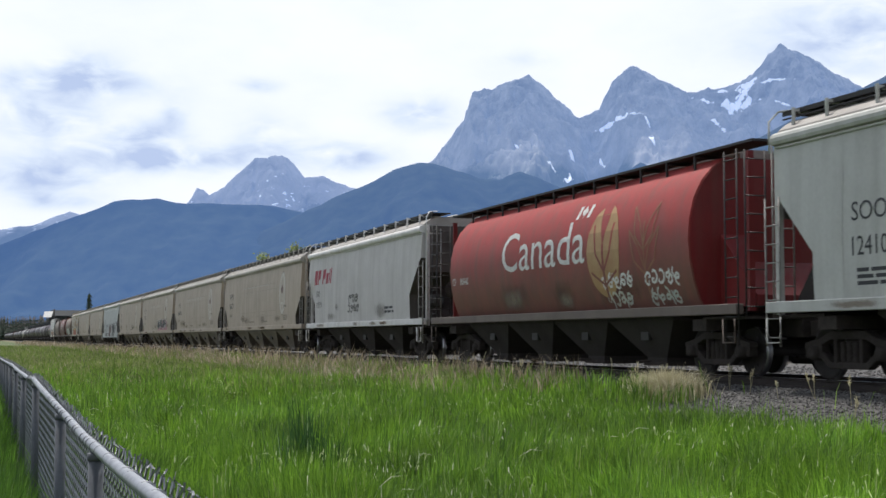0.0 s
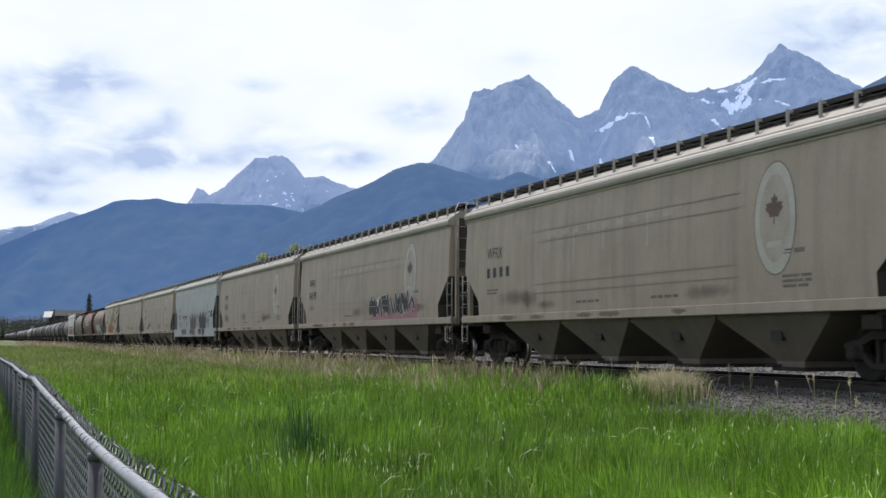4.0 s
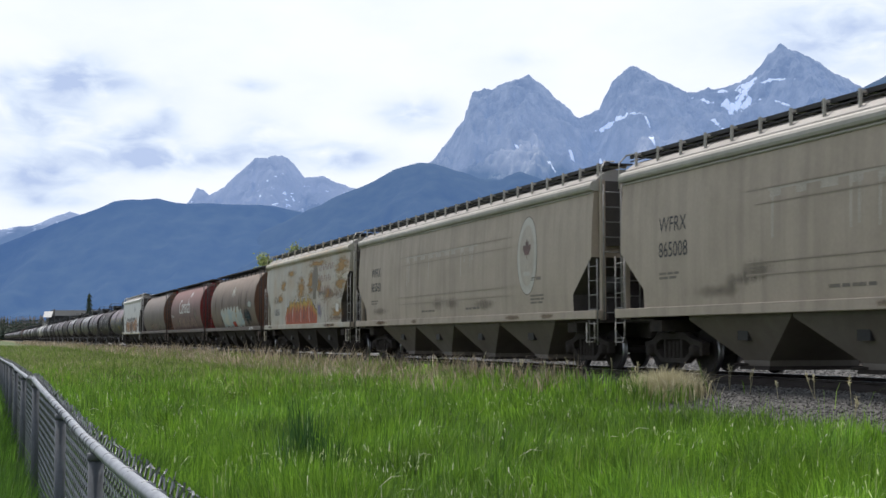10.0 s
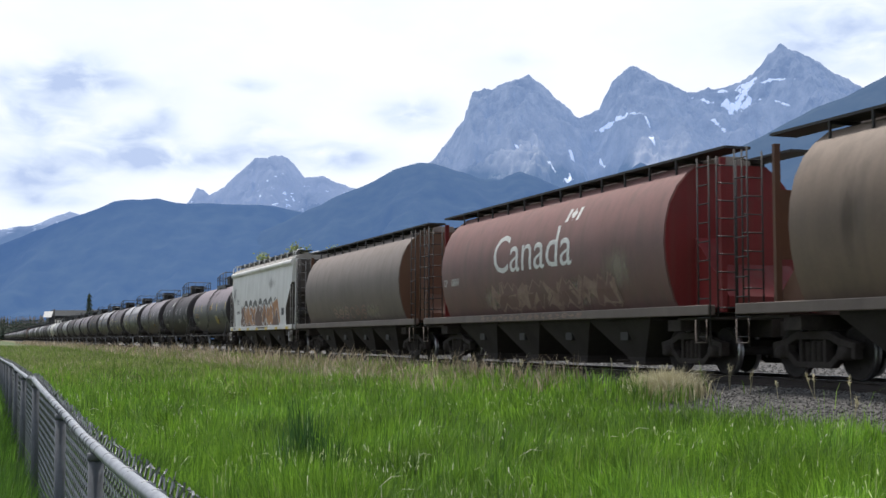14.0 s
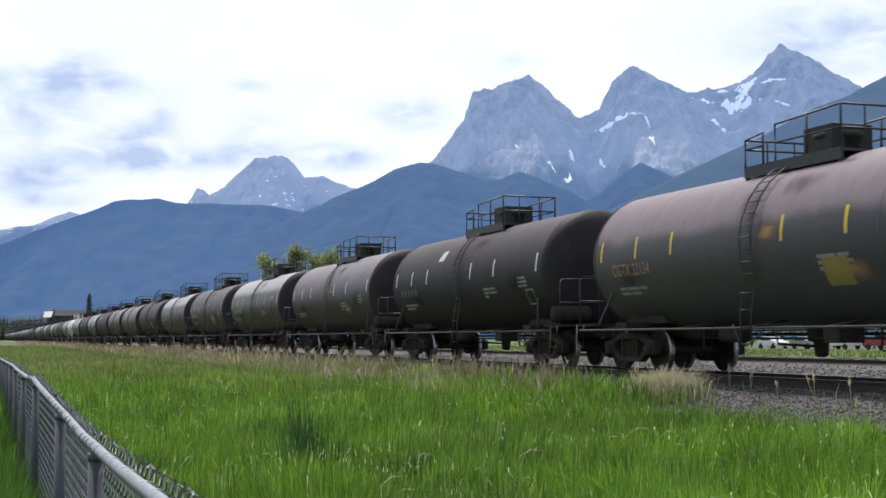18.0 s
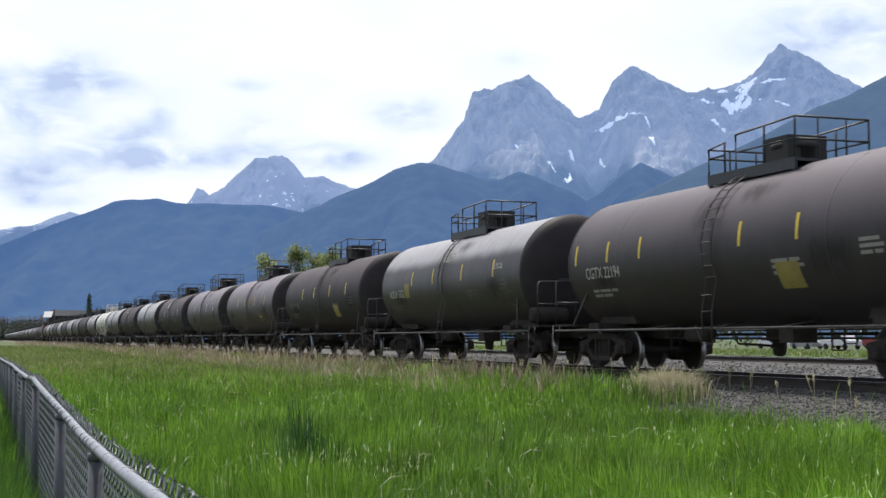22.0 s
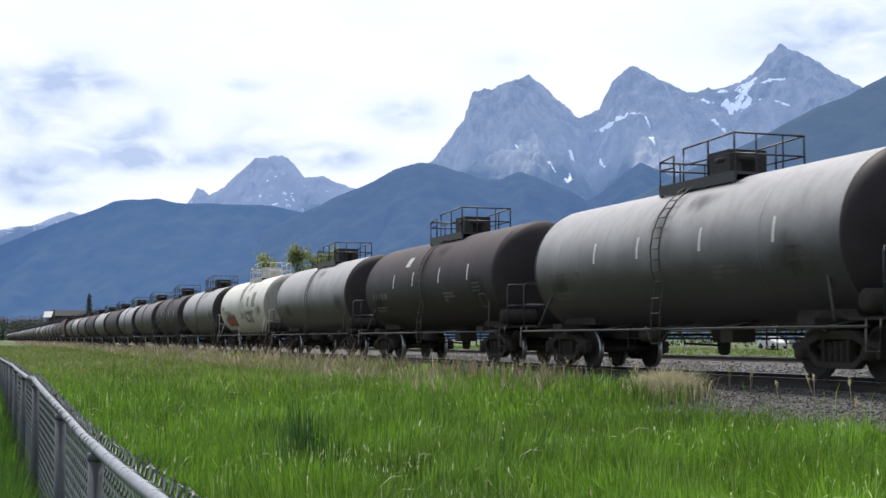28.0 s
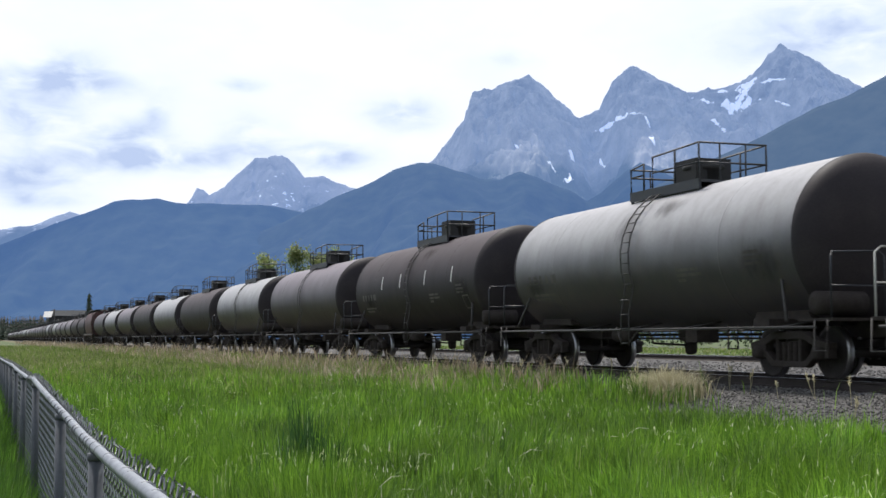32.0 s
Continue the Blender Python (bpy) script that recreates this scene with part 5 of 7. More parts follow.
def hopper(name, label, length, style, paint, trim, bays=4, inner=None, reservoir=None):
    """A covered hopper on two trucks. Returns the thing and the function that tells the half width at a height."""
    car = thing(name, pose(0, 0, 0), label, "hopper car", "covered hoppers of the train")
    half = length / 2 - 0.42
    inner = inner or paint
    if style == "round":
        sec = ROUND
        body = half - 1.75
        zs = [1.22, 1.33, 1.45, 1.62, 1.8, 2.0, 2.2, 2.4, 2.6, 2.8, 3.0, 3.2, 3.4, 3.6, 3.75, 3.9, 4.0, 4.1, 4.2]
        bm = hopper_shell(sec, zs, body, 0.0, 1.1, 1.0)
        shell = part("body", bm, paint, car)
        # bulkheads: a plain disc set into each end, with slope sheets under the overhang
        for s in (-1, 1):
            bm = fresh()
            out = [(-sec(z) + 0.03, z) for z in zs] + [(sec(z) - 0.03, z) for z in zs[::-1]]
            plate(bm, out, "x", s * body, s * (body + 0.035))
            part("bulkhead", bm, inner, car, "flat end bulkhead")
            bm = fresh()
            plate(bm, [(s * (body + 0.04), 2.7), (s * (body + 0.04), 1.3), (s * (half - 0.45), 1.3), (s * (half - 0.45), 1.5)], "y", -0.9, 0.9)
            part("slope_sheet", bm, inner, car)
            bm = fresh()
            box(bm, s * (half - 0.5) - 0.04, s * (half - 0.5) + 0.04, -1.05, -0.93, 1.2, 4.16)
            box(bm, s * (half - 0.5) - 0.04, s * (half - 0.5) + 0.04, 0.93, 1.05, 1.2, 4.16)
            box(bm, s * (half - 0.5) - 0.03, s * (half - 0.5) + 0.03, -0.93, 0.93, 3.2, 3.34)
            box(bm, s * (half - 0.5) - 0.025, s * (half - 0.5) + 0.025, -0.93, 0.93, 2.1, 3.2)
            part("end_frame", bm, inner, car)
        roof_z, eave = 4.22, 0.78
        # walkway with its brackets along the roof
        for y0, y1 in ((-1.02, -0.45), (0.45, 1.02)):
            bm = fresh()
            box(bm, -half + 0.35, half - 0.35, y0, y1, 4.32, 4.37)
            part("running_board", bm, M["black"], car, "dark roof walkway")
        for sy in (-1, 1):
            bm = fresh()
            box(bm, -0.02, 0.02, min(sy * 1.04, sy * 0.4), max(sy * 1.04, sy * 0.4), 4.26, 4.32)
            box(bm, -0.02, 0.02, min(sy * 1.04, sy * 1.0), max(sy * 1.04, sy * 1.0), 4.02, 4.30)
            first = part("walkway_bracket", bm, M["black"], car)
            first.location = (-body + 0.4, 0, 0)
            k = -body + 1.55
            while k < body:
                again(first, pose(k, 0, 0), car)
                k += 1.15
        bm = fresh()
        box(bm, -body, body, -0.42, 0.42, 4.2, 4.30)
        part("hatch_coaming", bm, trim, car)
        bm = fresh()
        box(bm, -0.55, 0.55, -0.36, 0.36, 4.30, 4.40)
        hatch = part("hatch_cover", bm, trim, car)
        hatch.location = (-body + body / 10, 0, 0)
        for i in range(1, 10):
            again(hatch, pose(-body + 2 * body * (i + 0.5) / 10, 0, 0), car)
    else:
        sec = FLAT if style == "flat" else FLOW
        body = half - 0.3
        cut, cutz, cutlow = (1.0, 2.5, 1.7) if style == "flat" else (1.1, 3.2, 2.1)
        zs = sorted({cutz, cutlow} | {round(1.25 + 2.77 * q / 24, 4) for q in range(25)})
        shell = part("body", hopper_shell(sec, zs, body, cut, cutz, cutlow), paint, car)
        # end faces below the cut take a dark colour that paints in their shade
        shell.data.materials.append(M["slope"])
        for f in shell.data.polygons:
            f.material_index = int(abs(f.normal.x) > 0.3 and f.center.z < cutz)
        # roof: a rounded eave, then a low slope up to the hatches
        edge = [(1.49, 3.98), (1.575, 4.0), (1.60, 4.05), (1.60, 4.11), (1.575, 4.165), (1.52, 4.205), (1.45, 4.215)]
        bm = fresh()
        plate(bm, [(-a, b) for a, b in edge] + edge[::-1], "x", -body - 0.03, body + 0.03)
        part("eave", bm, trim, car, "rounded roof edge, weathered pale")
        edge = [(1.44, 4.215), (1.43, 4.26), (1.32, 4.345), (1.18, 4.435), (1.0, 4.47), (0.55, 4.50)]
        bm = fresh()
        plate(bm, [(-a, b) for a, b in edge] + edge[::-1], "x", -body - 0.02, body + 0.02)
        part("roof", bm, P["roof_dust"], car, "dusty sloping roof sheet")
        for sy in (-1, 1):
            # a beaded lip under the eave
            bm = fresh()
            tube(bm, [(-body + 0.02, sy * 1.505, 3.955), (body - 0.02, sy * 1.505, 3.955)], 0.026, 6)
            part("eave_bead", bm, trim, car)
            a, b = sorted((sy * 1.20, sy * 0.62))
            bm = fresh()
            box(bm, -half + 0.1, half - 0.1, a, b, 4.575, 4.60)
            board = part("running_board", bm, M["black"], car, "dark grating roof walkway")
            for z0, z1 in ((4.545, 4.625), (4.475, 4.50)):
                a, b = sorted((sy * 1.20, sy * 1.225))
                bm = fresh()
                box(bm, -half + 0.1, half - 0.1, a, b, z0, z1)
                part("edge_bar", bm, M["black"], board)
            bm = fresh()
            ys = sorted((sy * 1.315, sy * 1.36))
            box(bm, -0.024, 0.024, ys[0], ys[1], 4.27, 4.62)
            ys = sorted((sy * 1.23, sy * 1.315))
            box(bm, -0.02, 0.02, ys[0], ys[1], 4.56, 4.60)
            ys = sorted((sy * 0.64, sy * 1.22))
            box(bm, -0.02, 0.02, ys[0], ys[1], 4.53, 4.57)
            first = part("walkway_bracket", bm, trim, car)
            first.location = (-body + 0.3, 0, 0)
            k = -body + 1.25
            while k < body:
                again(first, pose(k, 0, 0), car)
                k += 0.95 if style == "flat" else 1.3
        bm = fresh()
        box(bm, -0.62, 0.62, -0.42, 0.42, 4.50, 4.575)
        bmesh.ops.bevel(bm, geom=bm.edges[:], offset=0.02, segments=1, affect="EDGES")
        hatch = part("hatch_cover", bm, trim, car)
        hatch.location = (-body + body / 12, 0, 0)
        for i in range(1, 12):
            again(hatch, pose(-body + 2 * body * (i + 0.5) / 12, 0, 0), car)
        # end slope posts and the closed upper end
        for s in (-1, 1):
            for sy in (-1, 1):
                bm = fresh()
                box(bm, s * (half - 0.16) - 0.06, s * (half - 0.16) + 0.05, sy * 1.36 - 0.05, sy * 1.36 + 0.05, 1.05, 4.22)
                part("end_post", bm, paint, car, "upright end post")
            bm = fresh()
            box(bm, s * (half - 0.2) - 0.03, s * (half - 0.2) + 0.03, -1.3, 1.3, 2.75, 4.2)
            part("end_sheet", bm, M["slope"], car, "end sheet, grimy and with shade painted in")
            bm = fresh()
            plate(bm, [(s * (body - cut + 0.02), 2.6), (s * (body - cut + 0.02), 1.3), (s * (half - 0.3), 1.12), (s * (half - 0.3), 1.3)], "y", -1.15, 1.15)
            part("slope_sheet", bm, M["bay"], car, "end slope sheet with shade painted in")
            bm = fresh()
            tube(bm, [(s * (half - 0.02), -1.45, 3.9), (s * (half - 0.02), -1.45, 4.45), (s * (half - 0.12), -1.32, 4.62), (s * (half - 0.3), -1.0, 4.66)], 0.02, 6)
            part("grab_rail", bm, trim, car)
    # sill, bolsters, platforms
    bm = fresh()
    for sy in (-1, 1):
        ys = sorted((sy * 1.44, sy * 1.60))
        box(bm, -half + 0.05, half - 0.05, ys[0], ys[1], 1.13, 1.32)
    bmesh.ops.bevel(bm, geom=bm.edges[:], offset=0.012, segments=1, affect="EDGES")
    part("side_sill", bm, trim if style != "flat" else paint, car, "horizontal side sill, paler and worn")
    bm = fresh()
    box(bm, -half, half, -0.25, 0.25, 0.72, 1.05)
    for s in (-1, 1):
        box(bm, s * (half - 1.6) - 0.25, s * (half - 1.6) + 0.25, -1.45, 1.45, 0.84, 1.06)
        a, b = sorted((s * (half - 0.03), s * (half - 1.5)))
        box(bm, a, b, -1.43, 1.43, 1.05, 1.10)
    part("underframe", bm, M["truck"], car)
    for s in (-1, 1):
        for sy in (-1, 1):
            ladder(car, M["rung"] if style != "round" else M["black"], s * (half - 0.24) - 0.21, sy * 1.56, 0.55, {"flat": 2.45, "flow": 3.1, "round": 4.1}[style], 0.42, {"flat": 6, "flow": 8, "round": 10}[style], "y", r=0.013)
        ladder(car, M["rung"] if style != "round" else M["black"], s * (half - 0.02), -1.40, 1.1, 4.1, 0.42, 9, "x", "end_ladder", r=0.013)
        bm = fresh()
        tube(bm, [(s * (half - 0.5), -1.6, 1.05), (s * (half - 0.5), -1.6, 0.62), (s * (half - 0.1), -1.6, 0.62), (s * (half - 0.1), -1.6, 1.05)], 0.018, 5)
        part("stirrup_step", bm, trim, car)
        coupler(car, s * half, s)
    # chipped, rusty places along the sill
    rnd = random.Random(int(length * 100) + bays)
    if style != "round":
        patches(car, [(rnd.uniform(-half + 0.3, half - 2.0), 1.14, rnd.uniform(0.6, 1.8), 0.17) for q in range(5)], lambda z: 1.60, P["sill_rust"], "rust_patch", "rusty chipped place on the sill", 0.002)
    # discharge bays
    room = 2 * (half - 2.75)
    for i in range(bays):
        cx = -room / 2 + room * (i + 0.5) / bays
        w = room / bays * 0.49
        bm = fresh()
        top = [(cx - w, -1.36), (cx + w, -1.36), (cx + w, 1.36), (cx - w, 1.36)]
        low = [(cx - 0.42, -0.95), (cx + 0.42, -0.95), (cx + 0.42, 0.95), (cx - 0.42, 0.95)]
        a = [bm.verts.new((*p, 1.26)) for p in top]
        a2 = [bm.verts.new((*p, 1.06)) for p in top]
        b = [bm.verts.new((*p, 0.30)) for p in low]
        c = [bm.verts.new((*p, 0.20)) for p in low]
        for r0, r1 in ((a, a2), (a2, b), (b, c)):
            for k in range(4):
                bm.faces.new((r0[k], r0[(k + 1) % 4], r1[(k + 1) % 4], r1[k]))
        bm.faces.new(a)
        bm.faces.new(c[::-1])
        bmesh.ops.recalc_face_normals(bm, faces=bm.faces[:])
        # bays are coloured darker than the wall, with their shade painted in
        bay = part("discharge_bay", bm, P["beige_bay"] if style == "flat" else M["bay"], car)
        # a black block stands in for the shaded recess of the bay
        bm = fresh()
        box(bm, cx - 0.17, cx + 0.17, -1.24, -1.10, 0.66, 0.90)
        part("vibrator_bracket", bm, M["black"], bay)
        bm = fresh()
        box(bm, cx - 0.5, cx + 0.5, -1.0, 1.0, 0.13, 0.20)
        tube(bm, [(cx - 0.3, -1.25, 0.22), (cx - 0.3, 1.25, 0.22)], 0.03, 6)
        part("gate", bm, M["truck"], bay)
    for s in (-1, 1):
        bogie(car, s * (half - 1.62))
    # brake gear on the platform
    if style != "round":
        bm = fresh()
        lathe(bm, [(-0.47, 0.08), (-0.43, 0.20), (0.43, 0.20), (0.47, 0.08)], "x", 16, (half - 0.85, -0.95, 1.9))
        part("brake_reservoir", bm, reservoir or M["air_tank"], car, "dusty air reservoir on the end platform")
        for x in (half - 1.15, half - 0.55):
            bm = fresh()
            box(bm, x - 0.03, x + 0.03, -1.1, -0.8, 1.1, 1.72)
            part("reservoir_bracket", bm, M["truck"], car)
        bm = fresh()
        lathe(bm, [(-0.02, 0.10), (-0.02, 0.28), (0.02, 0.30), (0.04, 0.10)], "x", 16, (half - 0.02, -0.55, 2.2))
        part("brake_wheel", bm, M["truck"], car)
    return car, sec, half


TANK_R, TANK_Z = 1.5, 2.38
TANK_L = 15.25


def tank_side(z):
    return math.sqrt(max(0.0004, TANK_R ** 2 - (z - TANK_Z) ** 2))


TANK_MESH = {}


def tank_piece(name, build, material, parent, label=""):
    """Alike pieces of the tank cars share their mesh; the material is set on the object."""
    if name not in TANK_MESH:
        bm = fresh()
        build(bm)
        me = bpy.data.meshes.new(name)
        bm.to_mesh(me)
        bm.free()
        me.materials.append(material)
        TANK_MESH[name] = me
    base = name.split("-")[0]
    ob = new(base, TANK_MESH[name])
    ob.parent = parent
    if TANK_MESH[name].materials[0] is not material:
        ob.material_slots[0].link = "OBJECT"
        ob.material_slots[0].material = material
    if label:
        tagged(ob, label)
    return ob


def tank_car(label, paint, rails=None, far=False):
    car = thing("tank_car", pose(0, 0, 0), label, "tank car", "tank cars of the train")
    rails = rails or M["railing"]
    half = TANK_L / 2 - 0.42
    th = half - 0.55

    def barrel(bm):
        e = th - 0.50
        lathe(bm, [(-e, TANK_R), (-e / 3, TANK_R), (e / 3, TANK_R), (e, TANK_R)], "x", 64, (0, 0, TANK_Z))

    def head(bm):
        e = th - 0.50
        rows = [(e - 0.03, TANK_R + 0.006), (e + 0.03, TANK_R + 0.006)]
        rows += [(e + 0.03 + 0.47 * math.sin(math.pi / 2 * k / 8), max(0.002, TANK_R * math.cos(math.pi / 2 * k / 8) ** 0.8)) for k in range(1, 9)]
        lathe(bm, rows, "x", 48, (0, 0, TANK_Z))
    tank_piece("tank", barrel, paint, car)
    # heads are darker than the barrel: the shade of the ends is painted in
    for rz in (0, 180):
        tank_piece("tank_head", head, M["head"] if rails is M["railing"] else P["pale_end"], car, "black domed end with shade painted in" if rails is M["railing"] else "grimy grey domed end with shade painted in").matrix_local = pose(0, 0, 0, 0, 0, rz)

    def band(bm):
        lathe(bm, [(-0.02, TANK_R - 0.01), (-0.018, TANK_R + 0.004), (0.018, TANK_R + 0.004), (0.02, TANK_R - 0.01)], "x", 40, (0, 0, TANK_Z))
    for x in (-th + 2.9, th - 2.9):
        tank_piece("weld_band", band, paint, car).location = (x, 0, 0)

    def sill(bm):
        box(bm, half - 3.6, half - 0.05, -0.32, 0.32, 0.72, 1.02)
        plate(bm, [(half - 1.4, 1.02), (half - 3.2, 1.02), (half - 3.0, 1.35), (half - 1.6, 1.35)], "y", -0.9, 0.9)

    def bolster(bm):
        box(bm, half - 2.4, half - 1.9, -1.42, 1.42, 0.86, 1.04)

    def end_step(bm):
        box(bm, half - 1.0, half - 0.02, -1.45, 1.45, 0.98, 1.03)
    for rz in (0, 180):
        for name, build in (("stub_sill", sill), ("bolster", bolster), ("end_platform", end_step)):
            tank_piece(name, build, M["truck"], car).matrix_local = pose(0, 0, 0, 0, 0, rz)

    def walk_rail(bm):
        tube(bm, [(-half + 0.35, -1.55, 0.88), (half - 0.35, -1.55, 0.88)], 0.026, 6)
        for x in (-th + 0.9, -2.4, 0, 2.4, th - 0.9):
            tube(bm, [(x, -1.55, 0.88), (x, -0.6, 1.03)], 0.02, 5)
    for rz in (0, 180):
        tank_piece("side_rail", walk_rail, M["air_tank"], car).matrix_local = pose(0, 0, 0, 0, 0, rz)

    def strut(bm):
        tube(bm, [(half - 1.25, -1.5, 0.98), (half - 1.65, -1.32, 1.75)], 0.03, 5)

    def strut_other(bm):
        tube(bm, [(-half + 1.25, -1.5, 0.98), (-half + 1.65, -1.32, 1.75)], 0.03, 5)
    for rz in (0, 180):
        tank_piece("strut-a", strut, M["air_tank"] if rails is M["railing"] else rails, car).matrix_local = pose(0, 0, 0, 0, 0, rz)
        tank_piece("strut-b", strut_other, M["air_tank"] if rails is M["railing"] else rails, car).matrix_local = pose(0, 0, 0, 0, 0, rz)

    def end_rail(bm):
        x = half - 0.1
        tube(bm, [(x, -1.42, 1.0), (x, -1.42, 2.02), (x - 0.06, -1.36, 2.1), (x, -0.5, 2.12), (x, -0.4, 2.05), (x, -0.4, 1.0)], 0.018, 5)
        tube(bm, [(x, -1.42, 1.55), (x, -0.4, 1.55)], 0.015, 5)

    def end_rail_other(bm):
        x = -half + 0.1
        tube(bm, [(x, -1.42, 1.0), (x, -1.42, 2.02), (x + 0.06, -1.36, 2.1), (x, -0.5, 2.12), (x, -0.4, 2.05), (x, -0.4, 1.0)], 0.018, 5)
        tube(bm, [(x, -1.42, 1.55), (x, -0.4, 1.55)], 0.015, 5)
    for rz in (0, 180):
        tank_piece("end_handrail-a", end_rail, rails, car).matrix_local = pose(0, 0, 0, 0, 0, rz)
        tank_piece("end_handrail-b", end_rail_other, rails, car).matrix_local = pose(0, 0, 0, 0, 0, rz)
    for s in (-1, 1):
        coupler(car, s * half, s)
        bogie(car, s * (half - 1.85))

    px = 0.40                # the manway platform stands a little before the middle
    x0, x1, fl = px - 1.5, px + 1.5, TANK_Z + TANK_R - 0.04

    def platform(bm):
        for y0, y1 in ((-0.78, -0.36), (0.36, 0.78)):
            box(bm, x0, x1, y0, y1, fl, fl + 0.05)
        box(bm, x0, x0 + 0.9, -0.36, 0.36, fl + 0.01, fl + 0.05)
        box(bm, x1 - 0.7, x1, -0.36, 0.36, fl + 0.01, fl + 0.05)
        for y0, y1 in ((-0.80, -0.76), (0.76, 0.80)):
            box(bm, x0, x1, y0, y1, fl - 0.14, fl + 0.07)
        for x in (x0 + 0.06, x0 + 1.1, x1 - 0.06):
            for y in (-0.76, 0.76):
                box(bm, x - 0.03, x + 0.03, y - 0.03, y + 0.03, fl - 0.42, fl)
    tank_piece("platform", platform, rails, car)

    def guard(bm):
        zt, zm, r = fl + 0.74, fl + 0.40, 0.024
        for y in (-0.78, 0.78):
            for a, b in ((x0 + 0.02, x0 + 0.62), (x0 + 1.02, x1 - 0.02)):
                low = 0.16 if a < x0 + 0.5 else 0.0
                tube(bm, [(a, y, fl), (a, y, zt - low), (b, y, zt - low * 0.6 + (0.06 if low == 0 else 0)), (b, y, fl)], r, 5)
                tube(bm, [(a, y, zm), (b, y, zm)], r * 0.8, 5)
                if b - a > 1:
                    c = (a + b) / 2
                    tube(bm, [(c, y, fl), (c, y, zt + 0.03)], r, 5)
        for x, top in ((x0 + 0.02, zt - 0.16), (x1 - 0.02, zt + 0.06)):
            for z in (top, zm):
                tube(bm, [(x, -0.78, z), (x, 0.78, z)], r * 0.9, 5)
            for y in (-0.3, 0.3):
                tube(bm, [(x, y, fl), (x, y, top)], r * 0.8, 5)
    tank_piece("handrail", guard, rails, car)

    def dome(bm):
        lathe(bm, [(fl - 0.1, 0.40), (fl + 0.36, 0.40), (fl + 0.38, 0.46), (fl + 0.47, 0.46), (fl + 0.5, 0.40)], "z", 16, (px + 0.35, 0, 0))
        box(bm, px - 0.12, px + 0.72, -0.42, 0.42, fl + 0.04, fl + 0.60)
        lathe(bm, [(fl, 0.12), (fl + 0.3, 0.12), (fl + 0.42, 0.07)], "z", 10, (px - 0.5, 0.1, 0))
    tank_piece("manway_housing", dome, M["black"] if rails is M["railing"] else rails, car)
    if far:
        return car

    def side_ladder(bm):
        for sy in (-1, 1):
            for k in (0, 1):
                pts = []
                for q in range(9):
                    a = math.radians(82 - q * 13)
                    pts.append((x0 + 1.05 + 0.36 * k, sy * (TANK_R + 0.09) * math.cos(a), TANK_Z + (TANK_R + 0.09) * math.sin(a)))
                pts.append((pts[-1][0], sy * 1.58, 1.2))
                pts.append((pts[-1][0], sy * 1.58, 0.55))
                tube(bm, pts, 0.016, 5)
            for q in range(14):
                a = math.radians(76 - q * 8)
                if a < math.radians(-22):
                    break
                y, z = sy * (TANK_R + 0.09) * math.cos(a), TANK_Z + (TANK_R + 0.09) * math.sin(a)
                tube(bm, [(x0 + 1.05, y, z), (x0 + 1.41, y, z)], 0.012, 5)
            for z in (1.5, 1.2, 0.9, 0.6):
                tube(bm, [(x0 + 1.05, sy * 1.58, z), (x0 + 1.41, sy * 1.58, z)], 0.012, 5)
            tube(bm, [(x0 + 1.05, sy * 1.58, 0.6), (x0 + 0.66, sy * 1.5, 0.95)], 0.014, 5)
            tube(bm, [(x0 + 1.41, sy * 1.58, 0.6), (x0 + 1.8, sy * 1.5, 0.95)], 0.014, 5)
    tank_piece("ladder", side_ladder, M["air_tank"] if rails is M["railing"] else rails, car)

    def valve(bm):
        lathe(bm, [(0.36, 0.06), (0.40, 0.12), (0.62, 0.14), (0.66, 0.24), (0.92, 0.26)], "z", 12, (0.1, 0, 0))
        tube(bm, [(0.1, 0, 0.55), (0.1, -0.9, 0.6), (0.1, -1.0, 0.85)], 0.025, 5)
    tank_piece("bottom_outlet", valve, M["truck"], car)

    def brake(bm):
        lathe(bm, [(-0.42, 0.08), (-0.38, 0.16), (0.38, 0.16), (0.42, 0.08)], "x", 12, (-1.9, -0.55, 0.78))
        box(bm, 1.3, 1.75, -0.8, -0.3, 0.62, 0.9)
        tube(bm, [(-4.6, -0.3, 0.7), (4.6, -0.3, 0.7)], 0.022, 5)
        tube(bm, [(-4.0, 0.4, 0.78), (4.0, 0.4, 0.78)], 0.03, 5)
        for x in (-3.0, 2.6):
            tube(bm, [(x, -0.6, 0.95), (x, -0.6, 0.5), (x + 0.35, -0.6, 0.5), (x + 0.35, -0.6, 0.95)], 0.022, 5)
    tank_piece("brake_rigging", brake, M["truck"], car)

    def reservoir(bm):
        lathe(bm, [(-0.5, 0.1), (-0.46, 0.2), (0.46, 0.2), (0.5, 0.1)], "y", 14, (half - 0.62, -0.9, 1.28))
    tank_piece("air_reservoir", reservoir, M["frame_dust"], car)

    def steps(bm):
        for s in (-1, 1):
            for sy in (-1, 1):
                tube(bm, [(s * (half - 0.45), sy * 1.5, 1.0), (s * (half - 0.45), sy * 1.52, 0.5), (s * (half - 0.1), sy * 1.52, 0.5), (s * (half - 0.1), sy * 1.5, 1.0)], 0.016, 5)
    tank_piece("stirrup_step", steps, M["air_tank"], car)
    return car


# ---- the train ----
def paint(name, colour, second, rough=0.56, streak=0.45, scale=0.8, amount=0.6, wear_and_light=None, spec=0.32):
    return surface(name, colour, rough, second=second, scale=scale, amount=amount, grain=14, streak=streak, wear_and_light=wear_and_light, spec=spec, fleck=0.3)


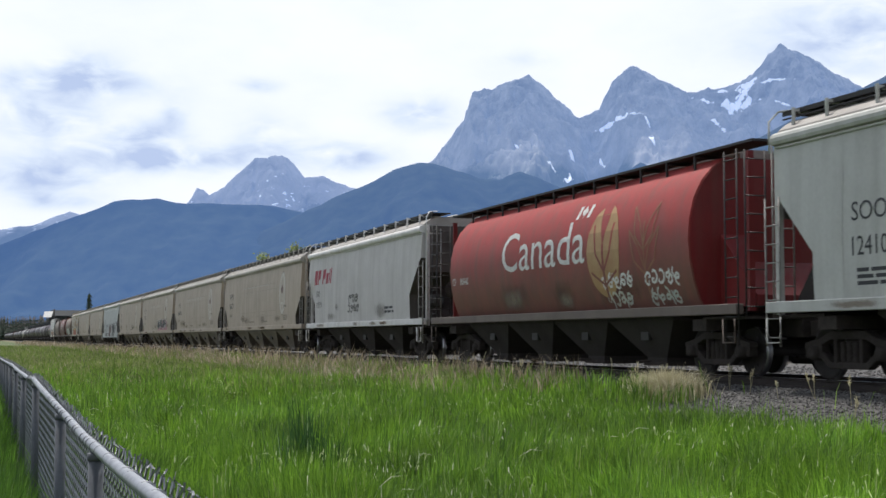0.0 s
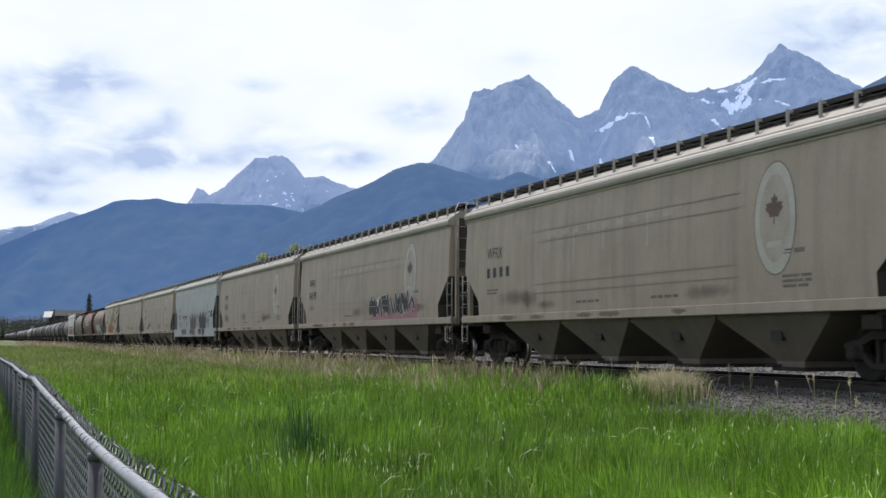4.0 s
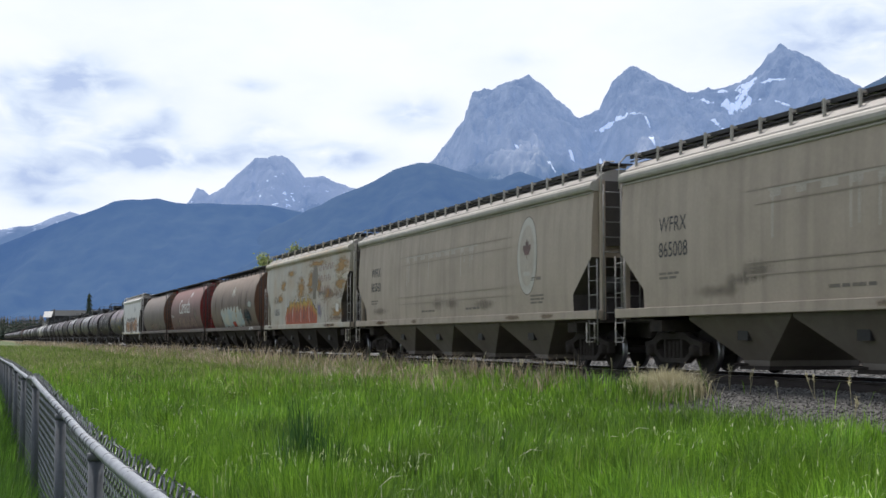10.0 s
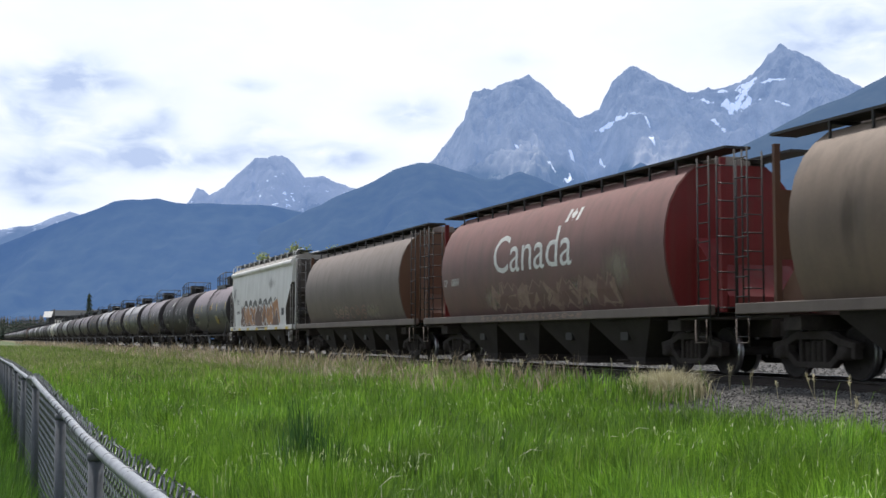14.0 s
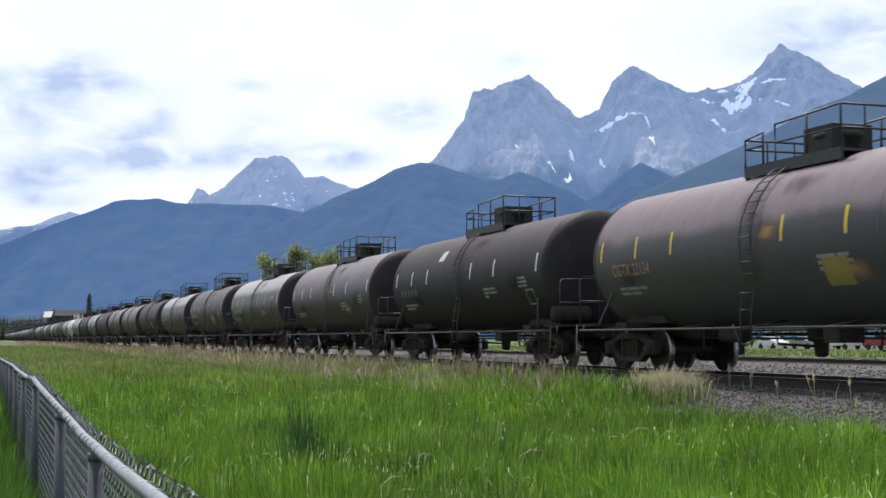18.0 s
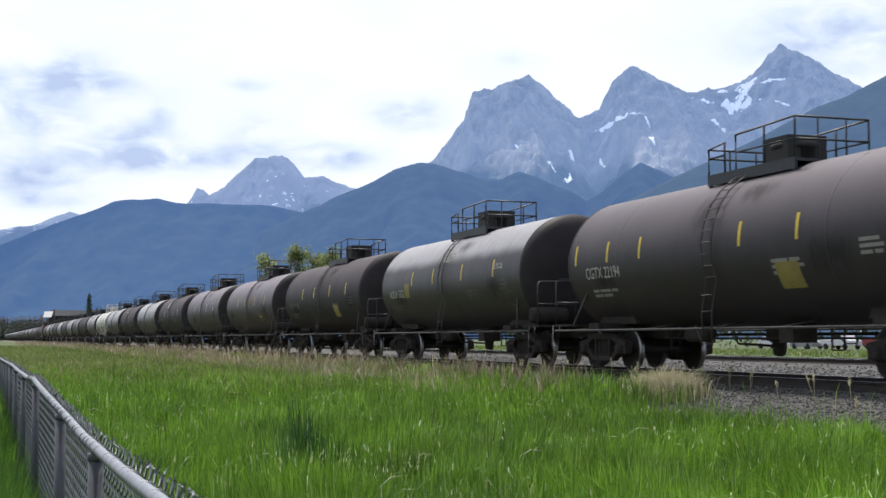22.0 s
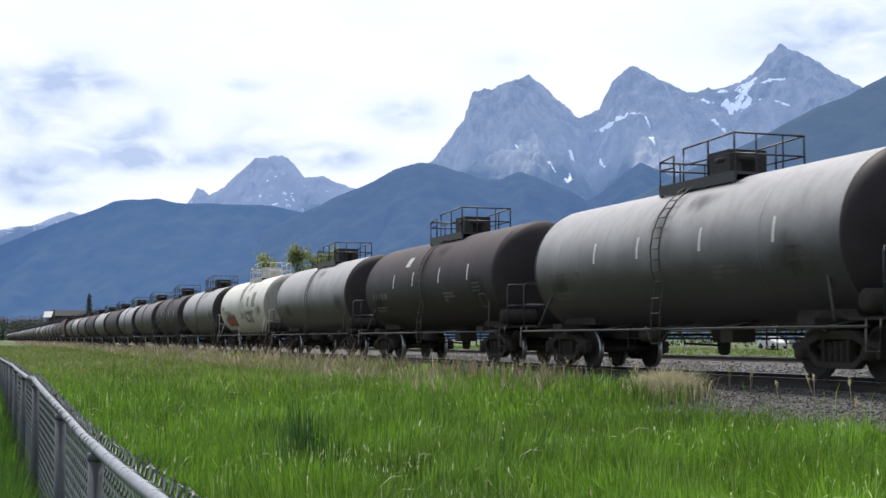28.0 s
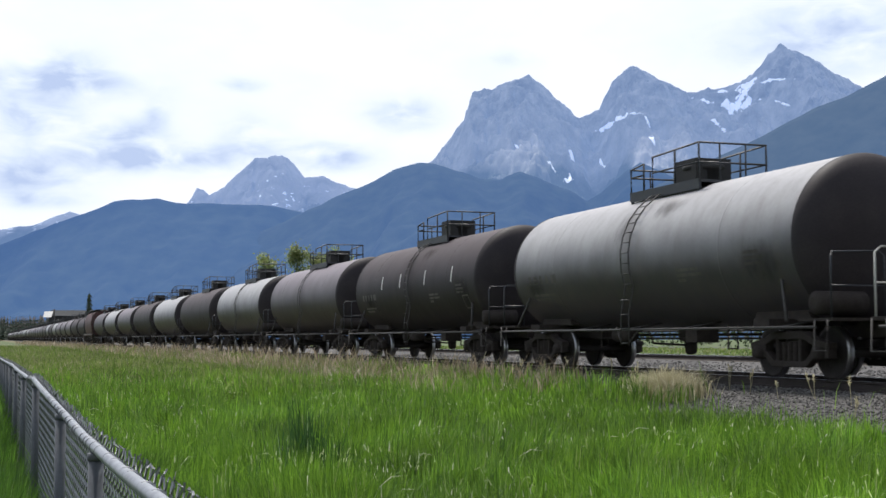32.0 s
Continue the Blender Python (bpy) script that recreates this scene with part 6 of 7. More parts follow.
P = {}
P["soo_grey"] = paint("pale_grey_green_paint", (0.50, 0.505, 0.47), (0.43, 0.43, 0.395), streak=0.22)
P["red"] = paint("faded_red_paint", (0.215, 0.085, 0.066), (0.150, 0.075, 0.058), streak=0.45, wear_and_light=((0.36, 0.050, 0.045), 1.75, 1.5, 0.9))
# the side red darkened for the ends, shade painted in
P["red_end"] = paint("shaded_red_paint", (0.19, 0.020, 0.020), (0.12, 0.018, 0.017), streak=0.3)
P["cp_grey"] = paint("light_grey_paint", (0.555, 0.532, 0.515), (0.47, 0.45, 0.435), streak=0.2)
P["beige"] = paint("beige_grey_paint", (0.45, 0.373, 0.292), (0.38, 0.315, 0.245), streak=0.25, amount=0.7)
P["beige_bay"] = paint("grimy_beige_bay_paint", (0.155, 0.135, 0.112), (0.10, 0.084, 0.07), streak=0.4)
P["beige_roof"] = paint("beige_grey_roof_paint", (0.44, 0.415, 0.37), (0.35, 0.325, 0.285), streak=0.1)
P["roof_dust"] = paint("dusty_roof_paint", (0.38, 0.355, 0.325), (0.26, 0.235, 0.212), streak=0.1)
P["sage"] = paint("pale_sage_paint", (0.475, 0.488, 0.48), (0.41, 0.42, 0.405), streak=0.2)
P["rusty_white"] = paint("rust_stained_white_paint", (0.50, 0.47, 0.40), (0.40, 0.27, 0.14), streak=0.2, amount=0.55)
P["brown"] = paint("dusty_brown_paint", (0.175, 0.125, 0.092), (0.13, 0.095, 0.072), streak=0.5, wear_and_light=((0.245, 0.190, 0.150), 2.5, 1.3, 0.9))
P["brown_end"] = paint("rusty_brown_end", (0.15, 0.075, 0.045), (0.11, 0.06, 0.04), streak=0.2)
P["dull_red"] = paint("dusty_dull_red_paint", (0.165, 0.092, 0.082), (0.125, 0.075, 0.068), streak=0.45, wear_and_light=((0.235, 0.125, 0.112), 2.1, 1.3, 0.9))
P["taupe"] = paint("dusty_taupe_paint", (0.155, 0.122, 0.104), (0.115, 0.092, 0.080), streak=0.45, wear_and_light=((0.235, 0.195, 0.172), 2.2, 1.4, 0.9))
P["white"] = paint("chalky_white_paint", (0.72, 0.705, 0.685), (0.63, 0.61, 0.585), streak=0.18)
P["pale_end"] = surface("grimy_pale_end", (0.30, 0.285, 0.255), 0.7, second=(0.19, 0.175, 0.155), scale=1.2, amount=0.8, streak=0.3)
P["maroon_car"] = paint("dark_maroon_paint", (0.085, 0.034, 0.034), (0.06, 0.028, 0.028), streak=0.3)
P["beige_line"] = surface("creased_beige_paint", (0.33, 0.28, 0.222), 0.6, second=(0.29, 0.245, 0.19), scale=2)
P["wheat"] = surface("faded_wheat_emblem", (0.42, 0.27, 0.12), 0.6, second=(0.34, 0.16, 0.08), scale=2, amount=0.6)
P["emblem"] = surface("faded_white_emblem", (0.56, 0.53, 0.47), 0.6, second=(0.45, 0.42, 0.36), scale=2, amount=0.7)
P["leaf_dark"] = surface("darkened_maple_leaf", (0.13, 0.085, 0.075), 0.6, second=(0.22, 0.10, 0.09), scale=3)
P["leaf_red"] = surface("faded_maple_leaf", (0.30, 0.05, 0.06), 0.6, scale=3)
P["ghost"] = surface("painted_out_lettering", (0.50, 0.445, 0.37), 0.6, second=(0.43, 0.37, 0.295), scale=3, amount=0.9, streak=0.2)
P["maroon"] = surface("faded_maroon_lettering", (0.23, 0.14, 0.12), 0.6, second=(0.36, 0.28, 0.24), scale=3)
P["shield"] = surface("faded_dark_mark", (0.17, 0.15, 0.125), 0.7, second=(0.25, 0.21, 0.16), scale=3, amount=0.9)
P["smear"] = surface("pale_smeared_spray", (0.27, 0.19, 0.15), 0.7, second=(0.20, 0.12, 0.10), scale=2.5, amount=0.9)
P["dim"] = surface("dusty_old_print", (0.105, 0.095, 0.085), 0.6, second=(0.07, 0.063, 0.058), scale=3, amount=0.8)
P["spray_patch"] = surface("grey_overpaint", (0.30, 0.28, 0.25), 0.6, second=(0.22, 0.20, 0.18), scale=3, amount=0.7)
P["maroon_ink"] = surface("maroon_ink", (0.16, 0.075, 0.075), 0.7, second=(0.22, 0.12, 0.11), scale=3)
P["crimson"] = surface("crimson_lettering", (0.36, 0.035, 0.06), 0.6, second=(0.28, 0.05, 0.07), scale=3)
P["spray_red"] = surface("orange_red_spray", (0.45, 0.10, 0.04), 0.6, second=(0.33, 0.07, 0.04), scale=2)
P["spray_orange"] = surface("orange_spray", (0.52, 0.20, 0.04), 0.6, second=(0.42, 0.12, 0.03), scale=2)
P["spray_yellow"] = surface("yellow_spray", (0.55, 0.38, 0.05), 0.6, second=(0.45, 0.2, 0.05), scale=2)
P["spray_blue"] = surface("pale_blue_spray", (0.36, 0.47, 0.50), 0.6, second=(0.50, 0.50, 0.44), scale=1.5, amount=0.9)
P["spray_pale"] = surface("cream_spray", (0.55, 0.54, 0.46), 0.6, second=(0.40, 0.46, 0.44), scale=1.5, amount=0.8)
P["spray_tan"] = surface("tan_spray", (0.42, 0.20, 0.08), 0.6, second=(0.30, 0.13, 0.07), scale=1.5)
P["spray_brown"] = surface("brown_spray", (0.16, 0.085, 0.06), 0.6, second=(0.12, 0.07, 0.05), scale=1.5)
P["patch_brown"] = surface("dull_brown_overpaint", (0.125, 0.082, 0.074), 0.7, second=(0.19, 0.14, 0.125), scale=1.6, amount=0.8)
P["spray_grey"] = surface("grey_spray", (0.12, 0.115, 0.11), 0.7, second=(0.2, 0.2, 0.19), scale=2)
P["spray_pink"] = surface("pink_spray", (0.45, 0.22, 0.24), 0.6, second=(0.3, 0.15, 0.2), scale=2)


P["rust"] = stain("rust_stain", (0.46, 0.285, 0.13), 0.85, 1.8, (0.8, 1, 3.6), 0.9)
P["sill_rust"] = stain("sill_rust", (0.25, 0.17, 0.115), 0.5, 5.0, (1, 1, 1.5), 0.5)
P["grime"] = stain("dark_grime", (0.12, 0.10, 0.085), 0.36, 1.6, (2.2, 1, 0.5), 0.8)
P["tank_soot"] = stain("tank_soot", (0.045, 0.040, 0.037), 0.36, 1.7, (1.8, 1, 0.8), 0.8)
P["dust"] = stain("pale_dust", (0.36, 0.31, 0.25), 0.6, 1.8, (2.0, 1, 0.6), 0.8)
P["teal"] = stain("dark_teal_overspray", (0.045, 0.065, 0.075), 0.9, 2.0, edge=0.6)
P["old_red"] = stain("red_overspray", (0.42, 0.085, 0.05), 0.95, 2.5, edge=0.4)
P["lilac"] = stain("lilac_overspray", (0.33, 0.30, 0.42), 0.6, 2.0, edge=0.7)
P["pale_spray"] = stain("pale_overspray", (0.48, 0.50, 0.46), 0.9, 2.4, edge=0.35)
P["ochre"] = surface("ochre_spray", (0.40, 0.30, 0.12), 0.7, second=(0.3, 0.2, 0.08), scale=2)
P["gold_line"] = surface("dull_gold_line", (0.30, 0.15, 0.085), 0.7, second=(0.24, 0.09, 0.06), scale=2)


def seams(car, sec, half, material, step):
    """Upright weld seams of the side sheets."""
    n = int(2 * (half - 2.2) / step)
    for i in range(n + 1):
        x = -(half - 2.2) + 2 * (half - 2.2) * i / n
        part("weld_seam", lay_on(boxes_of([(x - 0.012, 1.3, 0.024, 2.66)]), 0, 0, sec, 0.006, 0.25), material, car)


def beige_hopper(length, number, emblem=True, plain=False):
    car, sec, half = hopper("hopper_car", "long beige-grey covered hopper with four bays and an oval emblem", length, "flat", P["beige"], P["beige_roof"])
    # pressed lines along the side: two high, two low
    for z, a, b in ((3.30, 5.2, 5.1), (3.04, 5.5, 5.1), (2.02, 5.2, 5.3), (1.80, 5.2, 5.2)):
        part("side_rib", lay_on(boxes_of([(-half + a, z, 2 * half - a - b, 0.016)]), 0, 0, sec, 0.016), P["beige"], car, "shallow pressed line along the side")
        # a darker strip below each line paints in its shade
        part("side_rib_shade", lay_on(boxes_of([(-half + a, z - 0.022, 2 * half - a - b, 0.016)]), 0, 0, sec, 0.008), P["beige_line"], car)
    words(car, "WFRX", -half + 2.0, 2.80, 0.30, sec, M["ink"], stretch=0.9)
    if number:
        words(car, number, -half + 2.0, 2.30, 0.30, sec, M["ink"], stretch=0.9)
    else:
        bars(car, -half + 2.0, 2.30, ((0.22,) * 4,), 0.26, sec, M["ink"])
    bars(car, -half + 2.0, 1.95, ((0.3, 0.2, 0.2), (0.35, 0.3)), 0.05, sec, P["shield"])
    bars(car, half - 8.5, 1.5, ((0.25, 0.2, 0.3, 0.2),), 0.06, sec, P["shield"])
    bars(car, -half + 7.6, 1.5, ((0.3, 0.2, 0.35, 0.2),), 0.06, sec, P["shield"])
    bars(car, half - 3.9, 2.12, ((0.4, 0.3),), 0.08, sec, P["shield"])
    bars(car, half - 3.8, 1.72, ((0.5, 0.3), (0.6, 0.2), (0.4, 0.3)), 0.05, sec, P["shield"])
    # lettering long painted out, as pale ghosts with drips
    rnd = random.Random(len(TRAIN))
    patches(car, [(rnd.uniform(-half + 1.5, half - 4), rnd.uniform(1.3, 1.6), rnd.uniform(1.5, 3.0), rnd.uniform(0.3, 0.7)) for q in range(4)], sec, P["grime"], "grime_patch", "faint grimy smear", 0.0022)
    rows = [(-half + 5.9, 3.24, 6.6, 0.05)]
    for i in range(0 if plain else 9):
        x = -half + 6.0 + i * 0.72 + rnd.uniform(-0.05, 0.05)
        rows.append((x, 3.12, rnd.uniform(0.28, 0.5), 0.18))
        for q in range(rnd.choice((0, 1, 2))):
            rows.append((x + 0.2 * q + rnd.uniform(0, 0.1), 3.12 - rnd.uniform(0.2, 0.75), rnd.uniform(0.05, 0.10), 0.75))
    rows = [(a, b, c, min(d, 3.13 - b) if c < 0.11 else d) for a, b, c, d in rows]
    part("ghost_lettering", lay_on(boxes_of(rows), 0, 0, sec, 0.004), P["ghost"], car, "painted-out lettering, pale and dripped")
    if emblem:
        cx, cz = half - 4.0, 2.75
        mark(car, "emblem", oval(cx, cz, 0.62, 0.96), sec, P["emblem"], 0.005, "faded oval emblem")
        ring = oval(cx, cz, 0.46, 0.76)
        mark(car, "emblem_field", ring, sec, P["ghost"], 0.009)
        mark(car, "emblem_rim", oval(cx, cz, 0.645, 0.985), sec, P["shield"], 0.003, "thin dark rim of the emblem")
        mark(car, "emblem_leaf", leaf_shape(cx, cz + 0.15, 0.28), sec, P["leaf_dark"], 0.013, "small dark faded maple leaf")
        mark(car, "emblem_band", [(cx - 0.24, cz - 0.5), (cx + 0.24, cz - 0.5), (cx + 0.2, cz - 0.4), (cx - 0.2, cz - 0.4)], sec, P["emblem"], 0.013)
    return car, sec, half


def round_hopper(length, label, side, end):
    car, sec, half = hopper("hopper_car", label, length, "round", side, P["taupe"], inner=end)
    return car, sec, half


def flag_marks(car, sec, x):
    for a in (0.0, 0.58):
        mark(car, "flag_mark", [(x + a, 3.42), (x + a + 0.14, 3.42), (x + a + 0.19, 3.72), (x + a + 0.05, 3.72)], sec, M["white"], 0.008)
    mark(car, "flag_mark", leaf_shape(x + 0.38, 3.57, 0.16), sec, M["white"], 0.008)


def wheat_emblem(car, sec, x, z, solid):
    """Two wheat ears: one a filled oval with stem and ribs left open, one drawn in outline."""
    def stroke(a, b, w, material, off):
        dx, dz = b[0] - a[0], b[1] - a[1]
        ln = math.hypot(dx, dz)
        nx, nz = -dz / ln * w, dx / ln * w
        mark(car, "wheat_emblem", [(a[0] + nx, a[1] + nz), (a[0] - nx, a[1] - nz), (b[0] - nx, b[1] - nz), (b[0] + nx, b[1] + nz)], sec, material, off)
    if solid:
        mark(car, "wheat_emblem", oval(x, z, 0.80, 1.02), sec, P["wheat"], 0.006, "faded wheat ear emblem")
        mark(car, "wheat_emblem", [(x, z + 0.1), (x + 0.2, z + 0.7), (x + 0.22, z + 1.05), (x - 0.22, z + 1.05), (x - 0.2, z + 0.7)], sec, P["red"], 0.010)
        stroke((x, z - 1.1), (x, z + 0.15), 0.05, P["red"], 0.010)
        for s in (-1, 1):
            stroke((x, z - 0.45), (x + s * 0.34, z - 0.05), 0.035, P["red"], 0.010)
            stroke((x + s * 0.34, z - 0.05), (x + s * 0.48, z + 0.6), 0.035, P["red"], 0.010)
            stroke((x, z - 0.75), (x + s * 0.62, z - 0.45), 0.03, P["red"], 0.010)
    else:
        stroke((x, z - 1.1), (x, z + 0.5), 0.025, P["gold_line"], 0.007)
        for s in (-1, 1):
            for z0, k in ((z - 0.6, 0.9), (z - 0.1, 0.75)):
                pts = [(x, z0), (x + s * 0.5 * k, z0 + 0.3), (x + s * 0.72 * k, z0 + 0.95), (x + s * 0.28 * k, z0 + 0.6), (x, z0 + 0.12)]
                for a, b in zip(pts, pts[1:]):
                    stroke(a, b, 0.022, P["gold_line"], 0.007)


def place(car, t0, t1):
    """t0, t1: the seconds at which its two couplings pass the line abreast of the lens."""
    TRAIN.append((car, 4.45 - SPEED * (t0 + t1) / 2))


def build_hoppers():
    C = [0.55, 1.645, 2.85, 3.945, 5.30, 6.67, 8.04, 9.41, 10.67, 12.03, 13.42, 14.53, 15.71, 16.90, 18.07, 19.155]
    size = [SPEED * (b - a) for a, b in zip(C, C[1:])]
    # pale grey hopper that leaves the view first
    car, sec, half = hopper("hopper_car", "pale grey-green covered hopper with black stencilled marks", size[0], "flow", P["soo_grey"], P["soo_grey"], 3)
    words(car, "SOO", -half + 2.45, 2.52, 0.30, sec, M["ink"])
    words(car, "124109", -half + 2.45, 1.98, 0.30, sec, M["ink"], stretch=0.9)
    bars(car, -half + 2.55, 1.72, ((0.3, 0.5), (0.4, 0.35), (0.5, 0.2)), 0.06, sec, M["ink"])
    seams(car, sec, half, P["soo_grey"], 2.4)
    place(car, C[0], C[1])
    # red cylindrical hopper
    car, sec, half = round_hopper(size[1], "faded red cylindrical hopper with white lettering and a wheat emblem", P["red"], P["red_end"])
    words(car, "Canada", -half + 5.8, 2.40, 1.0, sec, M["white"], 0.008, 1.2, "large white word on the side")
    flag_marks(car, sec, -half + 10.1)
    wheat_emblem(car, sec, -half + 11.75, 2.6, True)
    wheat_emblem(car, sec, -half + 13.65, 2.6, False)
    words(car, "CP", -half + 1.95, 2.2, 0.2, sec, M["white"], stretch=0.8)
    words(car, "606440", -half + 2.55, 2.2, 0.2, sec, M["white"], stretch=0.8)
    for x, seed in ((half - 5.7, 3), (half - 3.7, 4)):
        scrawl(car, x, x + 1.5, 1.75, 2.1, sec, M["white"], seed, 5, 0.03, "white sprayed tag")
        scrawl(car, x + 0.1, x + 1.3, 1.36, 1.72, sec, P["spray_pale"], seed + 10, 4, 0.03)
    patches(car, ((-half + 4.6, 1.28, 3.6, 1.0), (-half + 8.6, 1.28, 1.6, 0.9), (half - 6.4, 1.28, 3.0, 0.9)), sec, P["grime"], "dirt_patch", "dusty overpainted patch")
    patches(car, ((-half + 5.2, 1.28, 2.2, 0.8), (-half + 9.0, 1.28, 1.0, 0.6)), sec, P["dust"], "dust_patch", "pale dusty patch", 0.007)
    place(car, C[1], C[2])
    # light grey hopper with a maroon mark
    car, sec, half = hopper("hopper_car", "light grey covered hopper with faded maroon lettering", size[2], "flow", P["cp_grey"], P["white"], 3)
    for a, w, h, notch in ((0.0, 0.50, 0.58, 1), (0.58, 0.46, 0.58, 2), (1.35, 0.48, 0.58, 2), (1.92, 0.36, 0.42, 0), (2.38, 0.13, 0.56, 0), (2.62, 0.13, 0.60, 0)):
        x, z = -half + 1.3 + a, 2.86
        pts = [(x, z), (x + w, z), (x + w + 0.22 * h, z + h), (x + 0.22 * h, z + h)]
        if notch == 1:
            pts = [(x, z), (x + w, z), (x + w + 0.03, z + 0.16), (x + 0.2, z + 0.16), (x + 0.25, z + 0.42), (x + w + 0.08, z + 0.42), (x + w + 0.12, z + h), (x + 0.13, z + h)]
        if notch == 2:
            pts = [(x, z), (x + 0.16, z), (x + 0.2, z + 0.2), (x + w, z + 0.2), (x + w + 0.12, z + h), (x + 0.13, z + h)]
        mark(car, "maroon_mark", pts, sec, P["crimson"], 0.006, "slanting crimson company mark")
    words(car, "SOO", -half + 1.7, 2.38, 0.24, sec, P["spray_grey"], stretch=0.9)
    words(car, "113719", -half + 1.75, 1.92, 0.24, sec, P["spray_grey"], stretch=0.9)
    bars(car, half - 4.2, 1.7, ((0.5, 0.4), (0.3, 0.4, 0.2)), 0.08, sec, M["ink"])
    scrawl(car, -half + 6.7, -half + 8.1, 2.0, 2.4, sec, P["spray_grey"], 15, 3, 0.03)
    scrawl(car, -half + 6.6, -half + 8.2, 1.65, 2.0, sec, P["spray_grey"], 16, 4, 0.03)
    scrawl(car, -half + 0.7, -half + 1.5, 2.4, 3.2, sec, P["emblem"], 17, 4, 0.03)
    patches(car, ((-half + 4.5, 1.7, 0.9, 0.4), (2.0, 1.3, 2.4, 0.7), (-half + 3.0, 1.3, 2.2, 0.5)), sec, P["grime"], "grime_patch", "grimy smear")
    seams(car, sec, half, P["cp_grey"], 2.6)
    place(car, C[2], C[3])
    for i, number in ((3, "865173"), (4, ""), (5, "865198"), (6, "865035")):
        car, sec, half = beige_hopper(size[i], number, plain=i in (3, 6))
        if i == 5:
            mark(car, "graffiti", [(-half + 10.9, 1.35), (-half + 16.4, 1.35), (-half + 16.5, 1.9), (-half + 15.6, 2.2), (-half + 11.4, 1.75)], sec, P["spray_pink"], 0.005, "pink sprayed ground")
            spray_paint(car, -half + 11.2, -half + 16.2, 1.36, 2.3, sec, [M["ink"]], M["ink"], 11, 7, 0.3, M["white"], False)
            spray_paint(car, -half + 10.4, -half + 10.9, 1.6, 2.05, sec, [P["beige"]], P["spray_grey"], 12, 3, 0.2, None, False)
        place(car, C[i], C[i + 1])
    # sage hopper with grey sprayed patches low on the side
    car, sec, half = hopper("hopper_car", "pale sage covered hopper with grey spray along its foot", size[7], "flow", P["sage"], P["sage"], 3, reservoir=P["roof_dust"])
    words(car, "ACFX", -half + 2.35, 2.46, 0.30, sec, M["ink"], stretch=0.95)
    words(car, "98088", -half + 2.35, 2.00, 0.30, sec, M["ink"], stretch=0.95)
    bars(car, -half + 2.5, 1.80, ((0.3, 0.2), (0.25, 0.3)), 0.05, sec, P["spray_grey"])
    k = -half
    rnd = random.Random(9)
    for x0, x1, top, m in ((7.4, 10.1, 2.08, P["patch_brown"]), (11.3, 14.1, 2.16, M["ink"])):
        n = 44
        up = [(k + x0 + (x1 - x0) * i / n, top - 0.05 + 0.16 * math.sin(i * 0.33 + x0) + rnd.uniform(-0.06, 0.14 if i % 3 else 0.28)) for i in range(n + 1)]
        mark(car, "graffiti", [(k + x0 + 0.2, 1.33)] + up + [(k + x1 - 0.15, 1.33)], sec, m, 0.006, "jagged sprayed patch")
    for i, (cx, w, h) in enumerate(((4.25, 0.34, 0.46), (4.8, 0.36, 0.50), (5.4, 0.34, 0.44), (5.95, 0.36, 0.48))):
        tilt = 0.35 - 0.2 * (i % 2)
        for q, (grow, m) in enumerate(((1.0, M["ink"]), (0.82, P["sage"]), (0.34, M["ink"]))):
            mark(car, "graffiti", [(a + tilt * (b - 1.75), b) for a, b in oval(k + cx, 1.78 - 0.06 * q, w * grow * (1 if q < 2 else 0.5), h * grow, 14)], sec, m, 0.005 + 0.003 * q + 0.0012 * (i % 2), "black outlined bubble shape" if q == 0 else "")
    scrawl(car, k + 10.1, k + 11.3, 1.4, 2.35, sec, P["maroon_ink"], 23, 2, 0.034, "maroon looped tag")
    mark(car, "graffiti", brush([(k + 13.9, 2.2), (k + 14.5, 2.25), (k + 14.55, 2.75), (k + 14.8, 2.75), (k + 14.8, 2.3), (k + 15.6, 2.32), (k + 15.75, 2.15), (k + 15.5, 2.05), (k + 15.1, 2.02), (k + 15.2, 1.5), (k + 14.6, 1.42)], 0.045), sec, P["spray_grey"], 0.0075, "grey outlined arrow tag", 0.3)
    scrawl(car, k + 13.9, k + 15.3, 1.55, 2.0, sec, P["spray_grey"], 24, 3, 0.04)
    mark(car, "placard", [(k + 15.9, 2.0), (k + 16.5, 2.0), (k + 16.5, 2.4), (k + 15.9, 2.4)], sec, M["ink"], 0.007, "dark placard")
    patches(car, ((k + 6.9, 1.3, 3.6, 1.2), (k + 11.0, 1.3, 3.6, 1.3), (k + 2.0, 1.3, 2.0, 0.6)), sec, P["grime"], "grime_patch", "grimy smear")
    bm = fresh()
    box(bm, -half + 0.35, half - 0.6, -1.615, -1.601, 0.84, 1.33)
    skirt = part("side_skirt", bm, P["sage"], car, "deep pale side skirt under the wall")
    for x0, x1, m in ((4.0, 6.2, P["spray_grey"]), (7.7, 10.0, P["patch_brown"]), (11.4, 12.6, M["ink"]), (12.9, 13.9, M["ink"])):
        n = 18
        low = [(k + x0 + (x1 - x0) * i / n, 0.98 + 0.10 * math.cos(i * 0.9) + rnd.uniform(-0.04, 0.04)) for i in range(n + 1)]
        mark(car, "graffiti", low + [(k + x1, 1.32), (k + x0, 1.32)], lambda z: 1.615, m, 0.004, "spray that runs down on the skirt")
    for z in (3.70, 3.79, 3.88):
        part("side_rib", lay_on(boxes_of([(-half + 0.5, z, 2 * half - 1.0, 0.035)]), 0, 0, sec, 0.016), P["white"], car, "pale pressed rib under the eave")
    seams(car, sec, half, P["sage"], 2.6)
    place(car, C[7], C[8])
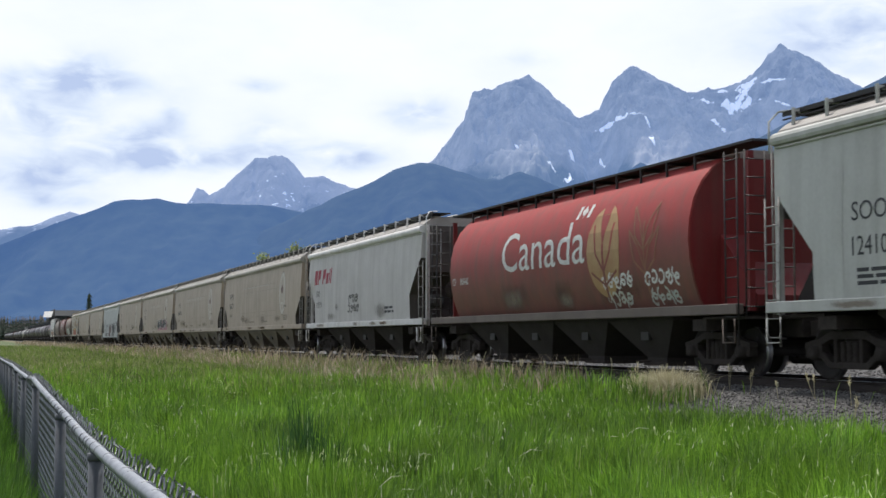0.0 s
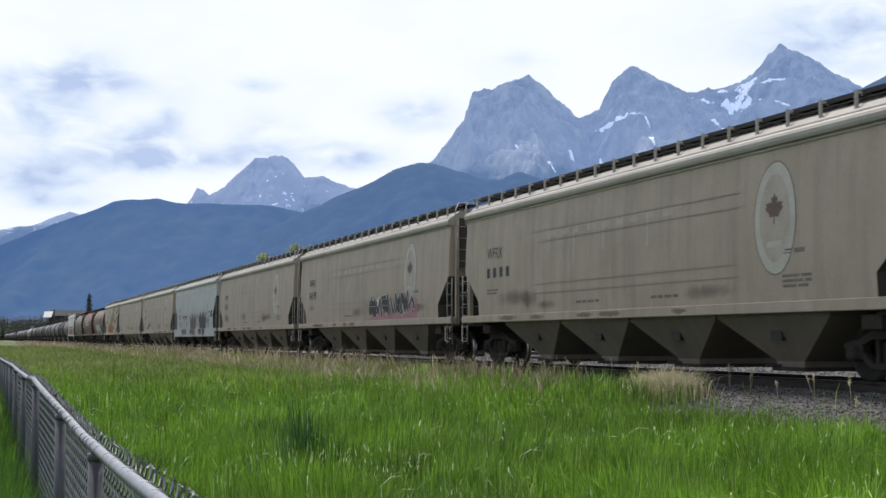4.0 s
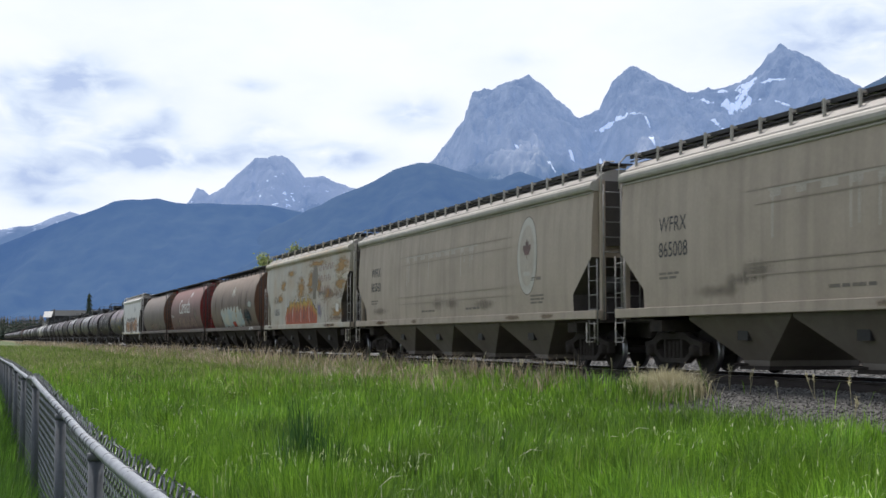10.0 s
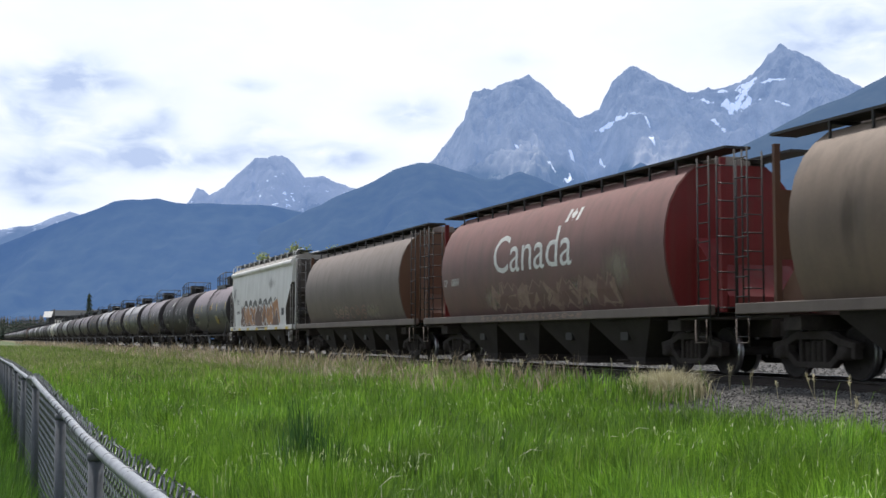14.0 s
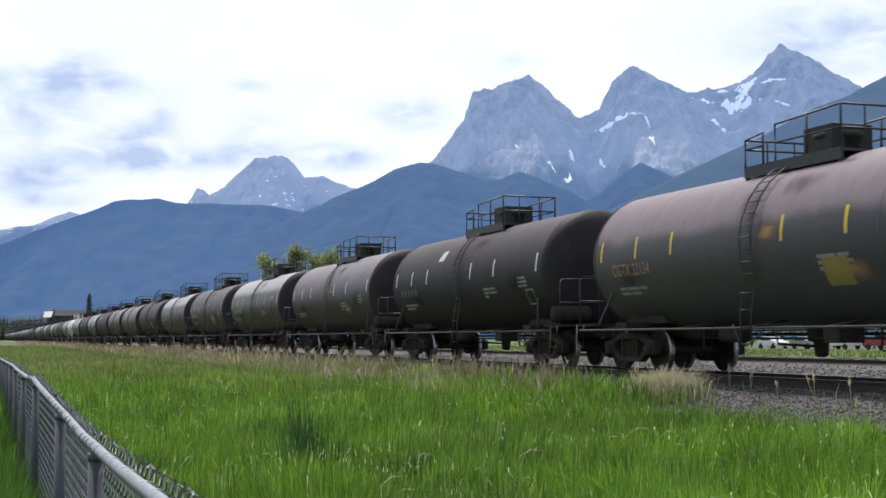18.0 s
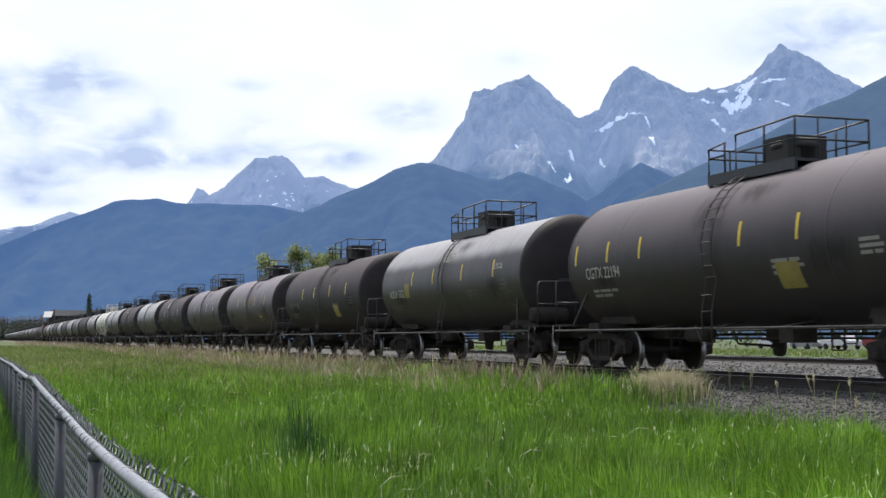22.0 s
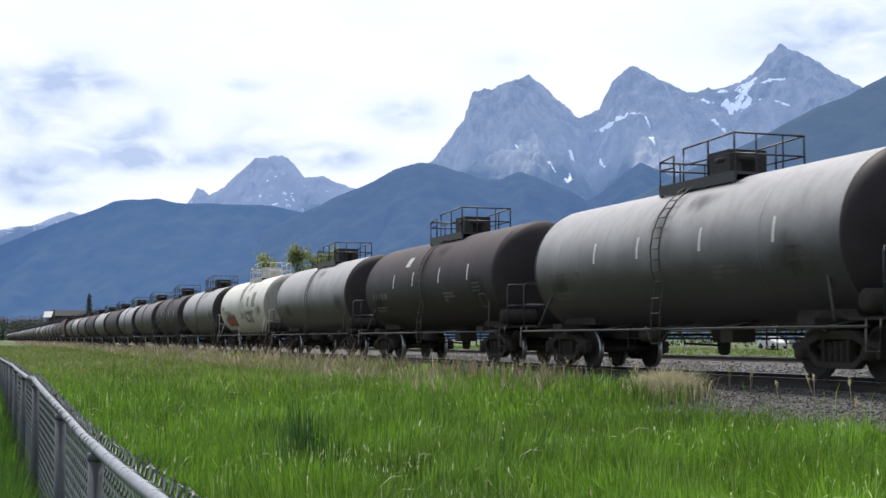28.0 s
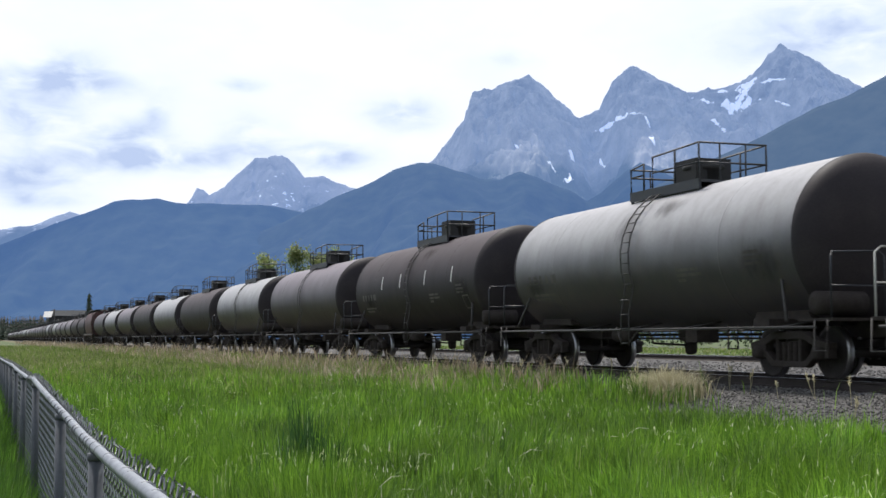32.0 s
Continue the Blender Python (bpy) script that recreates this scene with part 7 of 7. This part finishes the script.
    for i, number in ((8, "865008"), (9, "865060")):
        car, sec, half = beige_hopper(size[i], number)
        place(car, C[i], C[i + 1])
    # rust-stained white hopper with flame graffiti
    car, sec, half = hopper("hopper_car", "rust-stained white covered hopper with flame-coloured graffiti", size[10], "flow", P["rusty_white"], P["rusty_white"], 3)
    words(car, "SOO", -half + 2.3, 2.3, 0.30, sec, M["ink"])
    words(car, "120366", -half + 2.3, 1.75, 0.30, sec, M["ink"], stretch=0.9)
    k = -half
    for z, n in ((3.42, 8), (2.98, 7), (2.54, 7)):
        for i in range(n):
            part("old_lettering", lay_on(boxes_of([(k + 10.85 + 0.29 * i, z, 0.06, 0.24), (k + 10.91 + 0.29 * i, z + (0.18 if i % 2 else 0.0), 0.12, 0.06), (k + 10.91 + 0.29 * i, z + 0.09, 0.11, 0.05)]), 0, 0, sec, 0.006), P["maroon"], car, "faded maroon letter of the old owner" if i == 0 else "")
    mark(car, "shield_mark", oval(k + 10.15, 3.12, 0.5, 0.58), sec, P["shield"], 0.006, "dark faded oval mark")
    mark(car, "shield_mark", [(k + 9.85, 2.3), (k + 10.45, 2.3), (k + 10.4, 2.62), (k + 9.9, 2.62)], sec, P["shield"], 0.006)
    patches(car, [(k + a, b, w, h) for a, b, w, h in ((6.5, 2.0, 2.3, 1.7), (8.5, 2.1, 1.9, 1.9), (10.2, 2.2, 1.4, 1.3), (11.0, 2.0, 2.6, 0.9), (12.6, 2.9, 3.6, 1.15), (12.8, 2.3, 3.0, 0.9), (3.2, 2.7, 1.8, 0.7), (4.4, 3.3, 2.4, 0.5), (2.6, 2.2, 2.0, 0.6), (12.4, 1.35, 2.8, 0.8), (8.2, 3.5, 4.4, 0.5))], sec, P["rust"], "rust_patch", "orange rust stain")
    patches(car, ((k + 10.4, 1.4, 1.2, 1.0),), sec, P["lilac"], "overspray", "lilac overspray")
    rnd = random.Random(31)
    n = 46
    x0, x1 = k + 4.6, k + 10.6
    tips = []
    for i in range(n + 1):
        dome = min(1.0, 5 * i / n, 5 * (1 - i / n)) ** 0.5
        tips.append((x0 + (x1 - x0) * i / n, 1.7 + dome * (0.50 + (0.42 if i % 2 else 0.05) * rnd.uniform(0.3, 1.0))))
    foot = [(x1 - 0.1, 1.33), (x0 + 0.1, 1.33)]
    mark(car, "graffiti", [(a, b + 0.05) for a, b in tips] + foot, sec, M["white"], 0.006, "pale sprayed edge round the flames")
    mark(car, "graffiti", [(a + 0.02, b) for a, b in tips] + foot, sec, M["ink"], 0.008, "black edge of the flames")
    mark(car, "graffiti", [(a + 0.03, b - 0.07) for a, b in tips] + foot, sec, P["spray_yellow"], 0.010, "yellow flame tips")
    mark(car, "graffiti", [(a, 1.45 + 0.72 * (b - 1.45) + rnd.uniform(-0.1, 0.1)) for a, b in tips] + foot, sec, P["spray_orange"], 0.012, "orange body of the flames")
    mark(car, "graffiti", [(a, 1.36 + 0.58 * (b - 1.36) + rnd.uniform(-0.12, 0.12)) for a, b in tips] + foot, sec, P["spray_red"], 0.014, "red foot of the flames")
    for i in range(16):
        a = x0 + 0.25 + (x1 - x0 - 0.6) * i / 15
        line = [(a + rnd.uniform(-0.15, 0.15), 1.42), (a + rnd.uniform(-0.2, 0.3), rnd.uniform(1.6, 1.8)), (a + rnd.uniform(-0.2, 0.2), rnd.uniform(1.85, 2.0)), (a + rnd.uniform(-0.1, 0.3), rnd.uniform(2.05, 2.25))]
        mark(car, "graffiti", brush(line, 0.028), sec, M["ink"] if i % 4 else M["white"], 0.017 + 0.0012 * (i % 3))
    mark(car, "graffiti", brush([(k + 11.95, 1.35), (k + 11.75, 1.75), (k + 11.8, 2.25), (k + 12.15, 2.35), (k + 12.35, 2.0), (k + 12.2, 1.7), (k + 12.4, 1.45), (k + 12.1, 1.32)], 0.026), sec, P["spray_brown"], 0.0075, "thin brown tag", 0.3)
    scrawl(car, k + 12.5, k + 13.5, 2.25, 2.65, sec, P["spray_brown"], 33, 4)
    scrawl(car, k + 13.6, k + 14.7, 2.2, 2.6, sec, P["spray_brown"], 35, 4)
    scrawl(car, k + 12.6, k + 14.6, 1.38, 1.62, sec, P["spray_brown"], 34, 7)
    scrawl(car, k + 10.9, k + 12.3, 2.42, 2.58, sec, P["spray_grey"], 36, 6, 0.016)
    mark(car, "placard", [(k + 13.6, 1.75), (k + 14.05, 1.72), (k + 14.05, 2.02), (k + 13.6, 2.05)], sec, M["white"], 0.007)
    place(car, C[10], C[11])
    # brown cylindrical hopper with pale blue graffiti
    car, sec, half = round_hopper(size[11], "dusty brown cylindrical hopper with pale blue graffiti", P["brown"], P["brown_end"])
    patches(car, ((3.2, 1.3, 2.6, 1.2), (-half + 4.6, 1.3, 2.2, 0.8)), sec, P["teal"], "overspray", "dark teal overspray")
    spray_paint(car, -half + 5.4, half - 5.6, 1.32, 2.4, sec, [P["spray_blue"], P["spray_pale"], P["spray_blue"]], P["spray_pale"], 41, 6, 0.55, P["spray_pale"], fat=0.26, ground=P["spray_blue"])
    scrawl(car, -half + 7.2, -half + 10.6, 1.6, 2.2, sec, P["ochre"], 44, 3, 0.05, "ochre looped line")
    patches(car, ((-half + 8.0, 1.28, 1.6, 0.4),), sec, P["old_red"], "overspray", "red overspray", 0.02)
    patches(car, ((half - 3.7, 2.2, 1.3, 0.5),), sec, P["pale_spray"], "overspray", "pale overspray")
    scrawl(car, -half + 8.7, -half + 9.5, 2.95, 3.5, sec, P["spray_pale"], 43, 3, 0.03, "pale scrawl")
    for x in (-half + 3.0, -half + 5.2, -half + 11.0, half - 4.4, half - 6.4):
        patches(car, ((x, 1.7, 0.8, 1.9),), sec, P["grime"], "grime_patch", "dark run of grime")
    scrawl(car, half - 3.0, half - 1.9, 1.16, 1.30, lambda z: 1.60, M["white"], 45, 4, 0.022)
    place(car, C[11], C[12])
    # dull red cylindrical hopper
    car, sec, half = round_hopper(size[12], "dull red cylindrical hopper with white lettering and smeared graffiti", P["dull_red"], P["red_end"])
    words(car, "Canada", -half + 5.95, 2.40, 0.98, sec, M["white"], 0.008, 1.2, "large white word on the side")
    flag_marks(car, sec, -half + 10.25)
    words(car, "CP", -half + 1.95, 2.2, 0.2, sec, M["white"], stretch=0.8)
    words(car, "608347", -half + 2.55, 2.2, 0.2, sec, M["white"], stretch=0.8)
    spray_paint(car, -half + 5.4, half - 4.0, 1.3, 2.2, sec, [P["smear"], P["dull_red"]], P["smear"], 51, 8, 0.5, P["smear"], False)
    patches(car, ((-half + 4.2, 1.3, 3.2, 0.9), (0.5, 1.3, 3.6, 0.9), (half - 5.0, 1.5, 2.2, 1.4)), sec, P["dust"], "dust_patch", "pale dusty smear")
    scrawl(car, -half + 5.0, half - 5.5, 1.15, 1.3, lambda z: 1.60, P["smear"], 53, 16, 0.014)
    place(car, C[12], C[13])
    # taupe cylindrical hopper
    car, sec, half = round_hopper(size[13], "dusty taupe cylindrical hopper", P["taupe"], P["brown_end"])
    patches(car, ((-half + 5.0, 1.3, 4.0, 0.8), (1.5, 1.3, 3.2, 0.7)), sec, P["dust"], "dust_patch", "pale dusty smear")
    scrawl(car, -half + 6.0, half - 6.0, 1.4, 1.9, sec, P["smear"], 56, 6, 0.03, "faded scrawl")
    place(car, C[13], C[14])
    # white hopper with large brown graffiti
    car, sec, half = hopper("hopper_car", "chalky white covered hopper with large brown and orange graffiti", size[14], "flow", P["white"], P["white"], 3)
    words(car, "SOO", -half + 1.85, 2.5, 0.26, sec, M["ink"])
    bars(car, -half + 1.9, 1.98, ((0.2, 0.2, 0.2),), 0.16, sec, P["spray_grey"])
    mark(car, "placard", [(half - 2.3, 1.75), (half - 1.8, 1.78), (half - 1.75, 2.1), (half - 2.3, 2.08)], sec, M["ink"], 0.007, "dark placard holder")
    spray_paint(car, -half + 3.3, -half + 12.5, 1.15, 2.6, sec, [P["spray_brown"], P["spray_tan"], P["spray_tan"], P["spray_brown"]], P["spray_grey"], 61, 7, 0.45, P["white"], fat=0.24, ground=P["spray_brown"])
    scrawl(car, -half + 0.9, -half + 1.7, 2.6, 3.4, sec, P["spray_grey"], 63, 3)
    patches(car, ((-half + 0.7, 2.3, 1.0, 1.5), (2.0, 2.9, 2.2, 0.8)), sec, P["grime"], "grime_patch", "grimy smear")
    for i in range(7):
        mark(car, "reflector", [(-half + 0.4 + i * 2.3, 1.12), (-half + 0.95 + i * 2.3, 1.12), (-half + 0.95 + i * 2.3, 1.24), (-half + 0.4 + i * 2.3, 1.24)], lambda z: 1.60, M["yellow"], 0.006, "yellow reflector")
    place(car, C[14], C[15])


def build_tanks():
    # pale tops, dark undersides: light from above painted in; sage and split are two-tone
    T = {"sage": paint("dusty_green_black_paint", (0.0600, 0.0599, 0.0653), (0.0780, 0.0730, 0.0764), 0.45, 0.3, 0.7, wear_and_light=((0.2000, 0.1590, 0.1753), 2.60, 0.30, 0.4), spec=0.3),
         "black": paint("dusty_black_paint", (0.0360, 0.0290, 0.0326), (0.0500, 0.0402, 0.0438), 0.5, 0.15, 0.7, wear_and_light=((0.1180, 0.0991, 0.1101), 2.1, 1.4, 0.5), spec=0.3),
         "soot": paint("sooty_black_paint", (0.0170, 0.0140, 0.0163), (0.0280, 0.0229, 0.0255), 0.55, 0.15, 0.7, wear_and_light=((0.0740, 0.0627, 0.0683), 2.3, 1.4, 0.5), spec=0.22),
         "grey": paint("dusty_grey_black_paint", (0.0340, 0.0271, 0.0306), (0.0520, 0.0412, 0.0438), 0.46, 0.2, 0.7, wear_and_light=((0.2100, 0.1805, 0.1997), 2.0, 1.6, 0.6), spec=0.3),
         "split": paint("chalky_grey_above_black_paint", (0.0280, 0.0243, 0.0275), (0.0420, 0.0364, 0.0387), 0.40, 0.25, 0.7, wear_and_light=((0.3500, 0.3396, 0.3519), 2.82, 0.35, 0.2), spec=0.32),
         "silver": paint("chalky_grey_over_black_paint", (0.0500, 0.0449, 0.0519), (0.0750, 0.0673, 0.0744), 0.42, 0.25, 0.7, wear_and_light=((0.3900, 0.3845, 0.3919), 1.85, 1.4, 0.6), spec=0.3),
         "brown": paint("brown_black_paint", (0.0190, 0.0149, 0.0169), (0.0290, 0.0219, 0.0229), 0.55, 0.12, 0.7, wear_and_light=((0.0760, 0.0599, 0.0632), 2.2, 1.3, 0.5), spec=0.22),
         "white": paint("grimy_white_paint", (0.52, 0.49, 0.43), (0.45, 0.40, 0.34), 0.45, 0.22, 0.7, wear_and_light=((0.70, 0.68, 0.63), 2.0, 1.0, 0.6), spec=0.3)}
    word = {"soot": "sooty black", "split": "pale grey over black", "sage": "dusty green-grey", "black": "dusty black", "grey": "dusty dark grey", "silver": "dusty pale grey", "brown": "brownish black", "white": "grimy white"}
    order = ["sage", "soot", "grey", "split", "black", "split", "brown", "grey", "grey", "brown", "silver", "brown", "silver", "white", "silver", "brown", "grey", "silver", "brown", "silver", "brown", "grey", "silver", "black", "grey"]
    marks = {0: ("CGTX 22134", "yellow"), 1: ("", "white"), 2: ("", "white"), 3: ("AOUX 5089", "yellow"), 4: ("CGTX 22194", "yellow"), 5: ("AOUX 5032", "yellow"), 6: ("", "yellow"), 7: ("", "yellow"), 8: ("", "white"), 9: ("", "white"), 10: ("", "white"), 11: ("", "white"), 12: ("", ""), 13: ("", ""), 14: ("", ""), 15: ("", "white")}
    rnd = random.Random(77)
    for k in range(66):
        if k == 24:
            car, sec, half = round_hopper(TANK_L, "dark maroon cylindrical hopper coupled between tank cars", P["maroon_car"], P["maroon_car"])
            place(car, 19.155 + 1.0223 * k, 19.155 + 1.0223 * (k + 1))
            continue
        tone = order[k] if k < len(order) else rnd.choice(["silver", "grey", "brown", "silver", "black", "grey"])
        white = tone == "white"
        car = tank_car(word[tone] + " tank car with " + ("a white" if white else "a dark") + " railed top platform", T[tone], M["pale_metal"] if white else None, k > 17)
        th = TANK_L / 2 - 0.97
        if k < 16:
            # spilled cargo and soot that ran down beside the ladder and the platform
            r = random.Random(300 + k)
            patches(car, [(-0.75 + r.uniform(-0.2, 0.2), 2.35, 1.3, 1.35), (0.5, 3.05, 1.6, 0.6), (-th + r.uniform(0.5, 2.5), 1.5, 1.8, 0.9), (th - r.uniform(2.5, 4.0), 1.6, 1.9, 1.0)], tank_side, P["tank_soot"] if not white else P["grime"], "grime_patch", "dark run of grime", 0.0035)
        if k in marks:
            text, stripe = marks[k]
            if stripe:
                sm = M["yellow"] if stripe == "yellow" else M["white"]
                for x in ((-th + 0.8, -th + 2.4, -th + 3.9, 1.1, 2.9, th - 0.85) if k < 5 else (-2.9, -0.85, 1.7, 4.2)):
                    mark(car, "reflector", [(x, 2.35), (x + 0.09, 2.35), (x + 0.09, 2.8), (x, 2.8)], tank_side, sm, 0.006, "upright reflector stripe", 0.1)
            if text:
                words(car, text, -th + 1.35, 2.02, 0.25, tank_side, P["wheat"] if k == 0 else P["emblem"], 0.006, 0.85)
            else:
                bars(car, -th + 1.35, 2.02, ((0.16, 0.16, 0.16, 0.16, 0.3),), 0.2, tank_side, P["wheat"] if tone == "sage" else P["dim"])
            bars(car, -th + 1.5, 1.72, ((0.3, 0.5, 0.3), (0.4, 0.4)), 0.06, tank_side, P["spray_patch"] if k < 5 else P["dim"])
            bars(car, 2.1, 2.0, ((0.5, 0.3), (0.4, 0.5), (0.3,)), 0.06, tank_side, P["spray_patch"] if k < 5 else P["dim"])
            bars(car, 4.6, 2.2, ((0.5,), (0.6,), (0.3, 0.2)), 0.06, tank_side, P["spray_patch"] if k < 5 else P["dim"])
            if stripe == "yellow" and k != 7:
                mark(car, "panel", [(-th + 3.0 if k % 2 else 2.2, 1.55 if k % 2 == 0 else 2.0), (-th + 3.5 if k % 2 else 2.9, 1.55 if k % 2 == 0 else 2.0), (-th + 3.5 if k % 2 else 2.9, 2.0 if k % 2 == 0 else 2.45), (-th + 3.0 if k % 2 else 2.2, 2.0 if k % 2 == 0 else 2.45)], tank_side, M["dull_yellow"], 0.007, "yellow panel", 0.1)
            if k in (3, 5):
                words(car, "GLYCOL", 4.25, 2.55, 0.14, tank_side, P["emblem"], 0.006, 0.9)
                bars(car, -0.1, 3.15, ((0.5, 0.3), (0.4, 0.5), (0.6,)), 0.06, tank_side, P["spray_patch"])
            if k in (0, 2, 7):
                patches(car, ((0.3, 2.2, 0.8, 0.6), (2.2, 1.5, 1.4, 0.6)), tank_side, P["rust"], "stain", "ochre stained patch", 0.005)
            if k in (1, 9, 11):
                mark(car, "placard", [(-1.9, 3.0), (-1.45, 3.0), (-1.4, 3.3), (-1.85, 3.3)], tank_side, M["pale_metal"], 0.01, "", 0.1)
            if not white and k % 2:
                part("placard", lay_on(boxes_of([(5.0, 1.55, 0.5, 0.04), (5.0, 1.9, 0.5, 0.04), (5.0, 1.55, 0.04, 0.39), (5.46, 1.55, 0.04, 0.39)]), 0, 0, tank_side, 0.008, 0.1), P["spray_patch"] if k < 5 else P["dim"], car)
        if white:
            for x, z, w, h in ((-th + 0.9, 2.25, 0.8, 0.22), (1.6, 2.35, 0.5, 0.5), (2.9, 2.3, 0.9, 0.75), (2.6, 2.0, 0.8, 0.16), (-0.1, 1.75, 0.7, 0.3)):
                part("grey_patch", lay_on(boxes_of([(x, z, w, h)]), 0, 0, tank_side, 0.005, 0.08), P["spray_patch"], car, "grey painted-out patch")
            for i, x in enumerate((0.35, 1.05)):
                mark(car, "panel", [(x + 1.9 * i, 2.3), (x + 0.1 + 1.9 * i, 2.3), (x + 0.1 + 1.9 * i, 2.65), (x + 1.9 * i, 2.65)], tank_side, M["dull_yellow"], 0.007, "", 0.08)
            spray_paint(car, -th + 2.0, -th + 4.6, 1.35, 2.0, tank_side, [P["leaf_red"], P["spray_red"]], M["ink"], 71, 5, 0.4)
            spray_paint(car, 1.0, 2.6, 1.5, 2.1, tank_side, [P["spray_grey"], P["white"]], M["ink"], 72, 4, 0.4)
        place(car, 19.155 + 1.0223 * k, 19.155 + 1.0223 * (k + 1))


# ---- build ----
build_ground()
build_track(TRACK, "railway_track", "main railway track of rusty rails on dark wooden ties", 260)
build_track(TRACK2, "siding_track", "unused siding with rusty rails beyond the main track", 120)
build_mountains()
SKY = build_sky()
build_far_things()
build_vehicles()
build_hoppers()
build_tanks()
build_fence()
build_ballast()
build_weeds()
build_grass()


# ---- movement ----
def motions():
    # the train runs at one speed along the main track
    for car, x in TRAIN:
        walk(car, [(t, pose(x + SPEED * t, TRACK, RAIL)) for t in (0, 16, 32)])
    # every axle turns alike: the first of each end is keyed, the others share its turn
    for s, wheels in WHEELS.items():
        first = wheels[0]
        turn = math.degrees(SPEED / 0.455)
        walk(first, [(i / FPS, pose(s * 0.889, 0, 0.457, 0, turn * i / FPS, 0)) for i in range(32 * FPS + 1)])
        for w in wheels[1:]:
            w.rotation_mode = "QUATERNION"
            w.animation_data_create()
            w.animation_data.action = first.animation_data.action
            w.animation_data.action_slot = first.animation_data.action_slot
    # the cloud drifts slowly
    walk(SKY, [(t, pose(*EYE, 0, 0, 90 - 19.03 + 0.72 * t / 32)) for t in (0, 16, 32)])


motions()
